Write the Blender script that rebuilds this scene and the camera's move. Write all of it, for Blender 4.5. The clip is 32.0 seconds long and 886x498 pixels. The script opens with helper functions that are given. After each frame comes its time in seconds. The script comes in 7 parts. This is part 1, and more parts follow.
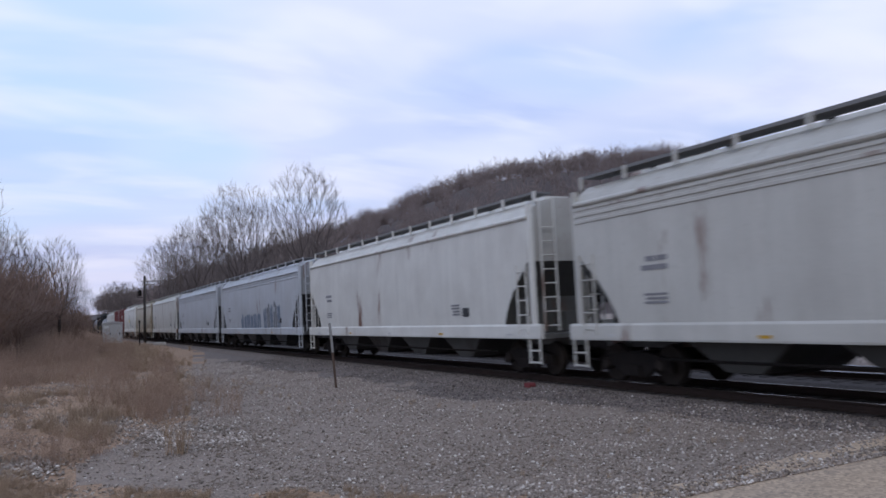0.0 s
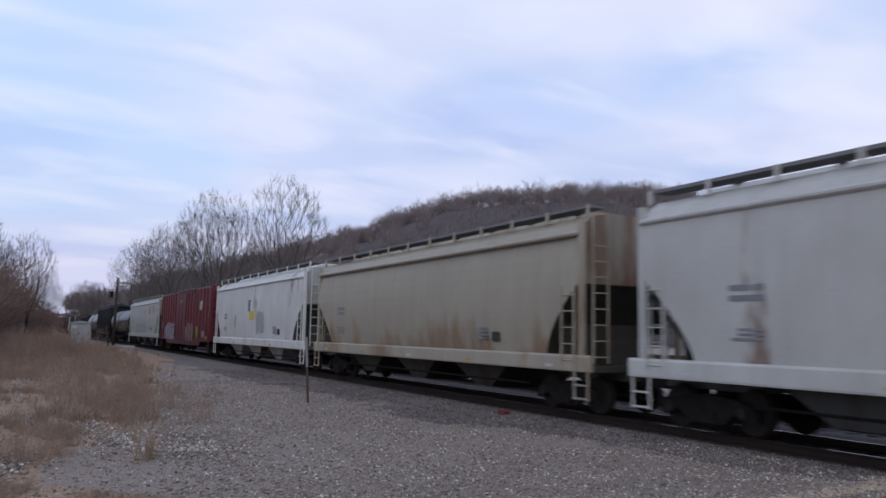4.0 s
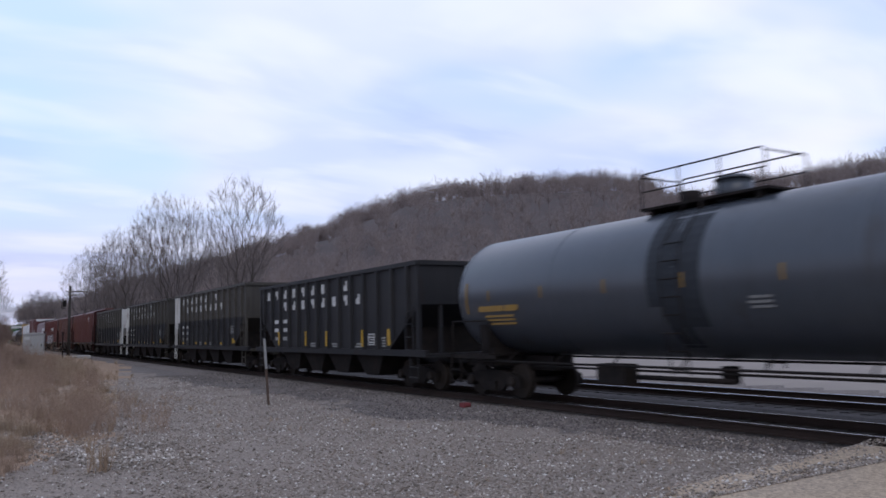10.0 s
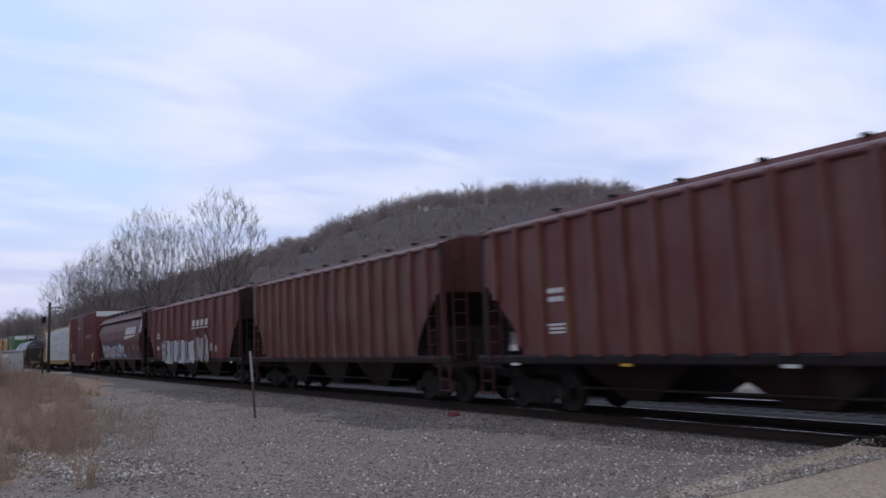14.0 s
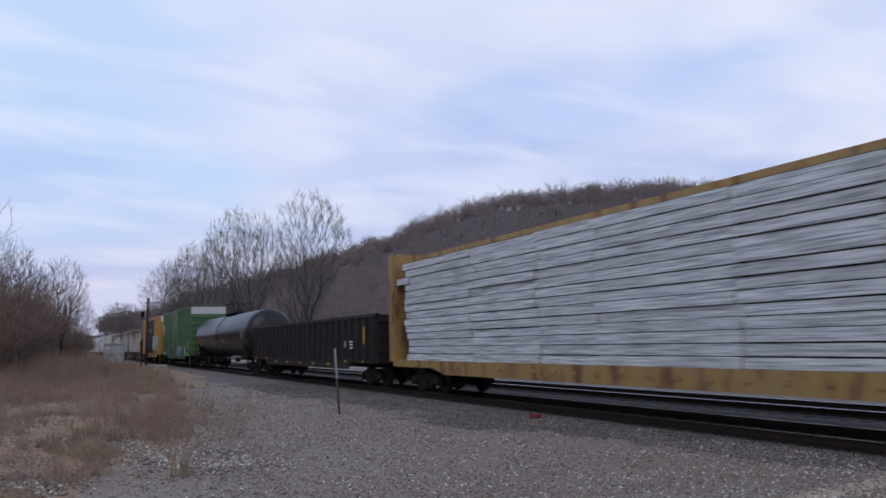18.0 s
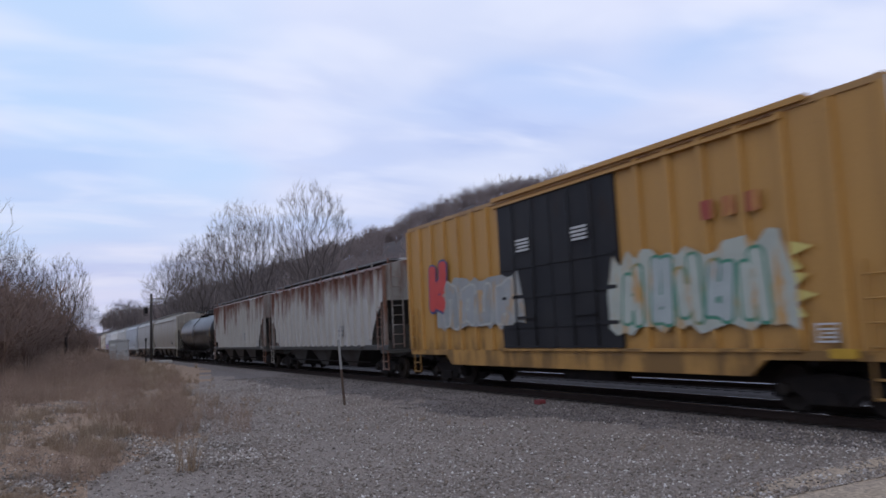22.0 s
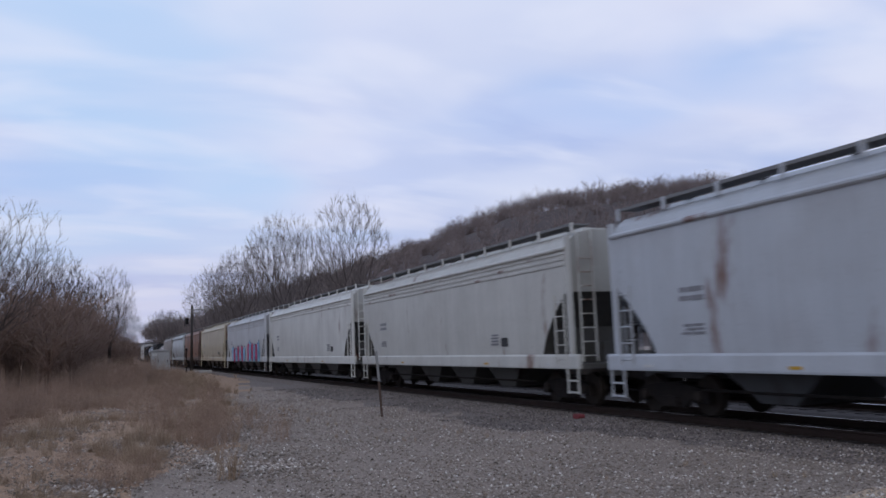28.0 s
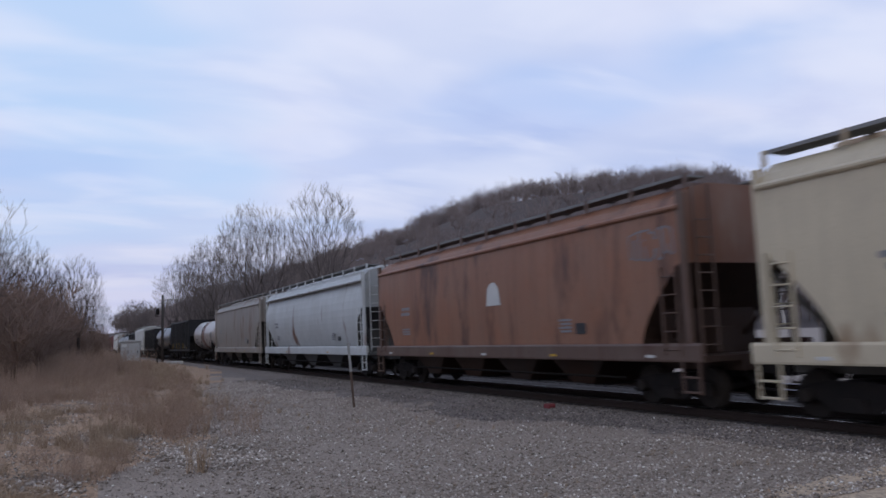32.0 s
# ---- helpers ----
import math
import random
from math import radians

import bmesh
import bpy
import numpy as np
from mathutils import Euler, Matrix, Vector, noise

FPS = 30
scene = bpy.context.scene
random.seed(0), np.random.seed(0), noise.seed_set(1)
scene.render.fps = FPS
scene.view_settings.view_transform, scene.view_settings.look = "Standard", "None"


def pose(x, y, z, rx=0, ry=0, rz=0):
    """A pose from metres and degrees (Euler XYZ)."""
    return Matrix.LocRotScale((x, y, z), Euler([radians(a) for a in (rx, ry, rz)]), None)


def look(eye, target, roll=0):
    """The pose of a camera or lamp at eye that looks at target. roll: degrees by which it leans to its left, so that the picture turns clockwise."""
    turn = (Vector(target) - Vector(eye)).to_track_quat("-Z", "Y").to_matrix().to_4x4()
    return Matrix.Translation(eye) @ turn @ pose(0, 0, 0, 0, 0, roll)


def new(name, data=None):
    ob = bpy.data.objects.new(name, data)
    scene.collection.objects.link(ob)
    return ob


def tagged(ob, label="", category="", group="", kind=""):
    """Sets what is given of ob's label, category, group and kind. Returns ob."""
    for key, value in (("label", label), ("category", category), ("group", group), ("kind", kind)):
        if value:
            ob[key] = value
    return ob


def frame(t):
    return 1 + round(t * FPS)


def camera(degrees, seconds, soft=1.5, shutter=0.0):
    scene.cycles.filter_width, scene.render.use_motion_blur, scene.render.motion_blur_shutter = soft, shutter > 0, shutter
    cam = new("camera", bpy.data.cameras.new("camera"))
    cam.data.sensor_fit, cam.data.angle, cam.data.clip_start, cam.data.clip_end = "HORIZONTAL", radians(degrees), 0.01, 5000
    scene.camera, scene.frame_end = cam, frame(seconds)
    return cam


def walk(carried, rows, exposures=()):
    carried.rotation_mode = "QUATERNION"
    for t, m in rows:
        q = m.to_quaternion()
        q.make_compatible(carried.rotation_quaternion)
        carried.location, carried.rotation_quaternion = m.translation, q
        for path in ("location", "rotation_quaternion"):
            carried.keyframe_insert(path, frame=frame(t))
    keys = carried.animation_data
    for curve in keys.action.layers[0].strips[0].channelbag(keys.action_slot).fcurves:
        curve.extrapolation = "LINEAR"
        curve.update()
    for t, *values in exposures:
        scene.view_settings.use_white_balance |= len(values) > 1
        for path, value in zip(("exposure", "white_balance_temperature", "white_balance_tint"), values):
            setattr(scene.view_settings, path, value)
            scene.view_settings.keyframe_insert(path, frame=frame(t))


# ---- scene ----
# ---- camera and its path: handheld, standing beside the crossing ----
SECONDS = 32.0
EYE = 1.82          # above the top of the rails
cam = camera(60.0, SECONDS, soft=1.6, shutter=0.25)
ROWS = [
    (0.0, 0.082, -0.038, 0.022, -27.16, 4.66, 2.72),
    (0.5, 0.085, -0.039, 0.023, -27.49, 4.80, 1.83),
    (1.0, 0.097, -0.047, 0.021, -28.26, 5.21, 1.40),
    (1.5, 0.103, -0.056, 0.018, -28.32, 5.64, 0.97),
    (2.0, 0.082, -0.039, 0.012, -27.54, 5.27, 1.07),
    (2.5, 0.029, -0.006, 0.022, -26.88, 5.05, 0.92),
    (3.0, -0.017, 0.016, 0.011, -26.54, 5.49, 2.14),
    (3.5, -0.062, 0.037, 0.003, -27.34, 5.84, -0.19),
    (5.5, -0.013, -0.008, -0.005, -32.33, 7.49, 0.46),
    (6.0, -0.006, -0.008, 0.019, -30.43, 8.00, -0.92),
    (6.5, 0.011, -0.014, 0.013, -29.33, 7.87, -0.11),
    (7.0, 0.012, -0.015, 0.011, -28.64, 7.21, 0.07),
    (7.5, 0.033, -0.022, 0.019, -28.44, 6.35, -0.25),
    (8.0, 0.036, -0.023, 0.020, -28.38, 5.71, 1.65),
    (8.5, 0.050, -0.031, 0.023, -28.94, 5.75, 1.69),
    (9.0, 0.046, -0.031, 0.026, -29.79, 5.93, 1.89),
    (9.5, 0.048, -0.036, 0.025, -30.52, 5.93, 2.06),
    (10.0, 0.054, -0.039, 0.018, -31.88, 5.89, 1.46),
    (10.5, 0.041, -0.035, 0.006, -32.82, 5.88, 1.58),
    (11.0, 0.029, -0.024, 0.007, -32.09, 6.17, 2.43),
    (11.5, 0.023, -0.020, 0.021, -32.40, 6.67, 1.79),
    (12.0, 0.007, -0.014, -0.012, -33.85, 7.14, 1.92),
    (12.5, -0.013, -0.005, -0.022, -33.67, 7.10, 3.83),
    (13.0, -0.022, 0.002, -0.002, -32.94, 6.74, 3.80),
    (13.5, -0.050, 0.015, -0.006, -33.30, 6.55, 2.46),
    (15.5, 0.069, -0.046, -0.022, -31.28, 6.76, 3.78),
    (16.0, 0.028, -0.024, -0.023, -30.03, 6.66, 3.72),
    (16.5, -0.014, -0.002, 0.001, -29.48, 6.78, 2.26),
    (17.0, 0.005, -0.015, -0.003, -28.76, 6.83, 0.90),
    (17.5, -0.003, -0.002, -0.010, -27.84, 6.88, -0.84),
    (18.0, -0.026, 0.017, -0.008, -27.04, 6.83, 1.35),
    (18.5, -0.037, 0.027, -0.020, -26.57, 6.72, 1.10),
    (19.0, -0.037, 0.028, -0.015, -26.34, 6.67, 1.85),
    (19.5, -0.019, 0.012, -0.009, -26.75, 6.57, 1.18),
    (20.0, -0.029, 0.016, -0.009, -27.26, 6.25, 0.86),
    (20.5, -0.032, 0.017, -0.001, -27.23, 6.13, 2.20),
    (21.0, -0.022, 0.011, -0.012, -27.51, 6.13, 1.71),
    (21.5, -0.018, 0.012, -0.004, -27.08, 6.14, 3.38),
    (22.0, -0.010, 0.011, 0.001, -26.77, 5.98, 2.80),
    (22.5, -0.014, 0.008, -0.008, -27.01, 6.00, 3.03),
    (23.0, -0.014, 0.011, -0.007, -26.96, 6.22, 2.64),
    (23.5, -0.024, 0.014, -0.007, -26.79, 6.64, 1.42),
    (24.0, -0.027, 0.023, -0.011, -26.02, 7.37, 2.19),
    (24.5, -0.021, 0.016, -0.023, -26.19, 7.32, 2.17),
    (25.0, -0.006, 0.009, -0.021, -25.98, 7.65, 2.32),
    (25.5, -0.015, 0.010, -0.017, -25.57, 7.67, 2.55),
    (26.0, 0.006, 0.006, -0.023, -24.72, 8.05, 3.68),
    (26.5, 0.031, -0.006, -0.029, -23.27, 8.08, 2.61),
    (28.5, -0.068, 0.046, -0.021, -24.95, 6.87, 2.08),
    (29.0, -0.059, 0.039, -0.013, -25.86, 6.85, 1.84),
    (29.5, -0.035, 0.028, 0.001, -25.35, 6.88, 0.91),
    (30.0, -0.027, 0.024, -0.003, -24.59, 6.60, 1.04),
    (30.5, -0.003, 0.013, -0.015, -24.85, 6.16, 1.50),
    (31.0, -0.012, 0.016, -0.005, -25.41, 5.78, 2.23),
    (31.5, 0.008, 0.007, 0.006, -25.95, 6.04, 2.49),
    (32.0, -0.000, 0.010, 0.006, -26.02, 6.22, 2.43),
]

walk(cam, [(t, pose(x, y, EYE + z, 90 + pitch, roll, yaw)) for t, x, y, z, yaw, pitch, roll in ROWS],
     exposures=[(0, 0.1), (3, 0.08), (3.5, 0.05), (5.5, -0.12), (6, -0.15), (7.5, -0.05), (8, 0.05), (9, 0.2), (10.5, 0.2), (13, 0.1), (15.5, 0.0), (19, -0.05), (22, 0.0),
                (23, -0.05), (26, -0.1), (28.5, -0.12), (32, -0.08)])

# the train: speed, and the plane of its track
SPEED = 21.5
TRACK_X, TRACK2_X = 12.88, 17.4

# ---- sky and sun ----
SUN_AZ, SUN_EL = radians(215), radians(38)


def make_world():
    w = bpy.data.worlds.new("overcast_sky")
    scene.world = w
    w.use_nodes = True
    nt = w.node_tree
    nt.nodes.clear()
    N, Lk = nt.nodes.new, nt.links.new
    out, bg = N("ShaderNodeOutputWorld"), N("ShaderNodeBackground")
    sky = N("ShaderNodeTexSky")
    sky.sky_type, sky.sun_disc = "NISHITA", False
    sky.sun_elevation, sky.sun_rotation = SUN_EL, SUN_AZ
    sky.air_density, sky.dust_density = 1.4, 1.0
    dim = N("ShaderNodeVectorMath")
    dim.operation = "SCALE"
    dim.inputs["Scale"].default_value = 0.13
    Lk(sky.outputs[0], dim.inputs[0])
    tc = N("ShaderNodeTexCoord")
    sep = N("ShaderNodeSeparateXYZ")
    Lk(tc.outputs["Generated"], sep.inputs[0])

    def math(op, a, b=None, c=None):
        n = N("ShaderNodeMath")
        n.operation = op
        for i, v in enumerate((a, b, c)):
            if v is None:
                continue
            if isinstance(v, (int, float)):
                n.inputs[i].default_value = v
            else:
                Lk(v, n.inputs[i])
        return n.outputs[0]

    up = math("MAXIMUM", sep.outputs[2], 0.0)
    den = math("ADD", up, 0.16)
    cx, cy = math("DIVIDE", sep.outputs[0], den), math("DIVIDE", sep.outputs[1], den)
    comb = N("ShaderNodeCombineXYZ")
    Lk(cx, comb.inputs[0])
    Lk(cy, comb.inputs[1])

    def cloud(scale, detail, rough, shift, lo, hi):
        mp = N("ShaderNodeMapping")
        mp.inputs["Location"].default_value = shift
        mp.inputs["Rotation"].default_value = (0, 0, 0.5)
        mp.inputs["Scale"].default_value = (0.8, 1.5, 1.0)
        Lk(comb.outputs[0], mp.inputs[0])
        n = N("ShaderNodeTexNoise")
        n.inputs["Scale"].default_value, n.inputs["Detail"].default_value = scale, detail
        n.inputs["Roughness"].default_value, n.inputs["Distortion"].default_value = rough, 0.35
        Lk(mp.outputs[0], n.inputs["Vector"])
        r = N("ShaderNodeMapRange")
        r.interpolation_type = "SMOOTHSTEP"
        r.inputs["From Min"].default_value, r.inputs["From Max"].default_value = lo, hi
        Lk(n.outputs[0], r.inputs["Value"])
        return r.outputs[0]

    def mix(fac, a, b):
        n = N("ShaderNodeMix")
        n.data_type = "RGBA"
        for sock, v in ((n.inputs["Factor"], fac), (n.inputs["A"], a), (n.inputs["B"], b)):
            if isinstance(v, tuple):
                sock.default_value = (*v, 1)
            elif isinstance(v, float):
                sock.default_value = v
            else:
                Lk(v, sock)
        return n.outputs["Result"]

    big = cloud(0.6, 3.0, 0.5, (3.1, 1.7, 0), 0.32, 0.66)
    fine = cloud(1.3, 3.0, 0.5, (7.3, 2.2, 0), 0.30, 0.72)
    warp = N("ShaderNodeTexNoise")
    warp.inputs["Scale"].default_value, warp.inputs["Detail"].default_value, warp.inputs["Roughness"].default_value = 0.9, 2.0, 0.5
    Lk(comb.outputs[0], warp.inputs["Vector"])
    bent = N("ShaderNodeVectorMath")
    bent.operation = "MULTIPLY_ADD"
    shift = N("ShaderNodeVectorMath")
    shift.operation = "SUBTRACT"
    shift.inputs[1].default_value = (0.5, 0.5, 0.5)
    Lk(warp.outputs["Color"], shift.inputs[0])
    Lk(shift.outputs[0], bent.inputs[0])
    bent.inputs[1].default_value = (0.22, 0.22, 0.14)
    Lk(tc.outputs["Generated"], bent.inputs[2])

    def patch(az, el, size):
        """A broad soft bank of cloud, or a gap, about one direction."""
        a, e = radians(az), radians(el)
        n = N("ShaderNodeVectorMath")
        n.operation = "DOT_PRODUCT"
        n.inputs[1].default_value = (np.sin(a) * np.cos(e), np.cos(a) * np.cos(e), np.sin(e))
        Lk(bent.outputs[0], n.inputs[0])
        r = N("ShaderNodeMapRange")
        r.interpolation_type = "SMOOTHERSTEP"
        r.inputs["From Min"].default_value, r.inputs["From Max"].default_value = np.cos(radians(size)), 1.0
        Lk(n.outputs["Value"], r.inputs["Value"])
        return r.outputs[0]

    veil = mix(0.85, dim.outputs[0], (0.43, 0.61, 1.0))
    thin = mix(big, veil, (0.61, 0.70, 0.99))
    full = mix(math("MULTIPLY", fine, 0.45), thin, (0.74, 0.77, 0.97))
    wisp, shade = cloud(2.0, 3.5, 0.5, (1.3, 8.2, 0), 0.44, 0.74), cloud(1.9, 5.0, 0.52, (5.7, 4.4, 0), 0.48, 0.70)
    full = mix(math("MULTIPLY", shade, 0.62), full, (0.41, 0.52, 0.88))
    for az, el, size, amount, color in ((14, 22, 18, 0.35, (0.76, 0.80, 0.99)), (48, 20, 20, 0.5, (0.80, 0.82, 0.99)), (-2, 20, 18, 0.5, (0.52, 0.70, 1.0)),
                                        (33, 12.5, 19, 0.4, (0.47, 0.58, 0.89)), (28, 27, 18, 0.4, (0.74, 0.80, 1.0))):
        full = mix(math("MULTIPLY", patch(az, el, size), math("MULTIPLY_ADD", fine, 0.5, amount)), full, color)
    full = mix(math("MULTIPLY", wisp, 0.6), full, (0.83, 0.87, 1.04))
    low = N("ShaderNodeMapRange")
    low.inputs["From Min"].default_value, low.inputs["From Max"].default_value = 0.20, 0.0
    Lk(up, low.inputs["Value"])
    horizon = mix(math("MULTIPLY", low.outputs[0], 0.6), full, (0.70, 0.64, 0.78))
    Lk(horizon, bg.inputs["Color"])
    bg.inputs["Strength"].default_value = 1.0
    Lk(bg.outputs[0], out.inputs[0])


make_world()
sun = new("sun", bpy.data.lights.new("sun", "SUN"))
sun.data.energy, sun.data.angle, sun.data.color = 0.6, radians(35), (1.0, 0.95, 0.9)
sun.matrix_world = look((math.sin(SUN_AZ) * 60, math.cos(SUN_AZ) * 60, 47), (0, 0, 0))


# ---- materials ----
def material(name, base, rough=0.6, metal=0.0, second=None, amount=0.5, scale=3.0, stretch=(1, 1, 1), bump=0.0, bscale=60.0,
             rust=0.0, rust_color=(0.13, 0.055, 0.03), rust_scale=0.8, dust=0.0, spot=0.0, coord="Object", vary=0.0, spec=0.35, span=None, streaks=0.0, specks=0.0):
    """A surface with stains at a large scale, grain at a small one, streaks, rust patches and fine relief."""
    m = bpy.data.materials.new(name)
    m.use_nodes = True
    nt = m.node_tree
    N, Lk = nt.nodes.new, nt.links.new
    b = nt.nodes["Principled BSDF"]
    tc = N("ShaderNodeTexCoord")
    mp = N("ShaderNodeMapping")
    mp.inputs["Scale"].default_value = stretch
    info = N("ShaderNodeObjectInfo")
    add = N("ShaderNodeVectorMath")
    add.operation = "MULTIPLY_ADD"
    rnd = N("ShaderNodeCombineXYZ")
    for i in range(3):
        Lk(info.outputs["Random"], rnd.inputs[i])
    Lk(rnd.outputs[0], add.inputs[0])
    add.inputs[1].default_value = (37, 91, 53)
    Lk(tc.outputs[coord], add.inputs[2])
    Lk(add.outputs[0], mp.inputs[0])
    src = tc.outputs[coord] if coord == "Generated" else add.outputs[0]

    def noise_of(vec, sc, detail, rough_=0.55):
        n = N("ShaderNodeTexNoise")
        n.inputs["Scale"].default_value, n.inputs["Detail"].default_value = sc, detail
        n.inputs["Roughness"].default_value = rough_
        Lk(vec, n.inputs["Vector"])
        return n.outputs[0]

    def ramp(v, lo, hi):
        r = N("ShaderNodeMapRange")
        r.inputs["From Min"].default_value, r.inputs["From Max"].default_value = lo, hi
        Lk(v, r.inputs["Value"])
        return r.outputs[0]

    def mul(a, k):
        n = N("ShaderNodeMath")
        n.operation = "MULTIPLY"
        Lk(a, n.inputs[0])
        if isinstance(k, float):
            n.inputs[1].default_value = k
        else:
            Lk(k, n.inputs[1])
        return n.outputs[0]

    def mix(fac, a, c, blend="MIX"):
        n = N("ShaderNodeMix")
        n.data_type, n.blend_type = "RGBA", blend
        Lk(fac, n.inputs["Factor"])
        for sock, v in ((n.inputs["A"], a), (n.inputs["B"], c)):
            if isinstance(v, tuple):
                sock.default_value = (*v, 1)
            else:
                Lk(v, sock)
        return n.outputs["Result"]

    second = second or tuple(c * 0.6 for c in base)
    col = mix(mul(ramp(noise_of(mp.outputs[0], scale, 6.0), 0.35, 0.7), float(amount)), base, second)
    grain = noise_of(src, bscale, 4.0, 0.7)
    col = mix(mul(ramp(grain, 0.3, 0.75), 0.35), col, tuple(c * 0.62 for c in base))
    if spot:
        v = N("ShaderNodeTexVoronoi")
        v.inputs["Scale"].default_value = spot
        Lk(src, v.inputs["Vector"])
        bw = N("ShaderNodeRGBToBW")
        Lk(v.outputs["Color"], bw.inputs[0])
        col = mix(mul(ramp(bw.outputs[0], 0.1, 0.9), 0.7), col, tuple(min(1, c * 1.9) for c in base))
    if dust:
        col = mix(mul(ramp(noise_of(src, 0.7, 5.0), 0.4, 0.75), float(dust)), col, (0.20, 0.17, 0.14))
    if streaks:
        run = N("ShaderNodeMapping")
        run.inputs["Scale"].default_value = (1, 1, 0.045)
        Lk(src, run.inputs[0])
        col = mix(mul(ramp(noise_of(run.outputs[0], 7.0, 5.0, 0.6), 0.48, 0.72), float(streaks)), col, tuple(c * 0.45 + 0.006 for c in base))
    if specks:
        col = mix(mul(ramp(noise_of(src, 8.0, 7.0, 0.7), 0.60, 0.68), float(specks)), col, tuple(c * 0.3 + 0.4 * r for c, r in zip(base, rust_color)))
    if rust:
        sm = N("ShaderNodeMapping")
        sm.inputs["Scale"].default_value = (1, 1, 0.28)
        Lk(src, sm.inputs[0])
        stain = noise_of(sm.outputs[0], rust_scale, 8.0, 0.65)
        if span:
            # stains gather towards one height, where the water runs from
            zed = N("ShaderNodeSeparateXYZ")
            Lk(tc.outputs["Object"], zed.inputs[0])
            near = N("ShaderNodeMapRange")
            near.inputs["From Min"].default_value, near.inputs["From Max"].default_value = span
            near.inputs["To Min"].default_value, near.inputs["To Max"].default_value = -0.22, 0.10
            Lk(zed.outputs[2], near.inputs["Value"])
            plus = N("ShaderNodeMath")
            Lk(stain, plus.inputs[0])
            Lk(near.outputs[0], plus.inputs[1])
            stain = plus.outputs[0]
        r1 = ramp(stain, 0.63 - 0.3 * rust, 0.72 - 0.2 * rust)
        col = mix(r1, col, rust_color)
    if vary:
        g = mul(info.outputs["Random"], float(vary))
        col = mix(g, col, tuple(c * 0.35 for c in base))
    Lk(col, b.inputs["Base Color"])
    b.inputs["Roughness"].default_value, b.inputs["Metallic"].default_value = rough, metal
    b.inputs["Specular IOR Level"].default_value = spec
    if bump:
        bp = N("ShaderNodeBump")
        bp.inputs["Strength"].default_value, bp.inputs["Distance"].default_value = bump, 0.02
        Lk(grain, bp.inputs["Height"])
        Lk(bp.outputs[0], b.inputs["Normal"])
    return m


STREAK = (1, 1, 0.12)
paint_cache = {}


def paint(color, rust=0.0, rough=0.5, amount=0.35, rust_color=(0.13, 0.055, 0.03), rust_scale=0.8, dust=0.25, span=None, spec=None):
    key = (color, rust, rough, amount, rust_color, rust_scale, dust, span, spec)
    if key not in paint_cache:
        dark = max(color) < 0.07
        dust = min(dust, 0.05) if dark else dust
        rust_color = (0.024, 0.017, 0.014) if dark else rust_color
        paint_cache[key] = material("weathered_paint", color, rough, second=tuple(c * 0.66 + (0.003 if dark else 0.015) for c in color), amount=amount, scale=1.6,
                                    stretch=STREAK, bump=0.04, bscale=30, rust=rust, rust_color=rust_color, rust_scale=rust_scale, dust=dust, span=span, streaks=0.18 if max(color) > 0.3 else 0.4, specks=0.0 if dark else (0.3 if max(color) > 0.3 else 0.6), spec=spec if spec is not None else (0.12 if dark else 0.35))
    return paint_cache[key]


STEEL_DARK = material("dark_grimy_steel", (0.015, 0.0135, 0.013), 0.8, second=(0.030, 0.023, 0.020), amount=0.7, scale=4, bump=0.2, bscale=40, spec=0.06)
WHEEL = material("worn_wheel_steel", (0.034, 0.027, 0.023), 0.7, 0.1, second=(0.012, 0.011, 0.010), scale=5, spec=0.1)
RAIL_SIDE = material("rusty_rail", (0.034, 0.023, 0.019), 0.8, second=(0.018, 0.014, 0.012), scale=2, bump=0.2, spec=0.1)
RAIL_HEAD = material("polished_rail_head", (0.55, 0.55, 0.56), 0.22, 1.0, second=(0.4, 0.39, 0.38), scale=2)
TIE = material("weathered_tie_wood", (0.045, 0.036, 0.032), 0.9, second=(0.02, 0.017, 0.015), amount=0.8, scale=3, stretch=(0.3, 3, 3), bump=0.5, vary=0.5)
GRATE = material("galvanised_grating", (0.19, 0.19, 0.19), 0.7, 0.1, scale=3)
WHITE_MARK = material("white_stencil", (0.50, 0.50, 0.48), 0.6, second=(0.4, 0.4, 0.39), scale=4)
YELLOW_MARK = material("yellow_reflector", (0.46, 0.27, 0.025), 0.5, scale=5)
BLACK_MARK = material("black_stencil", (0.03, 0.03, 0.032), 0.6)
RED_MARK = material("red_marker_paint", (0.17, 0.032, 0.034), 0.6, scale=5)
GALV = material("galvanised_roof", (0.42, 0.42, 0.41), 0.5, 0.2, second=(0.25, 0.22, 0.2), scale=2)


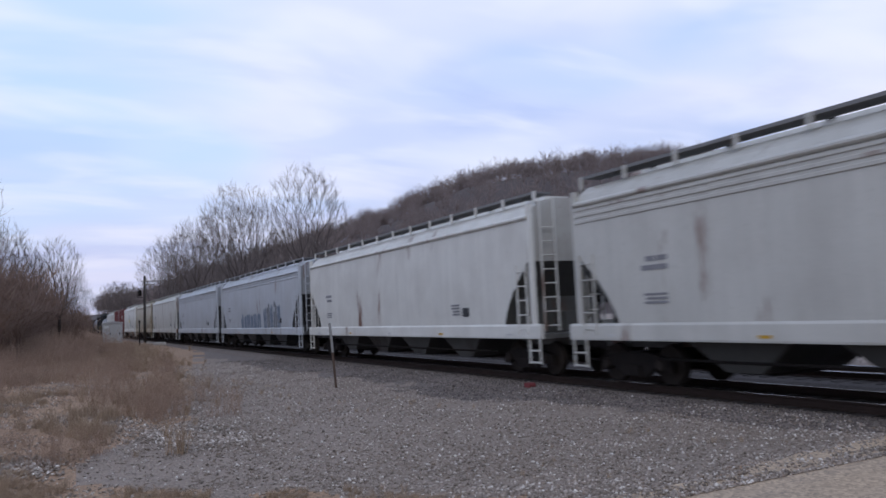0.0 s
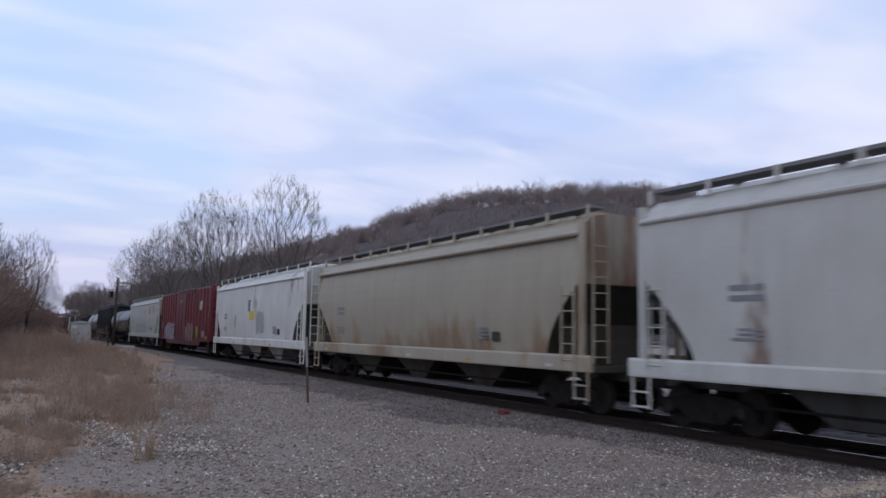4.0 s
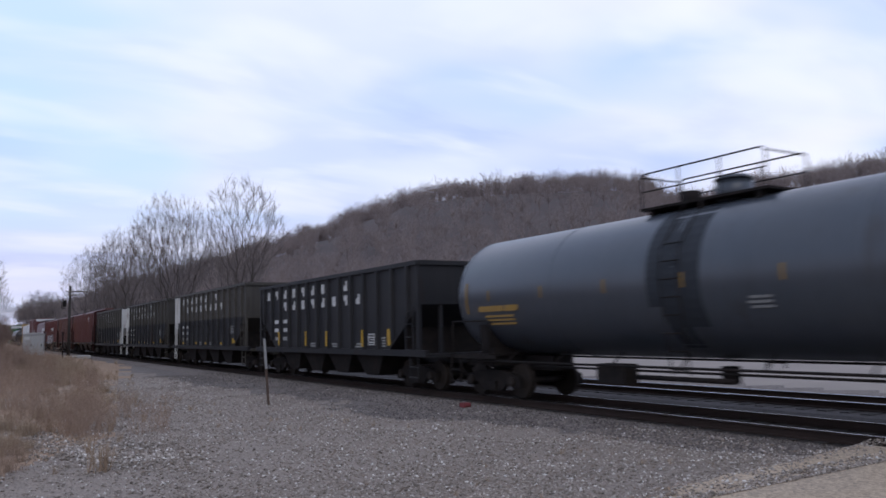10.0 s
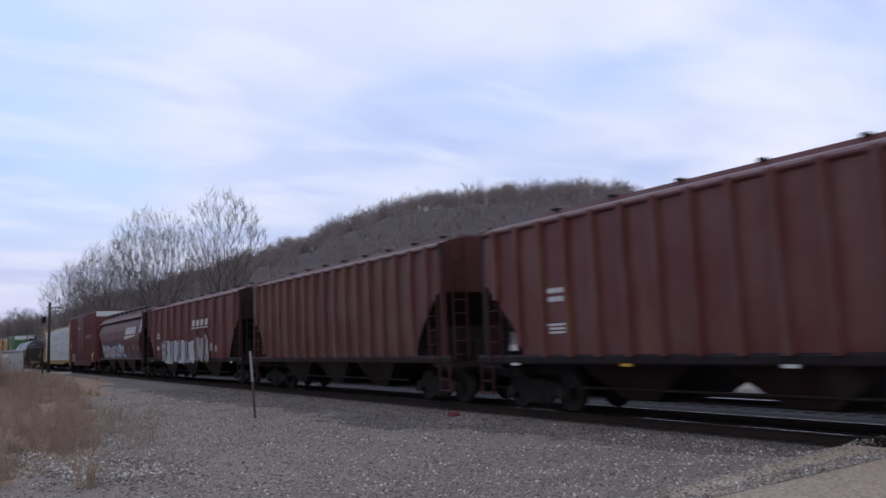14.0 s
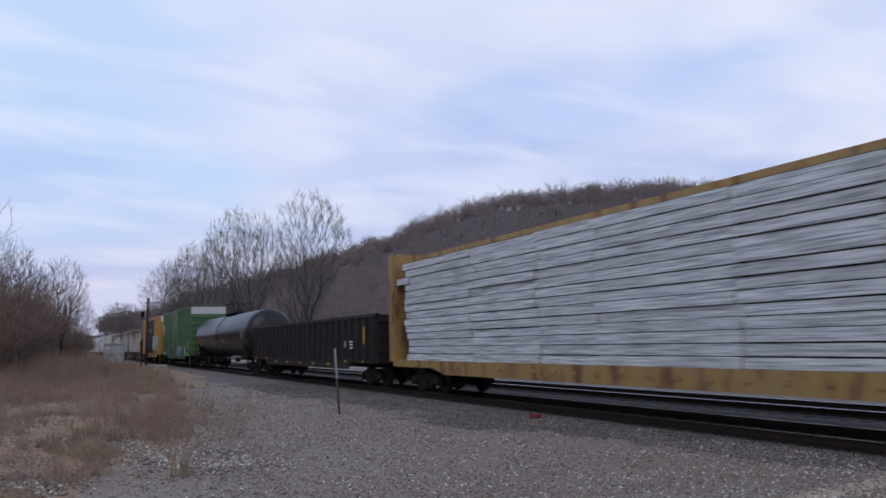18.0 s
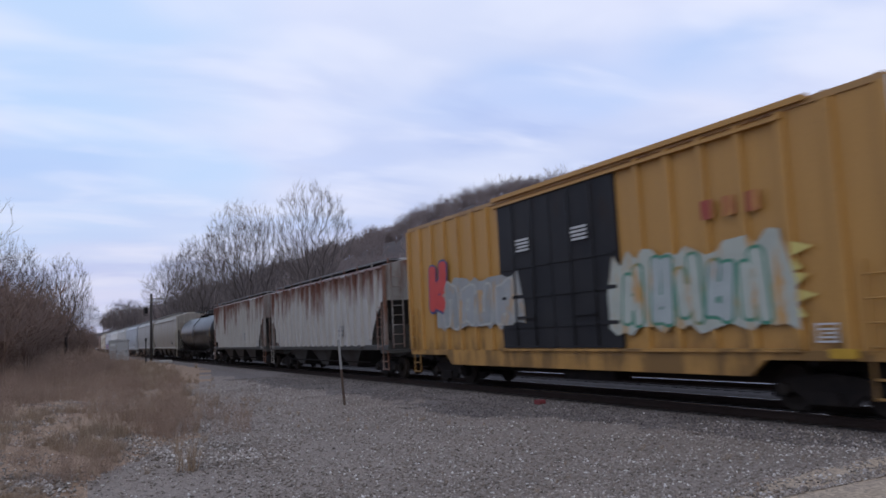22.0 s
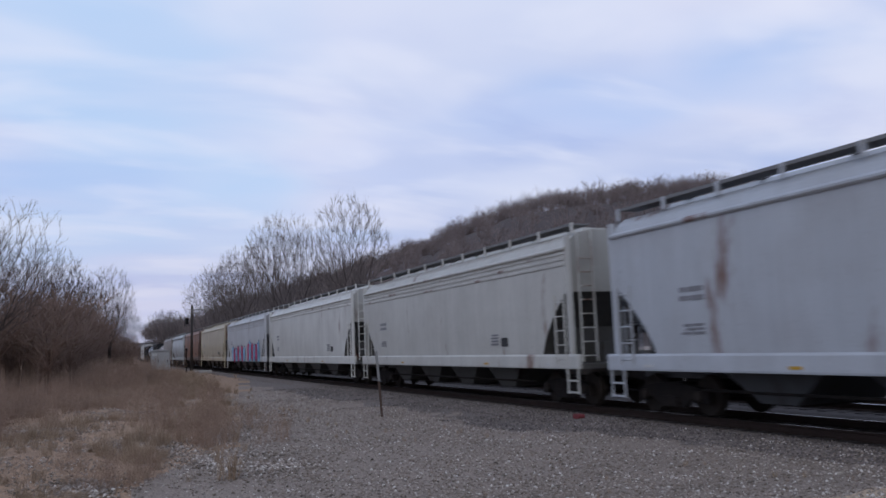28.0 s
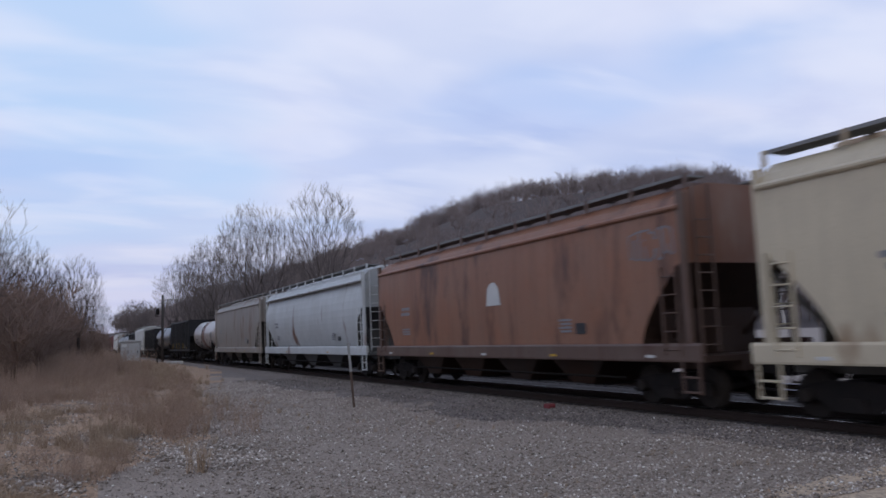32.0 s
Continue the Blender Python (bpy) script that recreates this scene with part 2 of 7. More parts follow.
# ---- mesh building ----
class Solid:
    """Gathers faces into one mesh; several pieces, each with its material's index."""

    def __init__(self):
        self.v, self.f, self.m, self.smooth = [], [], [], []

    def add(self, verts, faces, mat=0, smooth=False):
        k = len(self.v)
        self.v += [tuple(p) for p in verts]
        self.f += [tuple(k + i for i in face) for face in faces]
        self.m += [mat] * len(faces)
        self.smooth += [smooth] * len(faces)
        return self

    def box(self, x0, x1, y0, y1, z0, z1, mat=0):
        v = [(x, y, z) for x in (x0, x1) for y in (y0, y1) for z in (z0, z1)]
        return self.add(v, [(0, 1, 3, 2), (4, 6, 7, 5), (0, 4, 5, 1), (2, 3, 7, 6), (0, 2, 6, 4), (1, 5, 7, 3)], mat)

    def bevel_box(self, x0, x1, y0, y1, z0, z1, c=0.02, mat=0):
        pts = [(y0 + c, z0), (y1 - c, z0), (y1, z0 + c), (y1, z1 - c), (y1 - c, z1), (y0 + c, z1), (y0, z1 - c), (y0, z0 + c)]
        return self.prism(pts, "x", x0, x1, mat)

    def prism(self, pts, axis, a0, a1, mat=0):
        n = len(pts)
        place = {"x": lambda p, a: (a, p[0], p[1]), "y": lambda p, a: (p[0], a, p[1]), "z": lambda p, a: (p[0], p[1], a)}[axis]
        v = [place(p, a0) for p in pts] + [place(p, a1) for p in pts]
        f = [tuple(range(n))[::-1], tuple(range(n, 2 * n))] + [(i, (i + 1) % n, n + (i + 1) % n, n + i) for i in range(n)]
        return self.add(v, f, mat)

    def tube(self, a, b, r0, r1=None, seg=8, mat=0, caps=True, smooth=True):
        r1 = r0 if r1 is None else r1
        a, b = Vector(a), Vector(b)
        d = (b - a).normalized()
        u = d.orthogonal().normalized()
        w = d.cross(u)
        v = []
        for p, r in ((a, r0), (b, r1)):
            v += [p + (u * math.cos(2 * math.pi * i / seg) + w * math.sin(2 * math.pi * i / seg)) * r for i in range(seg)]
        self.add(v, [(i, (i + 1) % seg, seg + (i + 1) % seg, seg + i) for i in range(seg)], mat, smooth)
        if caps:
            k = len(self.v) - 2 * seg
            self.f += [tuple(range(k, k + seg))[::-1], tuple(range(k + seg, k + 2 * seg))]
            self.m += [mat, mat]
            self.smooth += [False, False]
        return self

    def path(self, pts, r, seg=6, mat=0):
        for a, b in zip(pts, pts[1:]):
            self.tube(a, b, r, seg=seg, mat=mat)
        return self

    def mesh(self, name, *mats):
        me = bpy.data.meshes.new(name)
        me.from_pydata(self.v, [], self.f)
        for mt in mats:
            me.materials.append(mt)
        me.polygons.foreach_set("material_index", self.m)
        me.polygons.foreach_set("use_smooth", self.smooth)
        me.update()
        bm = bmesh.new()
        bm.from_mesh(me)
        bmesh.ops.recalc_face_normals(bm, faces=bm.faces)
        bm.to_mesh(me)
        bm.free()
        return me


def piece(name, me, parent, x=0, y=0, z=0, rz=0, label=""):
    """A mesh as ONE part under a thing or a part."""
    ob = new(name, me)
    ob.parent = parent
    ob.matrix_basis = pose(x, y, z, 0, 0, rz)
    if label:
        ob["label"] = label
    return ob


shared = {}


def once(key, make):
    if key not in shared:
        shared[key] = make()
    return shared[key]


# ---- the ground ----
def smooth(a, b, v):
    k = min(1.0, max(0.0, (v - a) / (b - a)))
    return k * k * (3 - 2 * k)


# the wooded ridge: degrees from the line of the track, degrees of height
RIDGE = [(-180, 2.0), (-60, 2.0), (-20, 1.2), (0, 1.2), (6, 1.8), (10, 3.2), (15.5, 4.6), (18.8, 5.8), (23, 7.2), (27.3, 8.8), (29.5, 9.6), (33.8, 9.95),
         (38.2, 10.1), (44, 10.1), (46.7, 9.5), (49.4, 8.2), (51, 8.1), (52.1, 8.5), (54.9, 9.0), (57, 9.1), (62, 9.6), (75, 10), (95, 8), (130, 3), (180, 2)]


def ridge_height(deg):
    for (a, h), (b, k) in zip(RIDGE, RIDGE[1:]):
        if a <= deg <= b:
            return h + (k - h) * smooth(a, b, deg)
    return 2.0


def weed_edge(y):
    """Where the weeds end and the gravel begins."""
    pts = [(0, -2.5), (8, -0.7), (12, 0.2), (15, 1.6), (22, 2.9), (36, 5.0), (60, 6.8), (90, 8.0), (400, 8.5)]
    for (a, p), (b, q) in zip(pts, pts[1:]):
        if y <= b:
            return p + (q - p) * max(0, y - a) / (b - a)
    return 8.5


def shoulder_edge(x, y):
    """Where the lot ends and the dark stone of the track shoulder begins."""
    return 9.2 + 1.1 * noise.noise((x * 0.5, y * 0.4, 6.0)) + 0.8 * noise.noise((x * 2.1, y * 1.7, 3.0)) - 1.2 * smooth(20, 60, y) + 2.2 * smooth(17, 9, y)


def road_edge(x):
    """The ragged sandy margin of the crossing road."""
    return 6.05 + 0.10 * min(6.0, max(-4.0, x - 6.0)) + 0.22 * noise.noise((x * 0.7, 0, 0)) + 0.14 * noise.noise((x * 2.3, 5, 0)) + 0.06 * noise.noise((x * 7.0, 2, 0))


def dirt_edge(x):
    """How far the bare tan dirt beside the road reaches into the lot."""
    return road_edge(x) + 0.1 + 1.25 * max(0.0, 5.2 - x)


def shoulder_top(x):
    """The height of the crushed stone beside the near rail."""
    u = x - TRACK_X
    return -0.46 + 0.29 * min(1.0, (u + 2.9) / 0.9) if u < -2.0 else -0.17 + 0.018 * min(1.0, (u + 2.0) / 0.28)


def bank(x, y):
    """The low weedy bank west of the track."""
    e = weed_edge(y)
    lump = 0.22 * noise.noise((x * 0.35, y * 0.22, 4.0)) + 0.12 * noise.noise((x * 0.9, y * 0.7, 9.0))
    return smooth(e + 0.6, e - 4.5, x) * (0.30 + lump) * smooth(5.5, 11, y) + smooth(-2, -9, x) * 0.6 * smooth(8, 14, y)


def ground_z(x, y):
    r = math.hypot(x, y)
    z = -0.20 * smooth(5.0, 9.0, y) - 0.06
    z += bank(x, y)
    z += 0.05 * noise.noise((x * 0.5, y * 0.5, 1.0)) * smooth(5.8, 8, y) * smooth(11.5, 9, x)
    z += 0.25 * smooth(40, 80, y) * smooth(11, 8, x)
    z -= 0.12 * smooth(10.2, 11.5, x) * smooth(25, 19, x)
    if r > 150:
        deg = math.degrees(math.atan2(x, y))
        h = 620 * math.tan(radians(ridge_height(deg))) + 1.8 - 6
        rough = 6 * noise.noise((x * 0.008, y * 0.008, 2.0)) + 2.5 * noise.noise((x * 0.03, y * 0.03, 5.0))
        rise = smooth(170, 640, r)
        z += rise * (h + rough) * (0.8 + 0.2 * rise) - 0.25 * max(0, r - 660) * smooth(660, 1500, r) * (h > 20)
    return z


GROUND = material("gravel_and_dirt", (0.182, 0.147, 0.119), 0.95, second=(0.122, 0.094, 0.071), amount=0.95, scale=0.45, bump=0.9, bscale=22, spot=34)
LITTER = material("leaf_litter_hillside", (0.092, 0.073, 0.068), 1.0, second=(0.072, 0.058, 0.054), amount=0.8, scale=0.02, bump=0.3, bscale=0.3)
DRYSOIL = material("dry_grass_soil", (0.235, 0.155, 0.098), 1.0, second=(0.12, 0.084, 0.06), amount=0.95, scale=0.9, bump=0.9, bscale=16, spot=26)
ROAD = material("sandy_crossing_road", (0.31, 0.235, 0.162), 0.92, second=(0.20, 0.165, 0.135), amount=0.9, scale=0.9, stretch=(0.5, 1.5, 1), bump=0.5, bscale=35, spot=30)
BALLAST = material("ballast_bed", (0.040, 0.033, 0.030), 0.95, second=(0.022, 0.018, 0.017), amount=0.7, scale=0.8, bump=0.9, bscale=20, spot=18)
CINDER = material("dark_track_shoulder", (0.118, 0.097, 0.084), 0.95, second=(0.078, 0.064, 0.056), amount=0.9, scale=0.5, bump=0.9, bscale=16, spot=18)
PALE = material("pale_dry_field", (0.27, 0.225, 0.19), 0.95, second=(0.20, 0.17, 0.145), amount=0.6, scale=0.3, bump=0.3, bscale=10)


def build_ground():
    radii = [0.0, 1, 2, 3, 4, 5]
    while radii[-1] < 60:
        radii.append(radii[-1] * 1.03 if radii[-1] > 8 else radii[-1] + 0.2)
    while radii[-1] < 4200:
        radii.append(radii[-1] * 1.06)
    angles = []
    a = -180.0
    while a < 180:
        angles.append(a)
        a += 0.8 if -20 <= a < 70 else 3.0
    n = len(angles)
    v = [(0, 0, ground_z(0, 0))]
    for r in radii[1:]:
        for d in angles:
            x, y = r * math.sin(radians(d)), r * math.cos(radians(d))
            v.append((x, y, ground_z(x, y)))
    f = [(0, 1 + (i + 1) % n, 1 + i) for i in range(n)]
    for k in range(len(radii) - 2):
        for i in range(n):
            a0, b0 = 1 + k * n + i, 1 + k * n + (i + 1) % n
            f.append((a0, b0, b0 + n, a0 + n))
    me = bpy.data.meshes.new("ground")
    me.from_pydata(v, [], f)
    for m in (GROUND, DRYSOIL, LITTER, PALE, CINDER):
        me.materials.append(m)
    idx = []
    for p in me.polygons:
        c = p.center
        r = math.hypot(c.x, c.y)
        edge = weed_edge(c.y) + 0.3 + 1.0 * noise.noise((c.x * 0.4, c.y * 0.25, 3.0)) + 3.0 * smooth(30, 60, c.y)
        if r > 170 and c.x > 30 or r > 320:
            idx.append(2)
        elif c.x > 22.5:
            idx.append(3)
        elif c.x < edge and c.y > 6.3 or c.y < -6 or r > 150 or c.y < dirt_edge(c.x) + 1.1 * noise.noise((c.x * 0.9, c.y * 0.9, 21.0)) + 0.5 * noise.noise((c.x * 3, c.y * 3, 2.0)):
            idx.append(1)
        elif c.x > shoulder_edge(c.x, c.y):
            idx.append(4)
        else:
            idx.append(0)
    me.polygons.foreach_set("material_index", idx)
    me.polygons.foreach_set("use_smooth", [True] * len(idx))
    me.update()
    if me.polygons[10].normal.z < 0:
        me.flip_normals()
    tagged(new("ground", me), "grey gravel lot with weedy bank and wooded hills", "ground", kind="structure")


build_ground()


def build_road():
    s = Solid()
    rows = []
    for i in range(241):
        x = -60 + i * 0.2975
        e = road_edge(x)
        rows.append((x, e))
    top = [(x, e, -0.03) for x, e in rows] + [(x, -3.6 + 0.2 * noise.noise((x * 0.6, 9, 0)), 0.015) for x, e in rows]
    n = len(rows)
    low = [(x, y + (0.35 if k < n else -0.35), -0.22) for k, (x, y, z) in enumerate(top)]
    s.add(top + low, [(i, i + 1, n + i + 1, n + i) for i in range(n - 1)] + [(2 * n + i, 2 * n + i + 1, i + 1, i) for i in range(n - 1)]
          + [(n + i, n + i + 1, 3 * n + i + 1, 3 * n + i) for i in range(n - 1)])
    tagged(new("road", s.mesh("road", ROAD)), "pale sandy road up to the track crossing", "road", kind="structure")


build_road()


# ---- the two tracks ----
def bed_profile(cx):
    return [(cx - 2.6, -0.42), (cx - 1.75, -0.19), (cx + 1.75, -0.19), (cx + 2.6, -0.42)]


def build_tracks():
    for name, cx in (("track_near", TRACK_X), ("track_far", TRACK2_X)):
        s = Solid().prism(bed_profile(cx), "y", -80, 900)
        bed = tagged(new("ballast_bed", s.mesh("ballast_bed", BALLAST)), "dark grey crushed-stone bed under a railway track", "track bed", kind="structure")
        if name == "track_near":
            lip = Solid().prism([(cx - 2.9, -0.46), (cx - 2.0, -0.17), (cx - 1.72, -0.152), (cx - 1.22, -0.158), (cx - 1.22, -0.25), (cx - 2.0, -0.28)], "y", -80, 900)
            tagged(new("ballast_shoulder", lip.mesh("ballast_shoulder", CINDER)), "grey crushed-stone shoulder beside the near rail", "track shoulder", kind="structure")
        track = tagged(new(name), "railway track with polished rails on dark wooden ties", "track", kind="structure")
        track.location = (cx, 0, 0)
        for side in (-1, 1):
            x = side * 0.7525
            web = Solid().prism([(x - 0.07, -0.17), (x + 0.07, -0.17), (x + 0.07, -0.155), (x + 0.012, -0.135), (x + 0.012, -0.045), (x + 0.036, -0.035),
                                 (x + 0.036, -0.008), (x - 0.036, -0.008), (x - 0.036, -0.035), (x - 0.012, -0.045), (x - 0.012, -0.135), (x - 0.07, -0.155)],
                                "y", -80, 900)
            rail = piece("rail", web.mesh("rail", RAIL_SIDE), track)
            head = Solid().prism([(x - 0.034, -0.0075), (x + 0.034, -0.0075), (x + 0.026, 0.0), (x - 0.026, 0.0)], "y", -80, 900)
            piece("rail_head", head.mesh("rail_head", RAIL_HEAD), rail, label="bright worn top of the rail")
        tie = Solid().bevel_box(-1.3, 1.3, -0.115, 0.115, -0.34, -0.168, 0.015).mesh("tie", TIE)
        rnd = random.Random(5)
        for i in range(150 if name == "track_near" else 60):
            y = 3.0 + i * 0.51
            piece("tie", tie, track, rnd.uniform(-0.05, 0.05), y + rnd.uniform(-0.02, 0.02), rnd.uniform(-0.006, 0.004), rnd.uniform(-0.8, 0.8))
        rest = Solid()
        y = 3.0 + (150 if name == "track_near" else 60) * 0.51
        while y < 260:
            rest.box(-1.3, 1.3, y - 0.11, y + 0.11, -0.33, -0.168)
            y += 0.51
        tagged(piece("far_ties", rest.mesh("far_ties", TIE), track), kind="stuff")


build_tracks()


# ---- parts that every freight car has ----
def sideframe_mesh():
    pts = [(-1.16, 0.30), (-1.12, 0.56), (-0.80, 0.66), (-0.40, 0.72), (0.40, 0.72), (0.80, 0.66), (1.12, 0.56), (1.16, 0.30), (0.95, 0.30), (0.70, 0.42),
           (0.42, 0.20), (-0.42, 0.20), (-0.70, 0.42), (-0.95, 0.30)]
    s = Solid().prism(pts, "x", -0.07, 0.07)
    return s.mesh("sideframe", STEEL_DARK)


def wheelset_mesh():
    s = Solid().tube((-1.0, 0, 0), (1.0, 0, 0), 0.08, seg=8)
    for k in (-1, 1):
        s.tube((k * 0.69, 0, 0), (k * 0.80, 0, 0), 0.42, seg=22, mat=1)
        s.tube((k * 0.655, 0, 0), (k * 0.69, 0, 0), 0.455, seg=22, mat=1)
        s.tube((k * 0.79, 0, 0), (k * 0.84, 0, 0), 0.16, 0.12, seg=12, mat=0)
    return s.mesh("wheelset", STEEL_DARK, WHEEL)


def add_trucks(car, half):
    frame_me, wheel_me = once("sideframe", sideframe_mesh), once("wheelset", wheelset_mesh)
    bolster = once("bolster", lambda: Solid().box(-1.0, 1.0, -0.2, 0.2, 0.42, 0.74).box(-0.35, 0.35, -0.32, 0.32, 0.7, 0.86).mesh("truck", STEEL_DARK))
    for y in (-half, half):
        t = piece("truck", bolster, car, 0, y, 0, label="dark roller-bearing truck with two axles")
        for x, r in ((-0.99, 0), (0.99, 180)):
            piece("sideframe", frame_me, t, x, 0, 0, r)
            piece("spring_nest", once("spring", lambda: Solid().prism([(-0.26, 0.21), (0.26, 0.21), (0.26, 0.30), (0.22, 0.33), (0.26, 0.36), (0.22, 0.40), (0.26, 0.44), (-0.26, 0.44),
                  (-0.22, 0.40), (-0.26, 0.36), (-0.22, 0.33), (-0.26, 0.30)], "x", -0.13, -0.072).mesh("spring_nest", STEEL_DARK)), t, x, 0, 0, r)
            for a in (-0.89, 0.89):
                piece("bearing_cap", once("cap", lambda: Solid().tube((-0.14, 0, 0.455), (-0.072, 0, 0.455), 0.11, 0.13, seg=10).mesh("bearing_cap", WHEEL)), t, x, a, 0, r)
        for a in (-0.89, 0.89):
            piece("wheelset", wheel_me, t, 0, a, 0.455)


def add_couplers(car, L):
    me = once("coupler", lambda: Solid().box(-0.09, 0.09, -0.55, 0.42, 0.74, 0.94).box(-0.17, 0.1, 0.30, 0.56, 0.70, 0.98).box(-0.24, 0.24, -0.6, -0.2, 0.66, 1.02)
              .path([(0.3, -0.2, 0.75), (0.34, 0.2, 0.45), (0.25, 0.52, 0.42)], 0.03, 6).mesh("coupler", STEEL_DARK))
    piece("coupler", me, car, 0, L / 2 - 0.56, 0)
    piece("coupler", me, car, 0, -L / 2 + 0.56, 0, 180)


def ladder_mesh(w, z0, z1, mat, step=0.38):
    s = Solid()
    for y in (-w / 2, w / 2):
        s.box(-0.02, 0.02, y - 0.02, y + 0.02, z0, z1)
    z = z0 + 0.12
    while z < z1:
        s.tube((0, -w / 2, z), (0, w / 2, z), 0.016, seg=6)
        z += step
    return s.mesh("ladder", mat)


def stirrup_mesh(mat):
    s = Solid()
    for y in (-0.24, 0.24):
        s.box(-0.02, 0.02, y - 0.02, y + 0.02, 0.38, 1.12)
    for z in (0.42, 0.72):
        s.box(-0.05, 0.02, -0.24, 0.24, z - 0.018, z + 0.018)
    return s.mesh("step", mat)


def bars(car, x, y, z, rows, w, h, mat, name="stencil", label=""):
    """Writing that is too small to read: plain bars, one a word."""
    rnd = random.Random(int(abs(y * 91 + z * 37) * 10))
    for i in range(rows):
        zz = z + (rows - 1 - i) * h * 1.7
        q = x(zz + h / 2) if callable(x) else x
        cuts = [y - w / 2, y - w / 2 + w * rnd.uniform(0.35, 0.65), y + w / 2 - w * rnd.uniform(0, 0.2)] if rnd.random() < 0.6 else [y - w / 2, y + w / 2]
        for a, b in zip(cuts, cuts[1:]):
            piece(name, Solid().bevel_box(q - 0.008, q + 0.004, a, b - h * 0.3, zz, zz + h, h * 0.2).mesh(name, mat), car, label=label)


def plate(car, name, x, y0, y1, z0, z1, mat, label="", thick=0.012):
    return piece(name, Solid().bevel_box(x - thick, x + 0.01, y0, y1, z0, z1, min(0.03, (y1 - y0) / 6, (z1 - z0) / 6)).mesh(name, mat), car, label=label)


def decal(car, name, xs, y0, y1, z0, z1, mat, label=""):
    """A thin painted or stuck patch that follows a curved side."""
    n = 14
    v = [(xs(z0 + (z1 - z0) * k / n) - 0.007, y, z0 + (z1 - z0) * k / n) for k in range(n + 1) for y in (y0, y1)]
    return piece(name, Solid().add(v, [(2 * k, 2 * k + 1, 2 * k + 3, 2 * k + 2) for k in range(n)]).mesh(name, mat), car, label=label)


def graffiti(car, xs, y0, y1, z0, z1, fill, edge, count, seed, label, tilt=0.12, under=None):
    """Sprayed abstract shapes in a row, each of a few thick strokes with an edge, that follow the side; xs(z) gives the side's face."""
    rnd = random.Random(seed)
    w = (y1 - y0) / count
    if under:
        s = Solid()
        n = 20
        up = [(y0 - 0.5 + (y1 - y0 + 1.0) * i / n, z1 + rnd.uniform(-0.2, 0.15) - (0.5 * (z1 - z0) if i in (0, n) else 0.0)) for i in range(n + 1)]
        lo = [(y, z0 + rnd.uniform(-0.03, 0.2)) for y, z in up]
        s.add([(xs(z) - 0.004, y, z) for y, z in up + lo], [(i, i + 1, n + 2 + i, n + 1 + i) for i in range(n)])
        piece("graffiti_ground", s.mesh("graffiti_ground", under), car, label=label)
    for i in range(count):
        cy, cz = y0 + (i + 0.5) * w, (z0 + z1) / 2 + rnd.uniform(-0.03, 0.03) * (z1 - z0)
        hw, hh = w * rnd.uniform(0.50, 0.62), (z1 - z0) / 2 * rnd.uniform(0.9, 1.12) * (0.84 if under else 1.0)
        lean = rnd.uniform(-tilt, tilt)
        p, q = -0.7 + rnd.uniform(-0.1, 0.25), 0.7 + rnd.uniform(-0.3, 0.1)
        bits = [(p, -1, p + rnd.uniform(-0.25, 0.35), rnd.uniform(0.75, 1.05)), (q, rnd.uniform(-1, -0.8), q + rnd.uniform(-0.35, 0.25), rnd.uniform(0.5, 1.0))]
        for j in range(rnd.choice((1, 2, 2))):
            z = rnd.choice((-0.85, -0.2, 0.1, 0.8))
            bits.append((p, z, q, z + rnd.uniform(-0.5, 0.5)))
        s = Solid()
        for layer, grow_by, mt in ((0, min(0.065, 0.11 * hw + 0.02), 1), (1, 0.0, 0)):
            for j, (p0, q0, p1, q1) in enumerate(bits):
                off = 0.006 + 0.0009 * (i % 3) + layer * 0.009 + 0.0006 * j
                a, b = Vector((p0 * hw * 0.72, q0 * hh * 0.8)), Vector((p1 * hw * 0.72, q1 * hh * 0.8))
                d = (b - a).normalized()
                n = Vector((-d.y, d.x))
                k0, k1 = hw * (0.24 + 0.10 * ((seed * 5 + i * 3 + j * 2) % 5) / 5), hw * (0.27 + 0.12 * ((seed + i * 2 + j * 3) % 4) / 4)
                end = hw * 0.18 + grow_by
                ring = []
                for p, sg, kk in ((a, -1, k0), (b, 1, k1)):
                    for m in (-1, -0.55, 0, 0.55, 1):
                        m2 = m * sg
                        bulge = (1 - m * m) ** 0.5 * 0.8 + 0.2
                        ring.append(p + n * (-m2 * (kk + grow_by)) + d * sg * end * bulge)
                pts = [(cy + p.x + lean * p.y, cz + p.y) for p in ring]
                s.add([(xs(z) - off, y, max(z, 0.98)) for y, z in pts], [tuple(range(len(pts)))], mt)
        piece("graffiti_shape", s.mesh("graffiti_shape", fill[i % len(fill)], edge), car, label=label if i == 0 and not under else "")


def swatch(name, c):
    return once(("swatch", name), lambda: material(name, c, 0.5, second=tuple(v * 0.75 for v in c), amount=0.5, scale=3, bscale=25))


def worn(color, under, wear=0.5):
    """Old spray or overpaint through which the car's own paint shows."""
    return once(("worn", color, under, wear), lambda: material("worn_spray", color, 0.6, second=tuple(v * 0.7 for v in color), amount=0.6, scale=2.2, bscale=25, rust=wear, rust_color=under, rust_scale=2.6))


def begin_car(name, label, category="freight car"):
    return tagged(new(name), label, category, group="cars of the freight train")


# ---- covered hopper ----
def hopper_profile(z, wide=1.57):
    """Half width of the side at the height z."""
    return wide + 0.035 * math.sin(math.pi * min(1, max(0, (z - 1.3) / 2.9)))


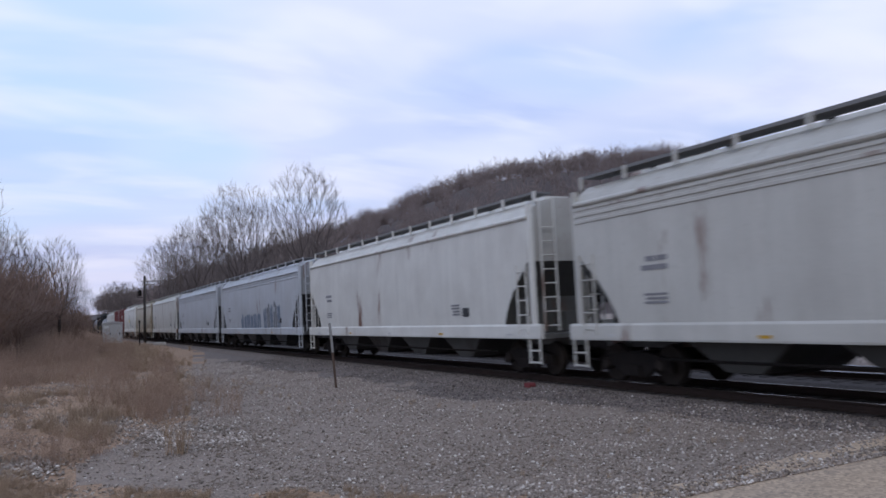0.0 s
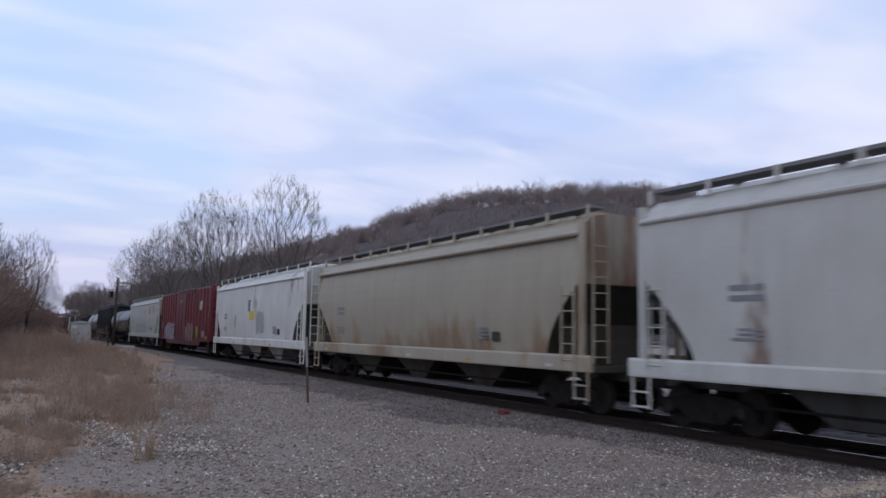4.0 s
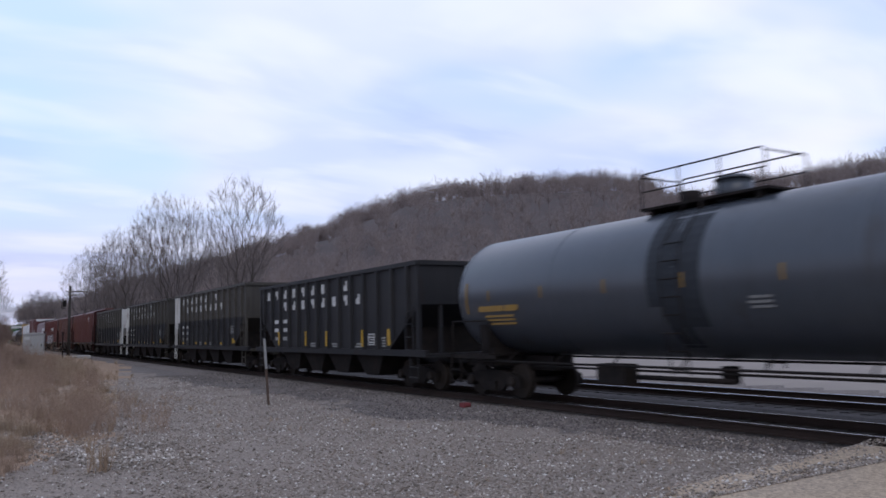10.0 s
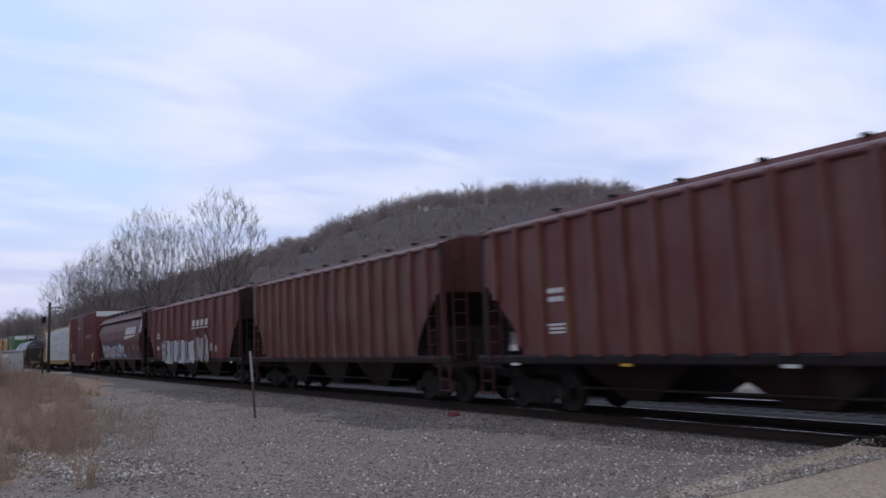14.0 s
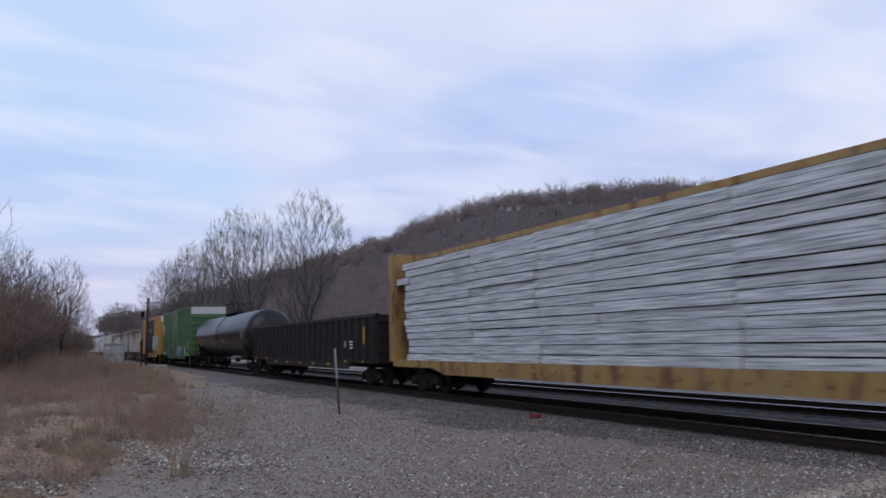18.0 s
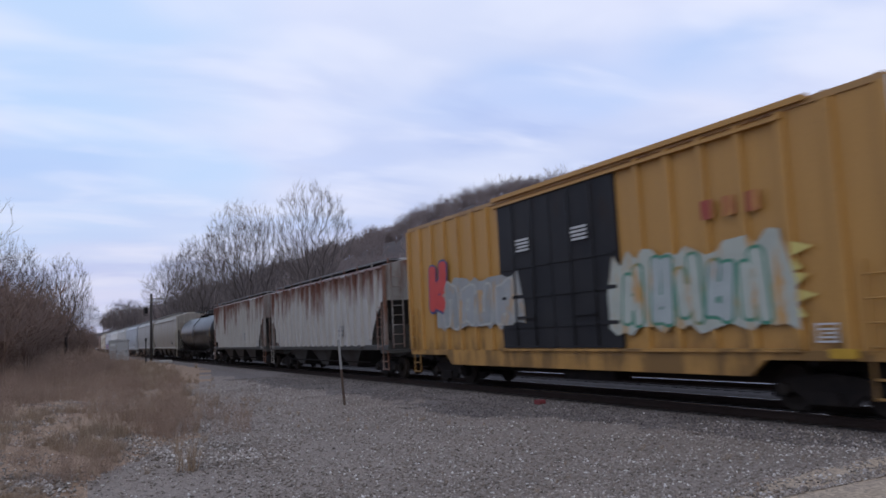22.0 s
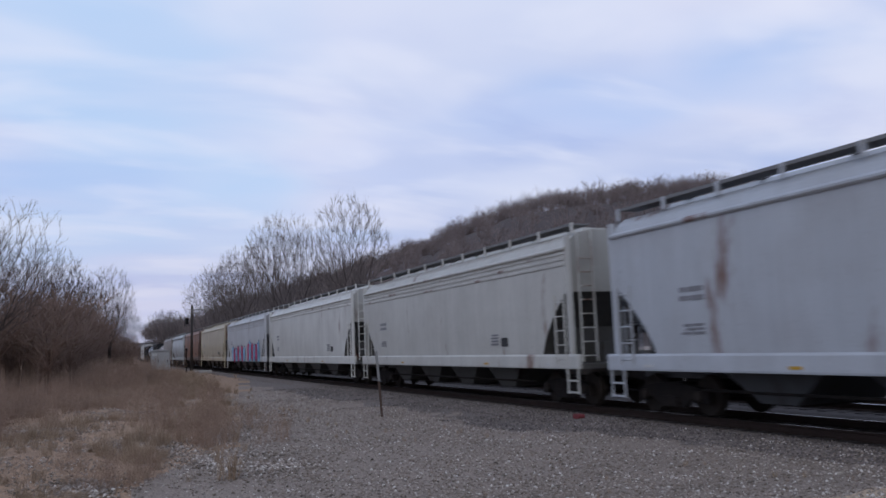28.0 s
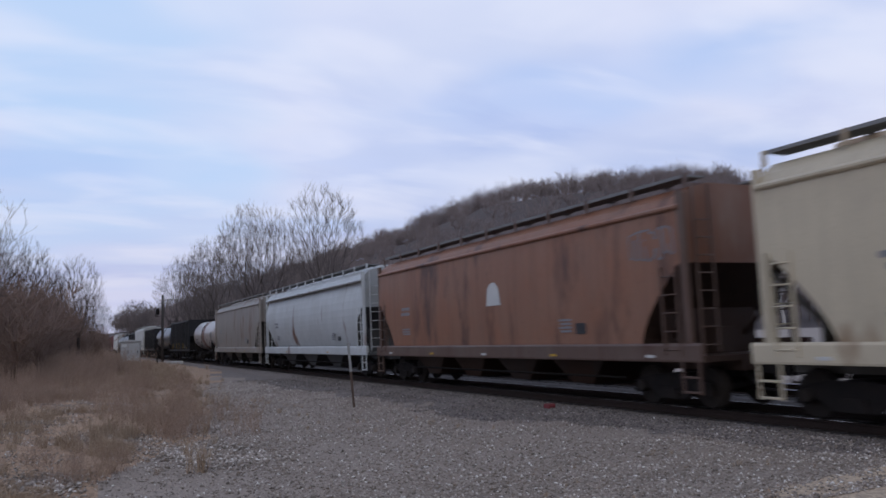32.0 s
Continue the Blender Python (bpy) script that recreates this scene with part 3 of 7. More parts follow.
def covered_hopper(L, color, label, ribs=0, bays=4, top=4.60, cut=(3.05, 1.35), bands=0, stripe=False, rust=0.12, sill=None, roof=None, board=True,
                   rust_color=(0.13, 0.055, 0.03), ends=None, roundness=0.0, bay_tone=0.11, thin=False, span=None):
    car = begin_car("covered_hopper_car", label)
    body_mat = paint(color, rust=rust, rust_color=rust_color, span=span)
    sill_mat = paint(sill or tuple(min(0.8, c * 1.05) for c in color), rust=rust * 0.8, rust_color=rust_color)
    # darker copies of the side paint for ends and recesses: grime and painted-in shade
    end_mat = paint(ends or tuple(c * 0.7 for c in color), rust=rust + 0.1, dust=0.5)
    shaded_grime = paint(tuple(0.010 + c * 0.13 for c in (ends or color)), rust=0.1, dust=0.1)
    h = L / 2 - 0.62
    zc, inset = cut
    lip = top - 0.40 if not ribs else top - 0.16
    zs = [1.34, 1.5, 1.75, 2.0, 2.25, 2.5, 2.75, zc, 3.4, 3.7, lip]
    zs = sorted(set(zs))
    ring = [(hopper_profile(z) - roundness * ((z - 2.9) / 1.6) ** 2, z) for z in zs]
    ring += [(1.53, lip + 0.06), (1.42, (lip + top) / 2 + 0.05), (1.14, top + 0.06), (0.62, top + 0.16)]

    def end_at(z):
        if z >= zc:
            return h - 0.42
        k = min(1.0, (zc - z) / (zc - 1.34))
        return h - 0.42 - inset * (1 - (1 - k) ** 1.5)

    s = Solid()
    n = len(ring)
    v = []
    for sx, sy in ((-1, -1), (-1, 1), (1, 1), (1, -1)):
        v += [(sx * x, sy * end_at(z), z) for x, z in ring]
    f, fs = [], []
    for i in range(n - 1):
        f += [(i, i + 1, n + i + 1, n + i), (2 * n + i, 2 * n + i + 1, 3 * n + i + 1, 3 * n + i)]
        fs += [(n + i, n + i + 1, 2 * n + i + 1, 2 * n + i), (3 * n + i, 3 * n + i + 1, i + 1, i)]
    f += [(n - 1, 2 * n - 1, 3 * n - 1, 4 * n - 1)]
    s.add(v, f, 0)
    s.add(v, fs, 1)
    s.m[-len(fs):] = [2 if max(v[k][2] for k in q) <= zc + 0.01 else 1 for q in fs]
    piece("body", s.mesh("body", body_mat, end_mat, shaded_grime), car)
    xs = lambda z: -(hopper_profile(z) - roundness * ((z - 2.9) / 1.6) ** 2)
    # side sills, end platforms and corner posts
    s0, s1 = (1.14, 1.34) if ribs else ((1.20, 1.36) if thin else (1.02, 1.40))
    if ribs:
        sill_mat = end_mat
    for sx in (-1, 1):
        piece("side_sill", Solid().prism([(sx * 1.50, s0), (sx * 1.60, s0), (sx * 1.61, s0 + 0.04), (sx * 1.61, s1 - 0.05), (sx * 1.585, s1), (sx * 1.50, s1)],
                                         "y", -h, h).mesh("side_sill", shaded_grime if ribs else sill_mat), car)
        piece("top_chord", Solid().prism([(sx * 1.47, lip - 0.02), (sx * 1.60, lip - 0.05), (sx * 1.64, lip - 0.01), (sx * 1.64, lip + 0.03), (sx * 1.56, lip + 0.085), (sx * 1.46, lip + 0.09)],
                                         "y", -h + 0.40, h - 0.40).mesh("top_chord", sill_mat if stripe else body_mat), car)
        for k in range(bands):
            z = lip - 0.16 - 0.15 * k
            x = abs(xs(z))
            piece("side_band", Solid().prism([(sx * (x - 0.02), z), (sx * (x + 0.028), z + 0.02), (sx * (x + 0.028), z + 0.08), (sx * (x - 0.02), z + 0.10)],
                                             "y", -h + 0.42, h - 0.42).mesh("side_band", body_mat), car)
    for sy in (-1, 1):
        e = sy * h
        s = Solid().box(-1.55, 1.55, min(e, e - sy * 0.9), max(e, e - sy * 0.9), 1.02, 1.14)
        s.box(-0.5, 0.5, min(e, e - sy * 2.4), max(e, e - sy * 2.4), 0.80, 1.06)
        piece("end_platform", s.mesh("end_platform", shaded_grime), car)
        for sx in (-1, 1):
            x = sx * 1.53
            post = Solid().prism([(x - 0.06, sy * (h - 0.30)), (x + 0.06, sy * (h - 0.30)), (x + 0.06, sy * (h - 0.44)), (x - 0.06, sy * (h - 0.44))], "z", 1.1, top - 0.06)
            piece("corner_post", post.mesh("corner_post", sill_mat), car)
            ang = Solid().tube((x - sx * 0.1, sy * (h - 0.4), 2.7), (sx * 0.9, sy * (h - 1.6), 1.15), 0.05, seg=6)
            piece("end_brace", ang.mesh("end_brace", shaded_grime), car)
            lm = once(("hopper_ladder", sill_mat.name, top), lambda: ladder_mesh(0.46, 1.15, 3.0, sill_mat))
            piece("ladder", lm, car, sx * 1.615, sy * (h - 0.78), 0)
            st = once(("stirrup", sill_mat.name), lambda: stirrup_mesh(sill_mat))
            piece("step", st, car, sx * 1.58, sy * (h - 0.34), 0)
        rung = Solid()
        for x in (-1.25, -0.8):
            rung.box(x - 0.02, x + 0.02, sy * (h - 0.30) - 0.02, sy * (h - 0.30) + 0.02, 1.2, top + 0.1)
        for k in range(8):
            rung.tube((-1.25, sy * (h - 0.30), 1.35 + 0.37 * k), (-0.8, sy * (h - 0.30), 1.35 + 0.37 * k), 0.016, seg=6)
        piece("end_ladder", rung.mesh("end_ladder", sill_mat), car)
    for sy in (-1, 1):
        y = sy * (h - 1.32)
        web = Solid().box(-1.35, 1.35, y - 0.03, y + 0.03, 1.06, 2.12).box(-0.22, 0.22, min(y, y + sy * 0.5), max(y, y + sy * 0.5), 1.06, 1.7)
        piece("end_bulkhead", web.mesh("end_bulkhead", shaded_grime), car)
    brake = Solid().tube((0.7, -h + 0.16, 2.3), (0.7, -h + 0.22, 2.3), 0.24, seg=14).box(0.5, 0.9, -h + 0.2, -h + 0.42, 1.9, 2.6)
    piece("brake_wheel", brake.mesh("brake_wheel", STEEL_DARK), car)
    # roof: hatches and running boards on posts
    roof_mat = paint(roof or color, rust=rust, rust_color=rust_color)
    s = Solid().prism([(-0.45, top + 0.2), (0.45, top + 0.2), (0.38, top + 0.33), (-0.38, top + 0.33)], "y", -h + 1.2, h - 1.2)
    piece("hatch_trough", s.mesh("hatch_trough", roof_mat), car)
    for k in range(8):
        y = -h + 1.9 + (2 * h - 3.8) * k / 7
        piece("hatch_latch", once("hatch_latch", lambda: Solid().box(-0.52, 0.52, -0.05, 0.05, 0.0, 0.06).mesh("hatch_latch", STEEL_DARK)), car, 0, y, top + 0.31)
    bz = top + (0.14 if ribs else 0.24)
    if board:
        for sx in (-1, 1):
            x = sx * 1.02
            piece("running_board", Solid().box(x - 0.28, x + 0.28, -h + 0.42, h - 0.42, bz + 0.02, bz + 0.06).mesh("running_board", GRATE), car,
                  label="grated roof walkway")
            kerb = Solid().box(sx * 1.30 - 0.012, sx * 1.30 + 0.012, -h + 0.42, h - 0.42, bz, bz + 0.07)
            piece("walkway_edge", kerb.mesh("walkway_edge", GRATE), car)
            k = int((2 * h - 0.8) / 1.55)
            post = once(("board_post", sill_mat.name, bz - top), lambda: Solid().box(-0.025, 0.025, -0.045, 0.045, 0.0, bz - top + 0.04).mesh("walkway_post", sill_mat))
            for i in range(k + 1):
                piece("walkway_post", post, car, sx * 1.32, -h + 0.4 + (2 * h - 0.8) * i / k, top + 0.03)
    # ribs
    if ribs:
        for sx in (-1, 1):
            for i in range(ribs):
                y = -h + 0.95 + (2 * h - 1.9) * i / (ribs - 1)
                z0 = 1.30
                while end_at(z0) < abs(y) + 0.05 and z0 < zc:
                    z0 += 0.08
                key = ("rib", body_mat.name, round(z0, 2), sx, top)
                rib = once(key, lambda: Solid().prism([(sx * 1.56, -0.075), (sx * 1.72, -0.06), (sx * 1.72, 0.06), (sx * 1.56, 0.075)], "z", z0, lip + 0.04).mesh("rib", body_mat))
                piece("rib", rib, car, 0, y, 0)
    # hopper bays between the trucks, their colour darkened for the shade under the car
    span = 2 * (h - 3.1)
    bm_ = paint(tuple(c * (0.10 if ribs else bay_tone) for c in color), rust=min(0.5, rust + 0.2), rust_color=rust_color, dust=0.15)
    for i in range(bays):
        y = -span / 2 + span * (i + 0.5) / bays
        w = span / bays / 2
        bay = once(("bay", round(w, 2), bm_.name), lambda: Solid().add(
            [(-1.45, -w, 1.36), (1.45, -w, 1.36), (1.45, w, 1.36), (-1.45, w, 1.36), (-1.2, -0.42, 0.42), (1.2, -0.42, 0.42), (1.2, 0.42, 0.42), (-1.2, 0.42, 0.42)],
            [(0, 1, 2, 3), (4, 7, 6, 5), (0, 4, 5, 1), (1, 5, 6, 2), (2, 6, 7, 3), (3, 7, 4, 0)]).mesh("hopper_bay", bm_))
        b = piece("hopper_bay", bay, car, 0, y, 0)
        piece("outlet_gate", once("gate", lambda: Solid().box(-0.85, 0.85, -0.4, 0.4, 0.36, 0.46).tube((-1.2, 0.1, 0.5), (1.2, 0.1, 0.5), 0.04).mesh("outlet_gate", STEEL_DARK)), b)
    piece("train_line", Solid().tube((-1.25, -h + 2.8, 0.62), (-1.25, h - 2.8, 0.62), 0.03).mesh("train_line", STEEL_DARK), car)
    add_trucks(car, h - 1.55)
    add_couplers(car, L)
    car["face"] = 0.0
    return car, h, xs


# ---- boxcar ----
def boxcar(L, color, label, top=4.75, white_end=False, door=(-1.6, 1.6), door_color=None, ribs=18, plug=True, rust=0.08, sill_drop=0.30, over=0.72, band=0.76):
    car = begin_car("boxcar", label)
    mat = paint(color, rust=rust + 0.28, rust_color=tuple(c * 0.4 + 0.006 for c in color), rust_scale=1.4, span=(2.9, 1.0), dust=0.05)
    dm = paint(door_color, rust=rust, dust=0.1) if door_color else mat
    h = L / 2 - over
    W = 1.52
    s = Solid().prism([(-W, 1.06), (W, 1.06), (W, top - 0.16), (W - 0.02, top - 0.10), (0, top + 0.02), (-W + 0.02, top - 0.10), (-W, top - 0.16)], "y", -h, h)
    piece("body", s.mesh("body", mat), car)
    s = Solid()
    for i in range(19):
        y = -h + 0.1 + (2 * h - 0.2) * i / 18
        s.prism([(-W - 0.02, top - 0.115), (0, top + 0.012), (W + 0.02, top - 0.115), (W + 0.02, top - 0.06), (0, top + 0.075), (-W - 0.02, top - 0.06)], "y", y - 0.04, y + 0.04)
    s.prism([(-W - 0.03, top - 0.2), (-W, top - 0.2), (-W, top - 0.075), (-W - 0.03, top - 0.085)], "y", -h, h)
    s.prism([(W + 0.03, top - 0.2), (W, top - 0.2), (W, top - 0.075), (W + 0.03, top - 0.085)], "y", -h, h)
    piece("roof", s.mesh("roof", paint(tuple(c * 0.8 + 0.02 for c in color), rust=0.2)), car)
    for sx in (-1, 1):
        pts = [(-h, 1.02), (h, 1.02), (h, 1.30), (-h, 1.30)]
        piece("side_sill", Solid().prism([(-h, 1.0), (-h * 0.70, 1.0), (-h * 0.66, 1.0 - sill_drop), (h * 0.66, 1.0 - sill_drop), (h * 0.70, 1.0), (h, 1.0), (h, 1.16), (-h, 1.16)],
                                         "x", sx * (W - 0.04), sx * (W + 0.05)).mesh("side_sill", mat), car)
        rib = once(("box_rib", mat.name, top, sx), lambda: Solid().prism([(sx * (W - 0.01), -0.09), (sx * (W + 0.09), -0.07), (sx * (W + 0.09), 0.07), (sx * (W - 0.01), 0.09)],
                                                                      "z", 1.17, top - 0.2).mesh("rib", mat))
        for i in range(ribs):
            y = -h + 0.06 + (2 * h - 0.12) * i / (ribs - 1)
            if not (door[0] - 0.12 < y < door[1] + 0.12):
                piece("rib", rib, car, 0, y, 0)
        # door: leaf, locking bars, rails
        y0, y1 = door
        leaves = [(y0, y1)] if plug == 1 else [(y0, (y0 + y1) / 2 - 0.02), ((y0 + y1) / 2 + 0.02, y1)]
        for a, b in leaves:
            d = piece("door", Solid().bevel_box(sx * (W - 0.02), sx * (W + 0.075), a, b, 1.22, top - 0.32, 0.03).mesh("door", dm), car)
            for z in (1.75, 2.55, 3.35):
                piece("door_rib", Solid().bevel_box(sx * (W + 0.07), sx * (W + 0.105), a + 0.06, b - 0.06, z, z + 0.09, 0.02).mesh("door_rib", dm), d)
            for k in (0.32, 0.68):
                y = a + (b - a) * k
                piece("locking_bar", Solid().tube((sx * (W + 0.12), y, 1.28), (sx * (W + 0.12), y, top - 0.4), 0.022).mesh("locking_bar", dm), d)
            piece("door_handle", Solid().box(sx * (W + 0.11), sx * (W + 0.15), (a + b) / 2 - 0.4, (a + b) / 2 + 0.4, 2.0, 2.06).mesh("door_handle", dm), d)
        piece("door_track_cover", Solid().bevel_box(min(sx * W, sx * (W + 0.11)), max(sx * W, sx * (W + 0.11)), y0 - (y1 - y0), y1 + 0.25, top - 0.14, top - 0.03, 0.02).mesh("door_track_cover", mat), car)
        for z in (1.14, top - 0.34):
            piece("door_rail", Solid().box(min(sx * W, sx * (W + 0.13)), max(sx * W, sx * (W + 0.13)), y0 - (y1 - y0) * 0.9, y1 + 0.2, z, z + 0.06).mesh("door_rail", mat), car)
        for sy in (-1, 1):
            lm = once(("box_ladder", mat.name), lambda: ladder_mesh(0.42, 1.1, 2.6, mat))
            piece("ladder", lm, car, sx * (W + 0.09), sy * (h - 0.42), 0)
            piece("step", once(("box_step", mat.name), lambda: stirrup_mesh(mat)), car, sx * (W + 0.02), sy * (h - 0.42), 0)
    for sy in (-1, 1):
        e = piece("end", Solid().box(-W + 0.03, W - 0.03, min(sy * h, sy * (h + 0.02)), max(sy * h, sy * (h + 0.02)), 1.1, top - 0.12).mesh("end", mat), car)
        n = 6 if white_end else 7
        pitch = (top - (0.85 if white_end else 0.3) - 1.12) / n
        for k in range(n):
            z = 1.12 + pitch * (k + 0.5)
            w = pitch / 2
            pr = [(sy * (h + 0.015), z - w * 0.92), (sy * (h + 0.03), z - w * 0.86), (sy * (h + 0.13), z + w * 0.42), (sy * (h + 0.13), z + w * 0.66), (sy * (h + 0.015), z + w * 0.84)]
            piece("corrugation", Solid().prism(pr, "x", -W + 0.12, W - 0.12).mesh("corrugation", mat), e)
        if white_end:
            piece("end_band", Solid().box(-W - 0.005, W + 0.005, min(sy * (h + 0.025), sy * (h + 0.035)), max(sy * (h + 0.025), sy * (h + 0.045)), top - band, top - 0.13)
                  .mesh("end_band", WHITE_MARK), e, label="white excess-height band")
        plat = Solid().box(-W + 0.1, W - 0.1, min(sy * h, sy * (h + 0.30)), max(sy * h, sy * (h + 0.30)), 1.0, 1.06).box(-0.4, 0.4, min(sy * (h - 2), sy * (h + 0.25)), max(sy * (h - 2), sy * (h + 0.25)), 0.75, 1.0)
        piece("end_sill", plat.mesh("end_sill", STEEL_DARK), car)
    under = Solid().box(-0.45, 0.45, -h + 1, h - 1, 0.50, 1.05).box(-1.2, -0.7, -1.6, 0.4, 0.42, 0.9)
    for k in range(9):
        y = -h * 0.8 + h * 1.6 * k / 8
        under.box(-W + 0.05, W - 0.05, y - 0.06, y + 0.06, 0.9, 1.06)
    piece("underframe", under.mesh("underframe", STEEL_DARK), car)
    add_trucks(car, h - 1.85)
    add_couplers(car, L)
    return car, h, (lambda z: -(W + 0.096))


# ---- tank car ----
def tank_car(L, color, label, radius=1.5, sag=0.0, band=None, ends_color=None, fittings=True, rust=0.04, centre=None, over=0.75):
    car = begin_car("tank_car", label)
    mat = paint(tuple(c * 0.8 for c in color), rust=rust, rough=0.3, amount=0.4, dust=0.3, spec=0.5 if max(color) > 0.04 else 0.25)
    h = L / 2 - over
    zc = centre or (1.05 + radius + 0.05)
    seg, prof = 40, []
    cap = 0.72
    for k in range(9):
        a = math.pi / 2 * k / 8
        prof.append((-h + cap - cap * math.cos(a), radius * math.sin(a)))
    prof = [(y, r) for y, r in prof]
    prof += [(-y, r) for y, r in reversed(prof)]
    s = Solid()
    v = []
    for y, r in prof:
        dip = sag * (1 - abs(y) / h) if sag else 0
        v += [(max(r, 0.001) * math.cos(2 * math.pi * i / seg), y, zc - dip + max(r, 0.001) * math.sin(2 * math.pi * i / seg)) for i in range(seg)]
    f = [(k * seg + i, k * seg + (i + 1) % seg, (k + 1) * seg + (i + 1) % seg, (k + 1) * seg + i) for k in range(len(prof) - 1) for i in range(seg)]
    s.add(v, f, 0, True)
    piece("tank", s.mesh("tank", mat), car)
    # welded seams
    for k in range(5):
        y = -h + cap + (2 * h - 2 * cap) * k / 4
        ring = Solid()
        pts = [(0, y, 0)]
        vv = []
        for yy, rr in ((y - 0.03, radius + 0.002), (y - 0.02, radius + 0.008), (y + 0.02, radius + 0.008), (y + 0.03, radius + 0.002)):
            vv += [(rr * math.cos(2 * math.pi * i / seg), yy, zc + rr * math.sin(2 * math.pi * i / seg)) for i in range(seg)]
        ring.add(vv, [(q * seg + i, q * seg + (i + 1) % seg, (q + 1) * seg + (i + 1) % seg, (q + 1) * seg + i) for q in range(3) for i in range(seg)], 0, True)
        piece("weld_band", ring.mesh("weld_band", mat), car)
    if band:
        bmat = paint(band, rust=rust)
        ring = Solid()
        vv = []
        for yy in (-0.75, 0.75):
            vv += [((radius + 0.012) * math.cos(2 * math.pi * i / seg), yy, zc + (radius + 0.012) * math.sin(2 * math.pi * i / seg)) for i in range(seg)]
        ring.add(vv, [(i, (i + 1) % seg, seg + (i + 1) % seg, seg + i) for i in range(seg)], 0, True)
        piece("centre_band", ring.mesh("centre_band", bmat), car)
    stain = once("spill", lambda: material("dried_spill", (0.032, 0.036, 0.042), 0.6, scale=5, spec=0.12))
    side = lambda z: -math.sqrt(max(0.02, radius ** 2 - (z - zc) ** 2))
    for a, b, z0 in ((-0.62, -0.12, zc - 0.9), (-0.16, 0.34, zc - 1.3), (0.30, 0.66, zc - 0.5)) if 0.05 < max(color) < 0.2 else ():
        decal(car, "spill_stain", lambda z: side(z) - 0.003 * (a > -0.2), a, b, z0, zc + radius * 0.985, stain, "dull dark spill stain below the manway")
    top = zc + radius
    # platform, housing and guard rails
    plat = Solid().box(-0.64, 0.64, -1.55, 1.55, top + 0.02, top + 0.07)
    for y in (-1.3, 0, 1.3):
        plat.box(-0.6, 0.6, y - 0.04, y + 0.04, top - 0.2, top + 0.02)
    piece("platform", plat.mesh("platform", STEEL_DARK), car, label="grated platform over the manway")
    house = Solid().tube((0, -0.35, top - 0.05), (0, -0.35, top + 0.42), 0.36, seg=18).tube((0, -0.35, top + 0.42), (0, -0.35, top + 0.5), 0.40, 0.3, seg=18)
    piece('valve_housing', Solid().tube((0, 0.7, top), (0, 0.7, top + 0.36), 0.2, seg=12).mesh('valve_housing', STEEL_DARK), car)
    piece("manway", house.mesh("manway", mat), car)
    if fittings:
        for sx in (-1, 1):
            x = sx * 0.62
            hoop = Solid().path([(x, -1.5, top + 0.06), (x, -1.5, top + 0.74), (x, -1.42, top + 0.80), (x, 1.42, top + 0.80), (x, 1.5, top + 0.74), (x, 1.5, top + 0.06)], 0.017)
            rail = piece("guard_rail", hoop.mesh("guard_rail", STEEL_DARK), car)
            piece("middle_bar", once("tank_bar", lambda: Solid().tube((0, -1.5, 0), (0, 1.5, 0), 0.014).mesh("middle_bar", STEEL_DARK)), rail, x, 0, top + 0.42)
            for y in (-0.5, 0.5):
                piece("rail_post", once("tank_post", lambda: Solid().tube((0, 0, 0.06), (0, 0, 0.80), 0.016).mesh("rail_post", STEEL_DARK)), rail, x, y, top)
        for y in (-1.5, 1.5):
            piece("end_bar", once("tank_end_bar", lambda: Solid().tube((-0.62, 0, 0), (0.62, 0, 0), 0.016).mesh("end_bar", STEEL_DARK)), car, 0, y, top + 0.74)
    for sx in (-1, 1):
        lad = Solid()
        for y in (-0.22, 0.22):
            lad.path([(sx * 1.42, y, 0.85), (sx * (radius + 0.12), y, zc), (sx * (radius + 0.02), y, zc + 0.6), (sx * 0.95, y, top - 0.2), (sx * 0.8, y, top + 0.05)], 0.014)
        for k in range(8):
            z = 0.95 + k * 0.34
            x = radius + 0.1 if z > 1.4 else 1.45
            x = math.sqrt(max(0.1, (radius + 0.1) ** 2 - max(0, z - zc) ** 2)) if z > zc else x
            lad.tube((sx * x, -0.22, z), (sx * x, 0.22, z), 0.015, seg=6)
        piece("ladder", lad.mesh("ladder", STEEL_DARK), car)
        for sy in (-1, 1):
            y = sy * (h - 1.25)
            walk_ = Solid().box(sx * 0.9 - 0.6, sx * 0.9 + 0.6, y - 0.7, y + 0.7, 1.10, 1.16)
            piece("end_walkway", walk_.mesh("end_walkway", STEEL_DARK), car)
            hand = Solid().path([(sx * 1.48, sy * (h - 0.2), 1.1), (sx * 1.48, sy * (h - 0.2), 2.0), (sx * 1.48, sy * (h - 1.9), 2.0)], 0.02)
            hand.path([(sx * 1.48, sy * (h - 1.9), 1.1), (sx * 1.48, sy * (h - 1.9), 2.0)], 0.02)
            hand.box(sx * 1.48 - 0.03, sx * 1.48 + 0.03, y - 0.9, y + 1.0, 1.03, 1.12)
            piece("handrail", hand.mesh("handrail", STEEL_DARK), car)
            piece("step", once("tank_step", lambda: stirrup_mesh(STEEL_DARK)), car, sx * 1.46, sy * (h - 0.3), 0)
    for sx in (-1, 1):
        pipe = Solid().tube((sx * 1.44, -h + 0.6, 0.98), (sx * 1.44, h - 0.6, 0.98), 0.026)
        for k in range(7):
            y = -h + 2.6 + (2 * h - 5.2) * k / 6
            pipe.path([(sx * 1.44, y, 0.98), (sx * 1.1, y, 1.25)], 0.018)
        piece('side_rail', pipe.mesh('side_rail', STEEL_DARK), car)
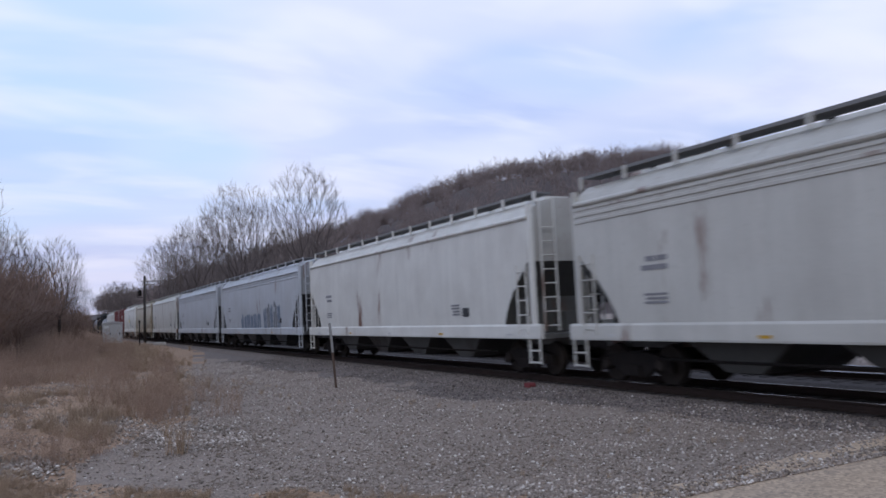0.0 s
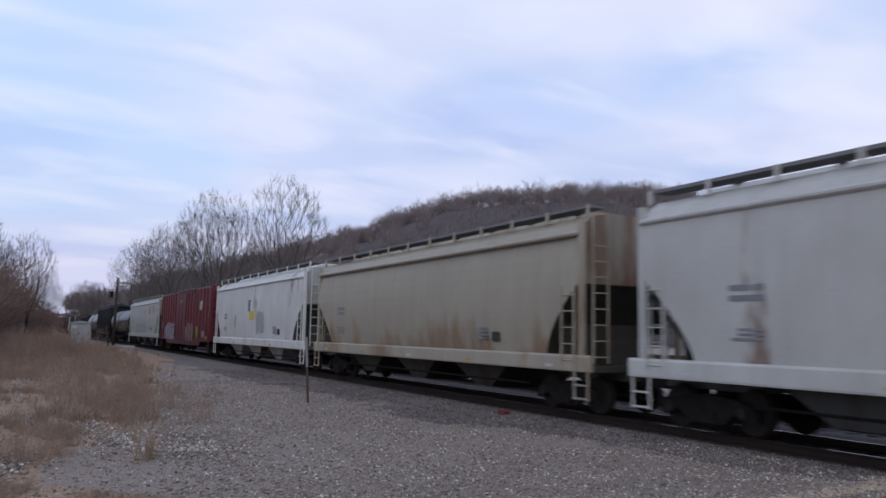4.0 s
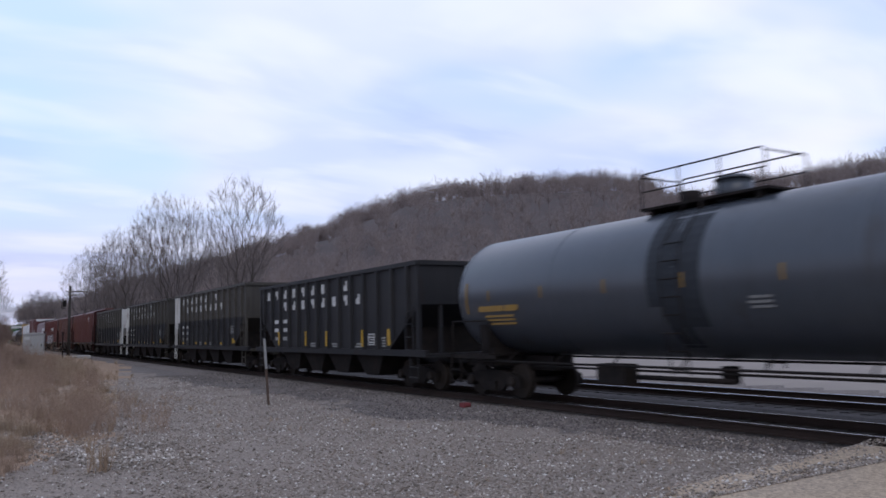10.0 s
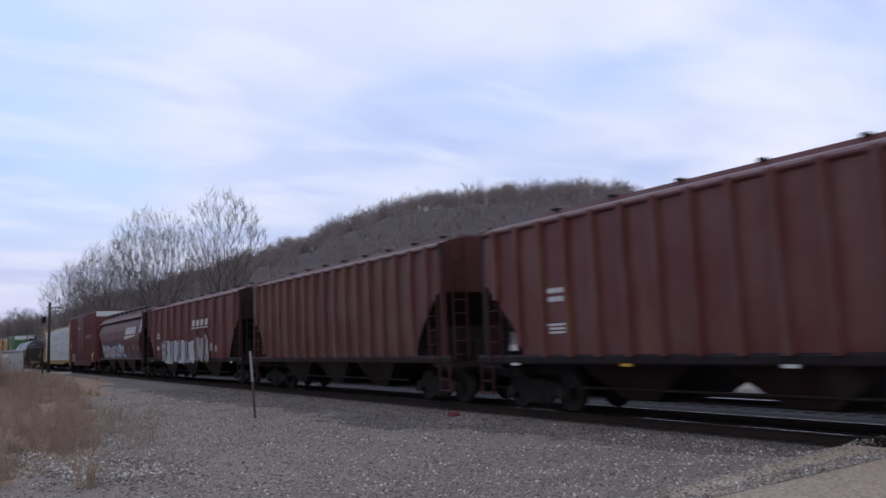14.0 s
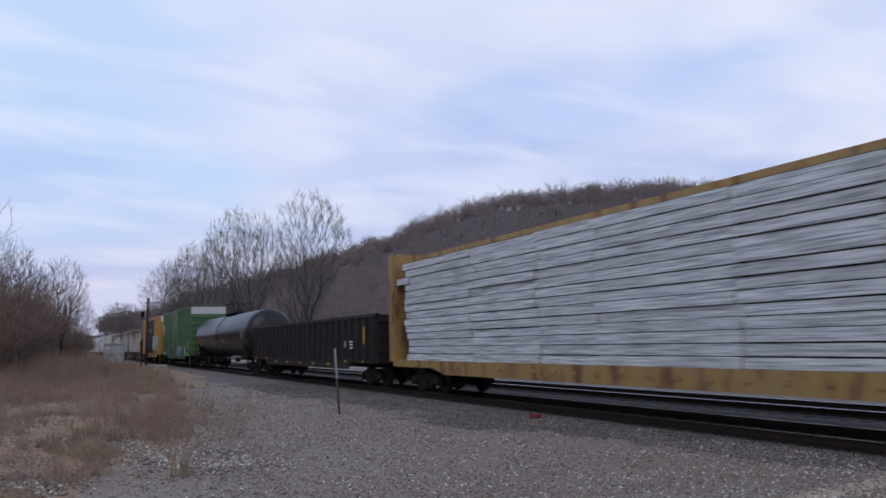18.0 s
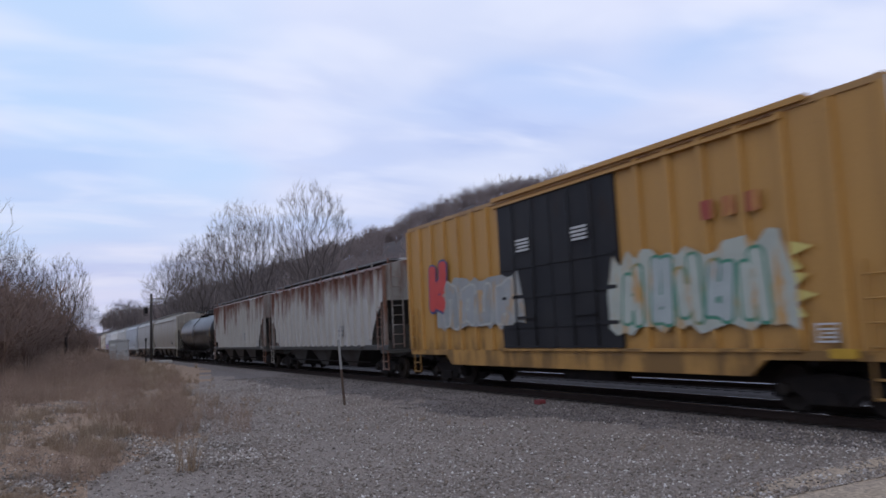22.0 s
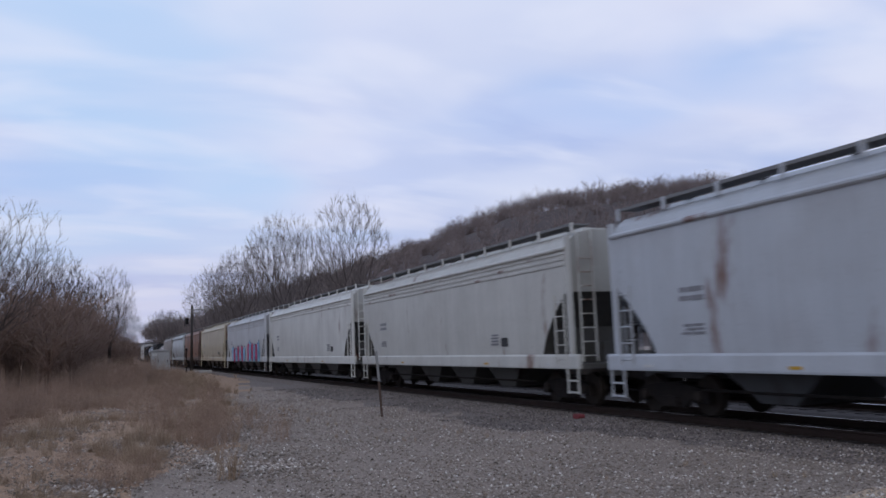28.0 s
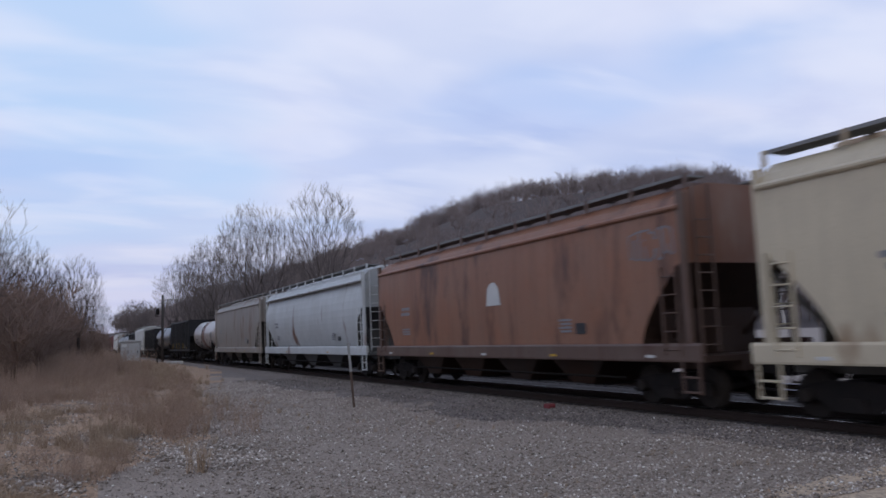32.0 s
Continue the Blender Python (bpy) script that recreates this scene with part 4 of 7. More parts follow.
    for sy in (-1, 1):
        y = sy * (h - 1.55)
        sad = Solid().box(-1.3, 1.3, y - 0.3, y + 0.3, 0.86, 1.3)
        sad.prism([(-1.35, 1.25), (1.35, 1.25), (1.42, 1.9), (1.1, 1.55), (0.5, 1.3), (-0.5, 1.3), (-1.1, 1.55), (-1.42, 1.9)], "y", y - 0.16, y + 0.16)
        sad.box(-0.32, 0.32, min(sy * (h + 0.1), sy * (h - 3)), max(sy * (h + 0.1), sy * (h - 3)), 0.72, 1.08)
        piece("saddle", sad.mesh("saddle", STEEL_DARK), car)
    val = Solid().tube((0, 0, 0.95), (0, 0, 0.62), 0.18, seg=12).tube((-1.15, 1.4, 0.75), (-1.15, -1.0, 0.75), 0.05).box(-1.3, -0.9, 1.6, 2.4, 0.6, 1.0)
    val.tube((-0.9, -h + 3, 0.86), (-0.9, h - 3, 0.86), 0.025)
    piece("bottom_outlet", val.mesh("bottom_outlet", STEEL_DARK), car)
    add_trucks(car, h - 1.35)
    add_couplers(car, L)

    def xs(z):
        return -math.sqrt(max(0.05, radius ** 2 - (z - zc) ** 2)) - 0.004
    return car, h, xs


# ---- open hopper ----
def coal_hopper(L, color, label, top=4.15, ribs=13, lower=None, end_color=None, load=True, cut=1.9, rust=0.1, bays=4, lumpy=0.0, white_ends=(-1, 1), inset=0.12):
    car = begin_car("open_hopper_car", label)
    mat = paint(color, rust=rust)
    low_mat = paint(lower, rust=rust * 0.5) if lower else mat
    zl = 2.62
    end_paint = paint(end_color, rust=0.18) if end_color else mat
    h = L / 2 - 0.62
    W = 1.52
    zk, ins = 2.55, cut
    e0 = h - inset

    def end_at(z):
        return e0 if z >= zk else e0 - ins * (zk - z) / (zk - 1.2)
    zs = [1.2, 1.7, 2.1, zk, zl, 3.2, top]
    n = len(zs)
    s = Solid()
    for sx in (-1, 1):
        v = [(sx * W, -end_at(z), z) for z in zs] + [(sx * W, end_at(z), z) for z in zs]
        v += [(sx * (W - 0.05), -end_at(z) + 0.05, z) for z in zs] + [(sx * (W - 0.05), end_at(z) - 0.05, z) for z in zs]
        f = []
        for i in range(n - 1):
            f += [(i, i + 1, n + i + 1, n + i), (2 * n + i, 2 * n + i + 1, 3 * n + i + 1, 3 * n + i), (i, i + 1, 2 * n + i + 1, 2 * n + i), (n + i, n + i + 1, 3 * n + i + 1, 3 * n + i)]
        f += [(n - 1, 2 * n - 1, 4 * n - 1, 3 * n - 1)]
        sd = Solid()
        sd.add(v, f)
        sd.m = [1 if max(v[i][2] for i in q) <= zl + 0.01 else 0 for q in f]
        piece("side", sd.mesh("side", mat, low_mat), car)
    for sy in (-1, 1):
        em = end_paint if sy in white_ends else mat
        s = Solid()
        v = [(sx * W, sy * end_at(z), z) for z in (zk, top) for sx in (-1, 1)] + [(sx * W, sy * (end_at(z) - 0.05), z) for z in (zk, top) for sx in (-1, 1)]
        s.add(v, [(0, 1, 3, 2), (4, 5, 7, 6), (2, 3, 7, 6), (0, 1, 5, 4)], 0)
        v = [(sx * W, sy * end_at(z), z) for z in (1.2, zk) for sx in (-1, 1)]
        s.add(v, [(0, 1, 3, 2)], 0)
        piece("end", s.mesh("end", em), car)
        yb = sy * (e0 - 0.95)
        piece("end_bulkhead", Solid().box(-1.46, 1.46, yb - 0.03, yb + 0.03, 1.06, zk - 0.55).mesh("end_bulkhead", STEEL_DARK), car)
        s = Solid().box(-1.5, 1.5, min(sy * h, sy * (h - 0.7)), max(sy * h, sy * (h - 0.7)), 1.0, 1.1).box(-0.4, 0.4, min(sy * h, sy * (h - 2.2)), max(sy * h, sy * (h - 2.2)), 0.8, 1.02)
        piece("end_platform", s.mesh("end_platform", em), car)
        for sx in (-1, 1):
            y = sy * (e0 - 0.08)
            piece("corner_post", Solid().box(sx * 1.5 - 0.06, sx * 1.5 + 0.06, y - 0.07, y + 0.07, 1.05, top).mesh("corner_post", em), car)
            x = sx * 0.75
            piece("end_strut", Solid().box(x - 0.05, x + 0.05, y - 0.05, y + 0.05, 1.05, zk + 0.1).mesh("end_strut", em), car)
            lm = once(("coal_ladder", em.name), lambda: ladder_mesh(0.44, 1.1, 2.5, em))
            piece("ladder", lm, car, sx * 1.58, sy * (e0 - 0.5), 0)
            piece("step", once(("coal_step", em.name), lambda: stirrup_mesh(em)), car, sx * 1.55, sy * (e0 - 0.3), 0)
        if end_color and sy in white_ends:
            for sx in (-1, 1):
                w = 1.2 if sy > 0 else 0.25
                y0, y1 = sorted((sy * (e0 + 0.002), sy * (e0 - w)))
                piece("end_panel", Solid().box(min(sx * (W + 0.002), sx * (W + 0.012)), max(sx * (W + 0.002), sx * (W + 0.012)), y0, y1, zk, top - 0.02).mesh("end_panel", em), car)
    ch = Solid()
    for sx in (-1, 1):
        ch.box(min(sx * (W - 0.08), sx * (W + 0.08)), max(sx * (W - 0.08), sx * (W + 0.08)), -e0, e0, top - 0.10, top + 0.03)
    for sy in (-1, 1):
        ch.box(-W, W, sy * e0 - 0.08, sy * e0 + 0.06, top - 0.10, top + 0.032)
    piece("top_chord", ch.mesh("top_chord", mat), car)
    for sx in (-1, 1):
        piece("side_sill", Solid().box(min(sx * (W - 0.06), sx * (W + 0.08)), max(sx * (W - 0.06), sx * (W + 0.08)), -h, h, 1.03, 1.22).mesh("side_sill", low_mat), car)
        for i in range(ribs):
            y = -e0 + 0.63 + (2 * e0 - 1.26) * i / (ribs - 1)
            z0 = 1.22
            while end_at(z0) < abs(y) + 0.05 and z0 < zk:
                z0 += 0.1
            tint = end_paint if end_color and (1 if y > 0 else -1) in white_ends and y > e0 - 1.2 else mat
            rib = once(("coal_rib", mat.name, tint.name, round(z0, 1), sx, top), lambda: Solid().prism(
                [(sx * (W - 0.01), -0.085), (sx * (W + 0.10), -0.06), (sx * (W + 0.10), 0.06), (sx * (W - 0.01), 0.085)], "z", max(z0, zl), top - 0.1).prism(
                [(sx * (W - 0.01), -0.085), (sx * (W + 0.10), -0.06), (sx * (W + 0.10), 0.06), (sx * (W - 0.01), 0.085)], "z", min(z0, zl - 0.1), zl, 1).mesh("rib", tint, low_mat if tint is mat else tint))
            piece("rib", rib, car, 0, y, 0)
    # the load or the floor
    nx, ny = 9, 110
    v, f = [], []
    for j in range(ny):
        for i in range(nx):
            x, y = -W + 0.06 + (2 * W - 0.12) * i / (nx - 1), -e0 + 0.06 + (2 * e0 - 0.12) * j / (ny - 1)
            z = top - (0.25 if load else 1.5) + (0.35 + lumpy) * math.cos(x / W * 1.3) * (0.7 + 0.3 * math.cos(y * 2.6)) + 0.07 * noise.noise((x * 2, y * 1.5, L))
            if lumpy:
                z = top - 0.05 + (0.52 + 0.22 * noise.noise((x, y * 0.8, L)) + 0.22 * noise.noise((x * 1.5, y * 2.2, L))) * (1 - abs(x / W) ** 2.5) + 0.04 * noise.noise((x * 5, y * 5, 1))
            z -= 0.3 * smooth(e0 - 1.0, e0, abs(y))
            v.append((x, y, z))
    f = [(j * nx + i, j * nx + i + 1, (j + 1) * nx + i + 1, (j + 1) * nx + i) for j in range(ny - 1) for i in range(nx - 1)]
    piece("coal_load" if load else "floor_sheet", Solid().add(v, f, 0, True).mesh("load", once("coal", lambda: material("coal_heap", (0.014, 0.014, 0.014), 0.85, scale=6, bump=0.9, bscale=12, spot=9, spec=0.1))), car)
    span = 2 * (h - 2.8)
    for i in range(bays):
        y = -span / 2 + span * (i + 0.5) / bays
        w = span / bays / 2
        bay = once(("coal_bay", round(w, 2), mat.name), lambda: Solid().add(
            [(-1.45, -w, 1.22), (1.45, -w, 1.22), (1.45, w, 1.22), (-1.45, w, 1.22), (-1.3, -0.45, 0.36), (1.3, -0.45, 0.36), (1.3, 0.45, 0.36), (-1.3, 0.45, 0.36)],
            [(0, 1, 2, 3), (4, 7, 6, 5), (0, 4, 5, 1), (1, 5, 6, 2), (2, 6, 7, 3), (3, 7, 4, 0)]).mesh("hopper_bay", STEEL_DARK))
        piece("hopper_bay", bay, car, 0, y, 0)
    add_trucks(car, h - 1.5)
    add_couplers(car, L)
    return car, h, (lambda z: -(W + 0.012))


# ---- gondola ----
def gondola(L, color, label, top=2.88, ribs=24):
    car = begin_car("gondola_car", label)
    mat = paint(color, rust=0.14, rust_color=(0.05, 0.025, 0.018))
    h = L / 2 - 0.62
    W = 1.48
    for sx in (-1, 1):
        piece("side", Solid().box(min(sx * W, sx * (W - 0.05)), max(sx * W, sx * (W - 0.05)), -h + 0.1, h - 0.1, 1.0, top).mesh("side", mat), car)
        piece("top_chord", Solid().box(min(sx * (W - 0.09), sx * (W + 0.09)), max(sx * (W - 0.09), sx * (W + 0.09)), -h + 0.1, h - 0.1, top - 0.08, top + 0.05).mesh("top_chord", mat), car)
        piece("side_sill", Solid().prism([(-h, 1.0), (-h * 0.72, 1.0), (-h * 0.66, 0.72), (h * 0.66, 0.72), (h * 0.72, 1.0), (h, 1.0), (h, 1.1), (-h, 1.1)], "x", sx * (W - 0.02), sx * (W + 0.06))
              .mesh("side_sill", mat), car)
        rib = once(("gon_rib", mat.name, sx), lambda: Solid().prism([(sx * (W - 0.01), -0.11), (sx * (W + 0.11), -0.07), (sx * (W + 0.11), 0.07), (sx * (W - 0.01), 0.11)], "z", 0.98, top - 0.08).mesh("rib", mat))
        for i in range(ribs):
            piece("rib", rib, car, 0, -h + 0.5 + (2 * h - 1.0) * i / (ribs - 1), 0)
        for sy in (-1, 1):
            piece("ladder", once(("gon_ladder", mat.name), lambda: ladder_mesh(0.42, 1.0, top - 0.2, mat)), car, sx * (W + 0.1), sy * (h - 0.35), 0)
    for sy in (-1, 1):
        e = piece("end", Solid().box(-W + 0.05, W - 0.05, min(sy * (h - 0.1), sy * (h - 0.16)), max(sy * (h - 0.1), sy * (h - 0.16)), 1.0, top).mesh("end", mat), car)
        for z in (1.5, 2.1, 2.7):
            piece("corrugation", Solid().box(-W + 0.1, W - 0.1, min(sy * (h - 0.1), sy * h), max(sy * (h - 0.1), sy * h), z - 0.1, z + 0.1).mesh("corrugation", mat), e)
    piece("floor_plate", Solid().box(-W + 0.05, W - 0.05, -h + 0.16, h - 0.16, 1.0, 1.1).box(-0.35, 0.35, -h, h, 0.74, 1.0).mesh("floor_plate", STEEL_DARK), car)
    for i in range(9):
        y = -h + 1.2 + (2 * h - 2.4) * i / 8
        piece("reflector", once("gon_refl", lambda: Solid().box(-0.008, 0.004, -0.16, 0.16, -0.05, 0.05).mesh("reflector", YELLOW_MARK)), car, -(W + 0.065) if abs(y) < h * 0.66 else -(W + 0.064), y + 0.25, 1.05 if abs(y) > h * 0.66 else 0.9)
    add_trucks(car, h - 1.85)
    add_couplers(car, L)
    return car, h, (lambda z: -(W + 0.115))


# ---- centre-beam lumber car ----
def centerbeam(L, label):
    car = begin_car("centerbeam_car", label)
    mat = paint((0.33, 0.205, 0.06), rust=0.45, rust_scale=2.2)
    wrap = once("wrap", lambda: material("white_lumber_wrap", (0.74, 0.76, 0.75), 0.55, second=(0.10, 0.115, 0.12), amount=1.0, scale=2.2, stretch=(1, 0.40, 12), bump=0.5, bscale=22, vary=0.3))
    h = L / 2 - 0.75
    W, top = 1.42, 5.06
    deck = Solid().box(-W, W, -h, h, 1.02, 1.14)
    piece("deck", deck.mesh("deck", mat), car)
    for sx in (-1, 1):
        piece("side_sill", Solid().prism([(-h, 0.92), (-h * 0.72, 0.92), (-h * 0.64, 0.72), (h * 0.64, 0.72), (h * 0.72, 0.92), (h, 0.92), (h, 1.16), (-h, 1.16)], "x", sx * (W - 0.03), sx * (W + 0.05)).mesh("side_sill", mat), car)
        for i in range(26):
            y = -h + 0.7 + (2 * h - 1.4) * i / 25
            piece("winch", once("winch", lambda: Solid().box(-0.06, 0.06, -0.07, 0.07, -0.09, 0.0).mesh("winch", mat)), car, sx * (W + 0.04), y, 1.0)
    piece("top_chord", Solid().box(-0.28, 0.28, -h, h, top - 0.14, top + 0.02).mesh("top_chord", mat), car)
    for i in range(13):
        y = -h + 0.9 + (2 * h - 1.8) * i / 12
        piece("centre_post", once("cb_post", lambda: Solid().box(-0.1, 0.1, -0.07, 0.07, 1.14, top - 0.14).mesh("centre_post", mat)), car, 0, y, 0)
    for sy in (-1, 1):
        y = sy * (h - 0.12)
        b = piece("bulkhead", Solid().box(-W - 0.02, W + 0.02, y - 0.06, y + 0.06, 1.14, top + 0.02).mesh("bulkhead", mat), car)
        for x in (-W, -0.5, 0.5, W):
            piece("bulkhead_post", Solid().box(x - 0.07, x + 0.07, min(y, y + sy * 0.4), max(y, y + sy * 0.4), 1.1, top).mesh("bulkhead_post", mat), b)
        for k in range(6):
            z = 1.5 + k * 0.55
            piece("bulkhead_rib", Solid().box(-W, W, min(y, y + sy * 0.26), max(y, y + sy * 0.26), z, z + 0.09).mesh("bulkhead_rib", mat), b)
    under = Solid().box(-0.4, 0.4, -h, h, 0.7, 1.02)
    piece("underframe", under.mesh("underframe", STEEL_DARK), car)
    # wrapped bundles of lumber, tier by tier
    rnd = random.Random(8)
    sizes = [3.66, 3.05, 4.27, 2.44, 3.66, 4.88]
    z = 1.16
    for tier in range(14):
        hgt = 0.25 + rnd.uniform(-0.012, 0.014)
        for sx in (-1, 1):
            y, column = -h + 0.3, 0
            while y < h - 1.2:
                ln = min(sizes[column % 6] + rnd.uniform(-0.12, 0.08), h - 0.25 - y)
                column += 1
                if tier == 13 and -2.2 < y + ln / 2 < 0.6:
                    y += ln + 0.02
                    continue
                j = rnd.uniform(-0.06, 0.05)
                x0, x1 = sorted((sx * 0.14, sx * (W - 0.06 + j)))
                g = Solid().bevel_box(x0, x1, 0.01, ln - 0.01, 0.0, hgt - rnd.choice((0.016, 0.022, 0.034)), 0.02)
                bd = piece("wrapped_lumber", g.mesh("wrapped_lumber", wrap), car, 0, y, z, 0, "white plastic-wrapped bundle of lumber" if tier == 0 and sx < 0 else "")
                y += ln
            for k in range(8):
                yy = -h + 0.5 + (2 * h - 1.0) * k / 7
                piece("dunnage", once(("dunnage", sx), lambda: Solid().box(min(sx * 0.15, sx * 1.33), max(sx * 0.15, sx * 1.33), -0.045, 0.045, -0.015, 0.0).mesh("dunnage", TIE)), car, 0, yy, z + hgt)
        z += hgt
    add_trucks(car, h - 1.9)
    add_couplers(car, L)
    return car, h, (lambda z: -(W + 0.05))


# ---- bare trees ----
def bark(name, c):
    return material(name, c, 0.9, second=tuple(v * 0.55 for v in c), amount=0.7, scale=2.0, stretch=(1, 1, 0.3), bump=0.4, bscale=18, vary=0.3)


BARK = bark("grey_bark", (0.070, 0.058, 0.052))
TWIG = bark("twig_bark", (0.150, 0.124, 0.113))
PALE_BARK = bark("pale_sycamore_bark", (0.42, 0.39, 0.36))
SCRUB_BARK = bark("brown_scrub_bark", (0.050, 0.037, 0.031))
SCRUB_TWIG = bark("brown_scrub_twig", (0.080, 0.058, 0.049))


class Wood:
    """Tapered limbs of few sides, gathered as plain lists."""

    def __init__(self):
        self.v, self.f = [], []

    def limb(self, a, b, r0, r1, sides):
        d = (b - a).normalized()
        u = d.orthogonal().normalized()
        w = d.cross(u)
        k = len(self.v)
        cs = [(math.cos(2 * math.pi * i / sides), math.sin(2 * math.pi * i / sides)) for i in range(sides)]
        self.v += [a + (u * c + w * s) * r0 for c, s in cs]
        if r1 <= 0:
            self.v.append(b)
            self.f += [(k + i, k + (i + 1) % sides, k + sides) for i in range(sides)]
        else:
            self.v += [b + (u * c + w * s) * r1 for c, s in cs]
            self.f += [(k + i, k + (i + 1) % sides, k + sides + (i + 1) % sides, k + sides + i) for i in range(sides)]

    def mesh(self, name, mat):
        me = bpy.data.meshes.new(name)
        me.from_pydata([tuple(p) for p in self.v], [], self.f)
        me.materials.append(mat)
        me.update()
        return me


def crown_tree(seed, height, radius, shoots, girth, fork=0.12, low=0.30, twig=0.011, stems=1, vase=0.55):
    """A bare tree whose limbs share the crown's room: each shoot's end joins the nearest limb by the shortest way back to the root."""
    rnd = random.Random(seed)
    trunk, crown = Wood(), Wood()
    cz, rz = (low + (1 - low) * 0.52) * height, (1 - low) * 0.48 * height
    ends = []
    while len(ends) < shoots:
        q = Vector((rnd.uniform(-1, 1), rnd.uniform(-1, 1), rnd.uniform(-1, 1)))
        d = q.length
        if d > 1 or rnd.random() > 0.25 + d * d:
            continue
        a = math.atan2(q.y, q.x)
        rim = 1 + 0.16 * noise.noise((math.cos(a) * 1.7, math.sin(a) * 1.7 + seed, q.z * 1.6))
        flare = 1 - vase * max(0.0, -q.z)
        ends.append(Vector((q.x * radius * rim * flare, q.y * radius * rim * flare, cz + q.z * rz * rim)))
    pts = np.zeros((shoots * 4 + 40, 3))
    way = np.zeros(len(pts))
    parent = [-1]
    pts[0] = (0, 0, -0.4)
    count = 1
    for k in range(stems):
        lean = Vector((rnd.uniform(-0.25, 0.25), rnd.uniform(-0.25, 0.25), 1)) if stems > 1 else Vector((rnd.uniform(-0.05, 0.05), rnd.uniform(-0.05, 0.05), 1))
        last = 0
        for u in (0.5, 1.0):
            pts[count] = lean * fork * height * u * (1 + 0.3 * k)
            way[count] = way[last] + np.linalg.norm(pts[count] - pts[last])
            parent.append(last)
            last = count
            count += 1
    leaf = []
    for e in sorted(ends, key=lambda v: v.x * v.x + v.y * v.y + (v.z - fork * height) ** 2):
        t = np.array(e)
        gap = pts[1:count] - t
        cost = np.sqrt((gap ** 2).sum(1)) + 0.7 * way[1:count] + 1.6 * np.maximum(0, gap[:, 2])
        k = int(np.argmin(cost)) + 1
        a = pts[k].copy()
        ln = np.linalg.norm(t - a)
        steps = 3 if ln > 0.16 * height else (2 if ln > 0.05 * height else 1)
        sag = np.array((0, 0, -0.10 * math.hypot(t[0] - a[0], t[1] - a[1])))
        for m in range(1, steps + 1):
            u = m / steps
            pts[count] = a + (t - a) * u + sag * 4 * u * (1 - u) * 0.5 + (np.array([rnd.uniform(-1, 1) for _ in range(3)]) * ln * 0.022 if m < steps else 0)
            way[count] = way[k] + np.linalg.norm(pts[count] - pts[k])
            parent.append(k)
            k = count
            count += 1
        leaf.append(k)
    load = np.zeros(count)
    load[leaf] = 1
    for k in range(count - 1, 0, -1):
        load[parent[k]] += load[k]
    thick = np.maximum(twig, girth * (load / load[0]) ** 0.6)
    thick[0] = girth * 1.15
    for k in range(1, count):
        big = load[k] > shoots * 0.035
        j = parent[k]
        r0 = thick[k] if thick[j] > 1.7 * thick[k] else thick[j]
        (trunk if big else crown).limb(Vector(pts[j]), Vector(pts[k]), float(r0), float(thick[k]), 7 if big else 3)
    for k in leaf:
        p, d = Vector(pts[k]), Vector(pts[k] - pts[parent[k]]).normalized()
        back = Vector(pts[parent[k]])
        out = Vector((p.x, p.y, (p.z - 0.3 * height))).normalized()
        for m in range(4):
            q = p.lerp(back, rnd.random() * 0.9) if m > 0 else p
            way_ = (d * 1.0 + out * 0.7 + Vector([rnd.uniform(-0.8, 0.8) for _ in range(3)]) + Vector((0, 0, 0.15))).normalized()
            ln = height * rnd.uniform(0.03, 0.065)
            tip = q + way_ * ln
            crown.limb(q, tip, twig * 0.9, 0, 3)
            for z in range(1):
                s0 = q.lerp(tip, rnd.uniform(0.2, 0.6))
                crown.limb(s0, s0 + (way_ + Vector([rnd.uniform(-0.7, 0.7) for _ in range(3)])).normalized() * ln * 0.5, twig * 0.75, 0, 3)
    return trunk, crown


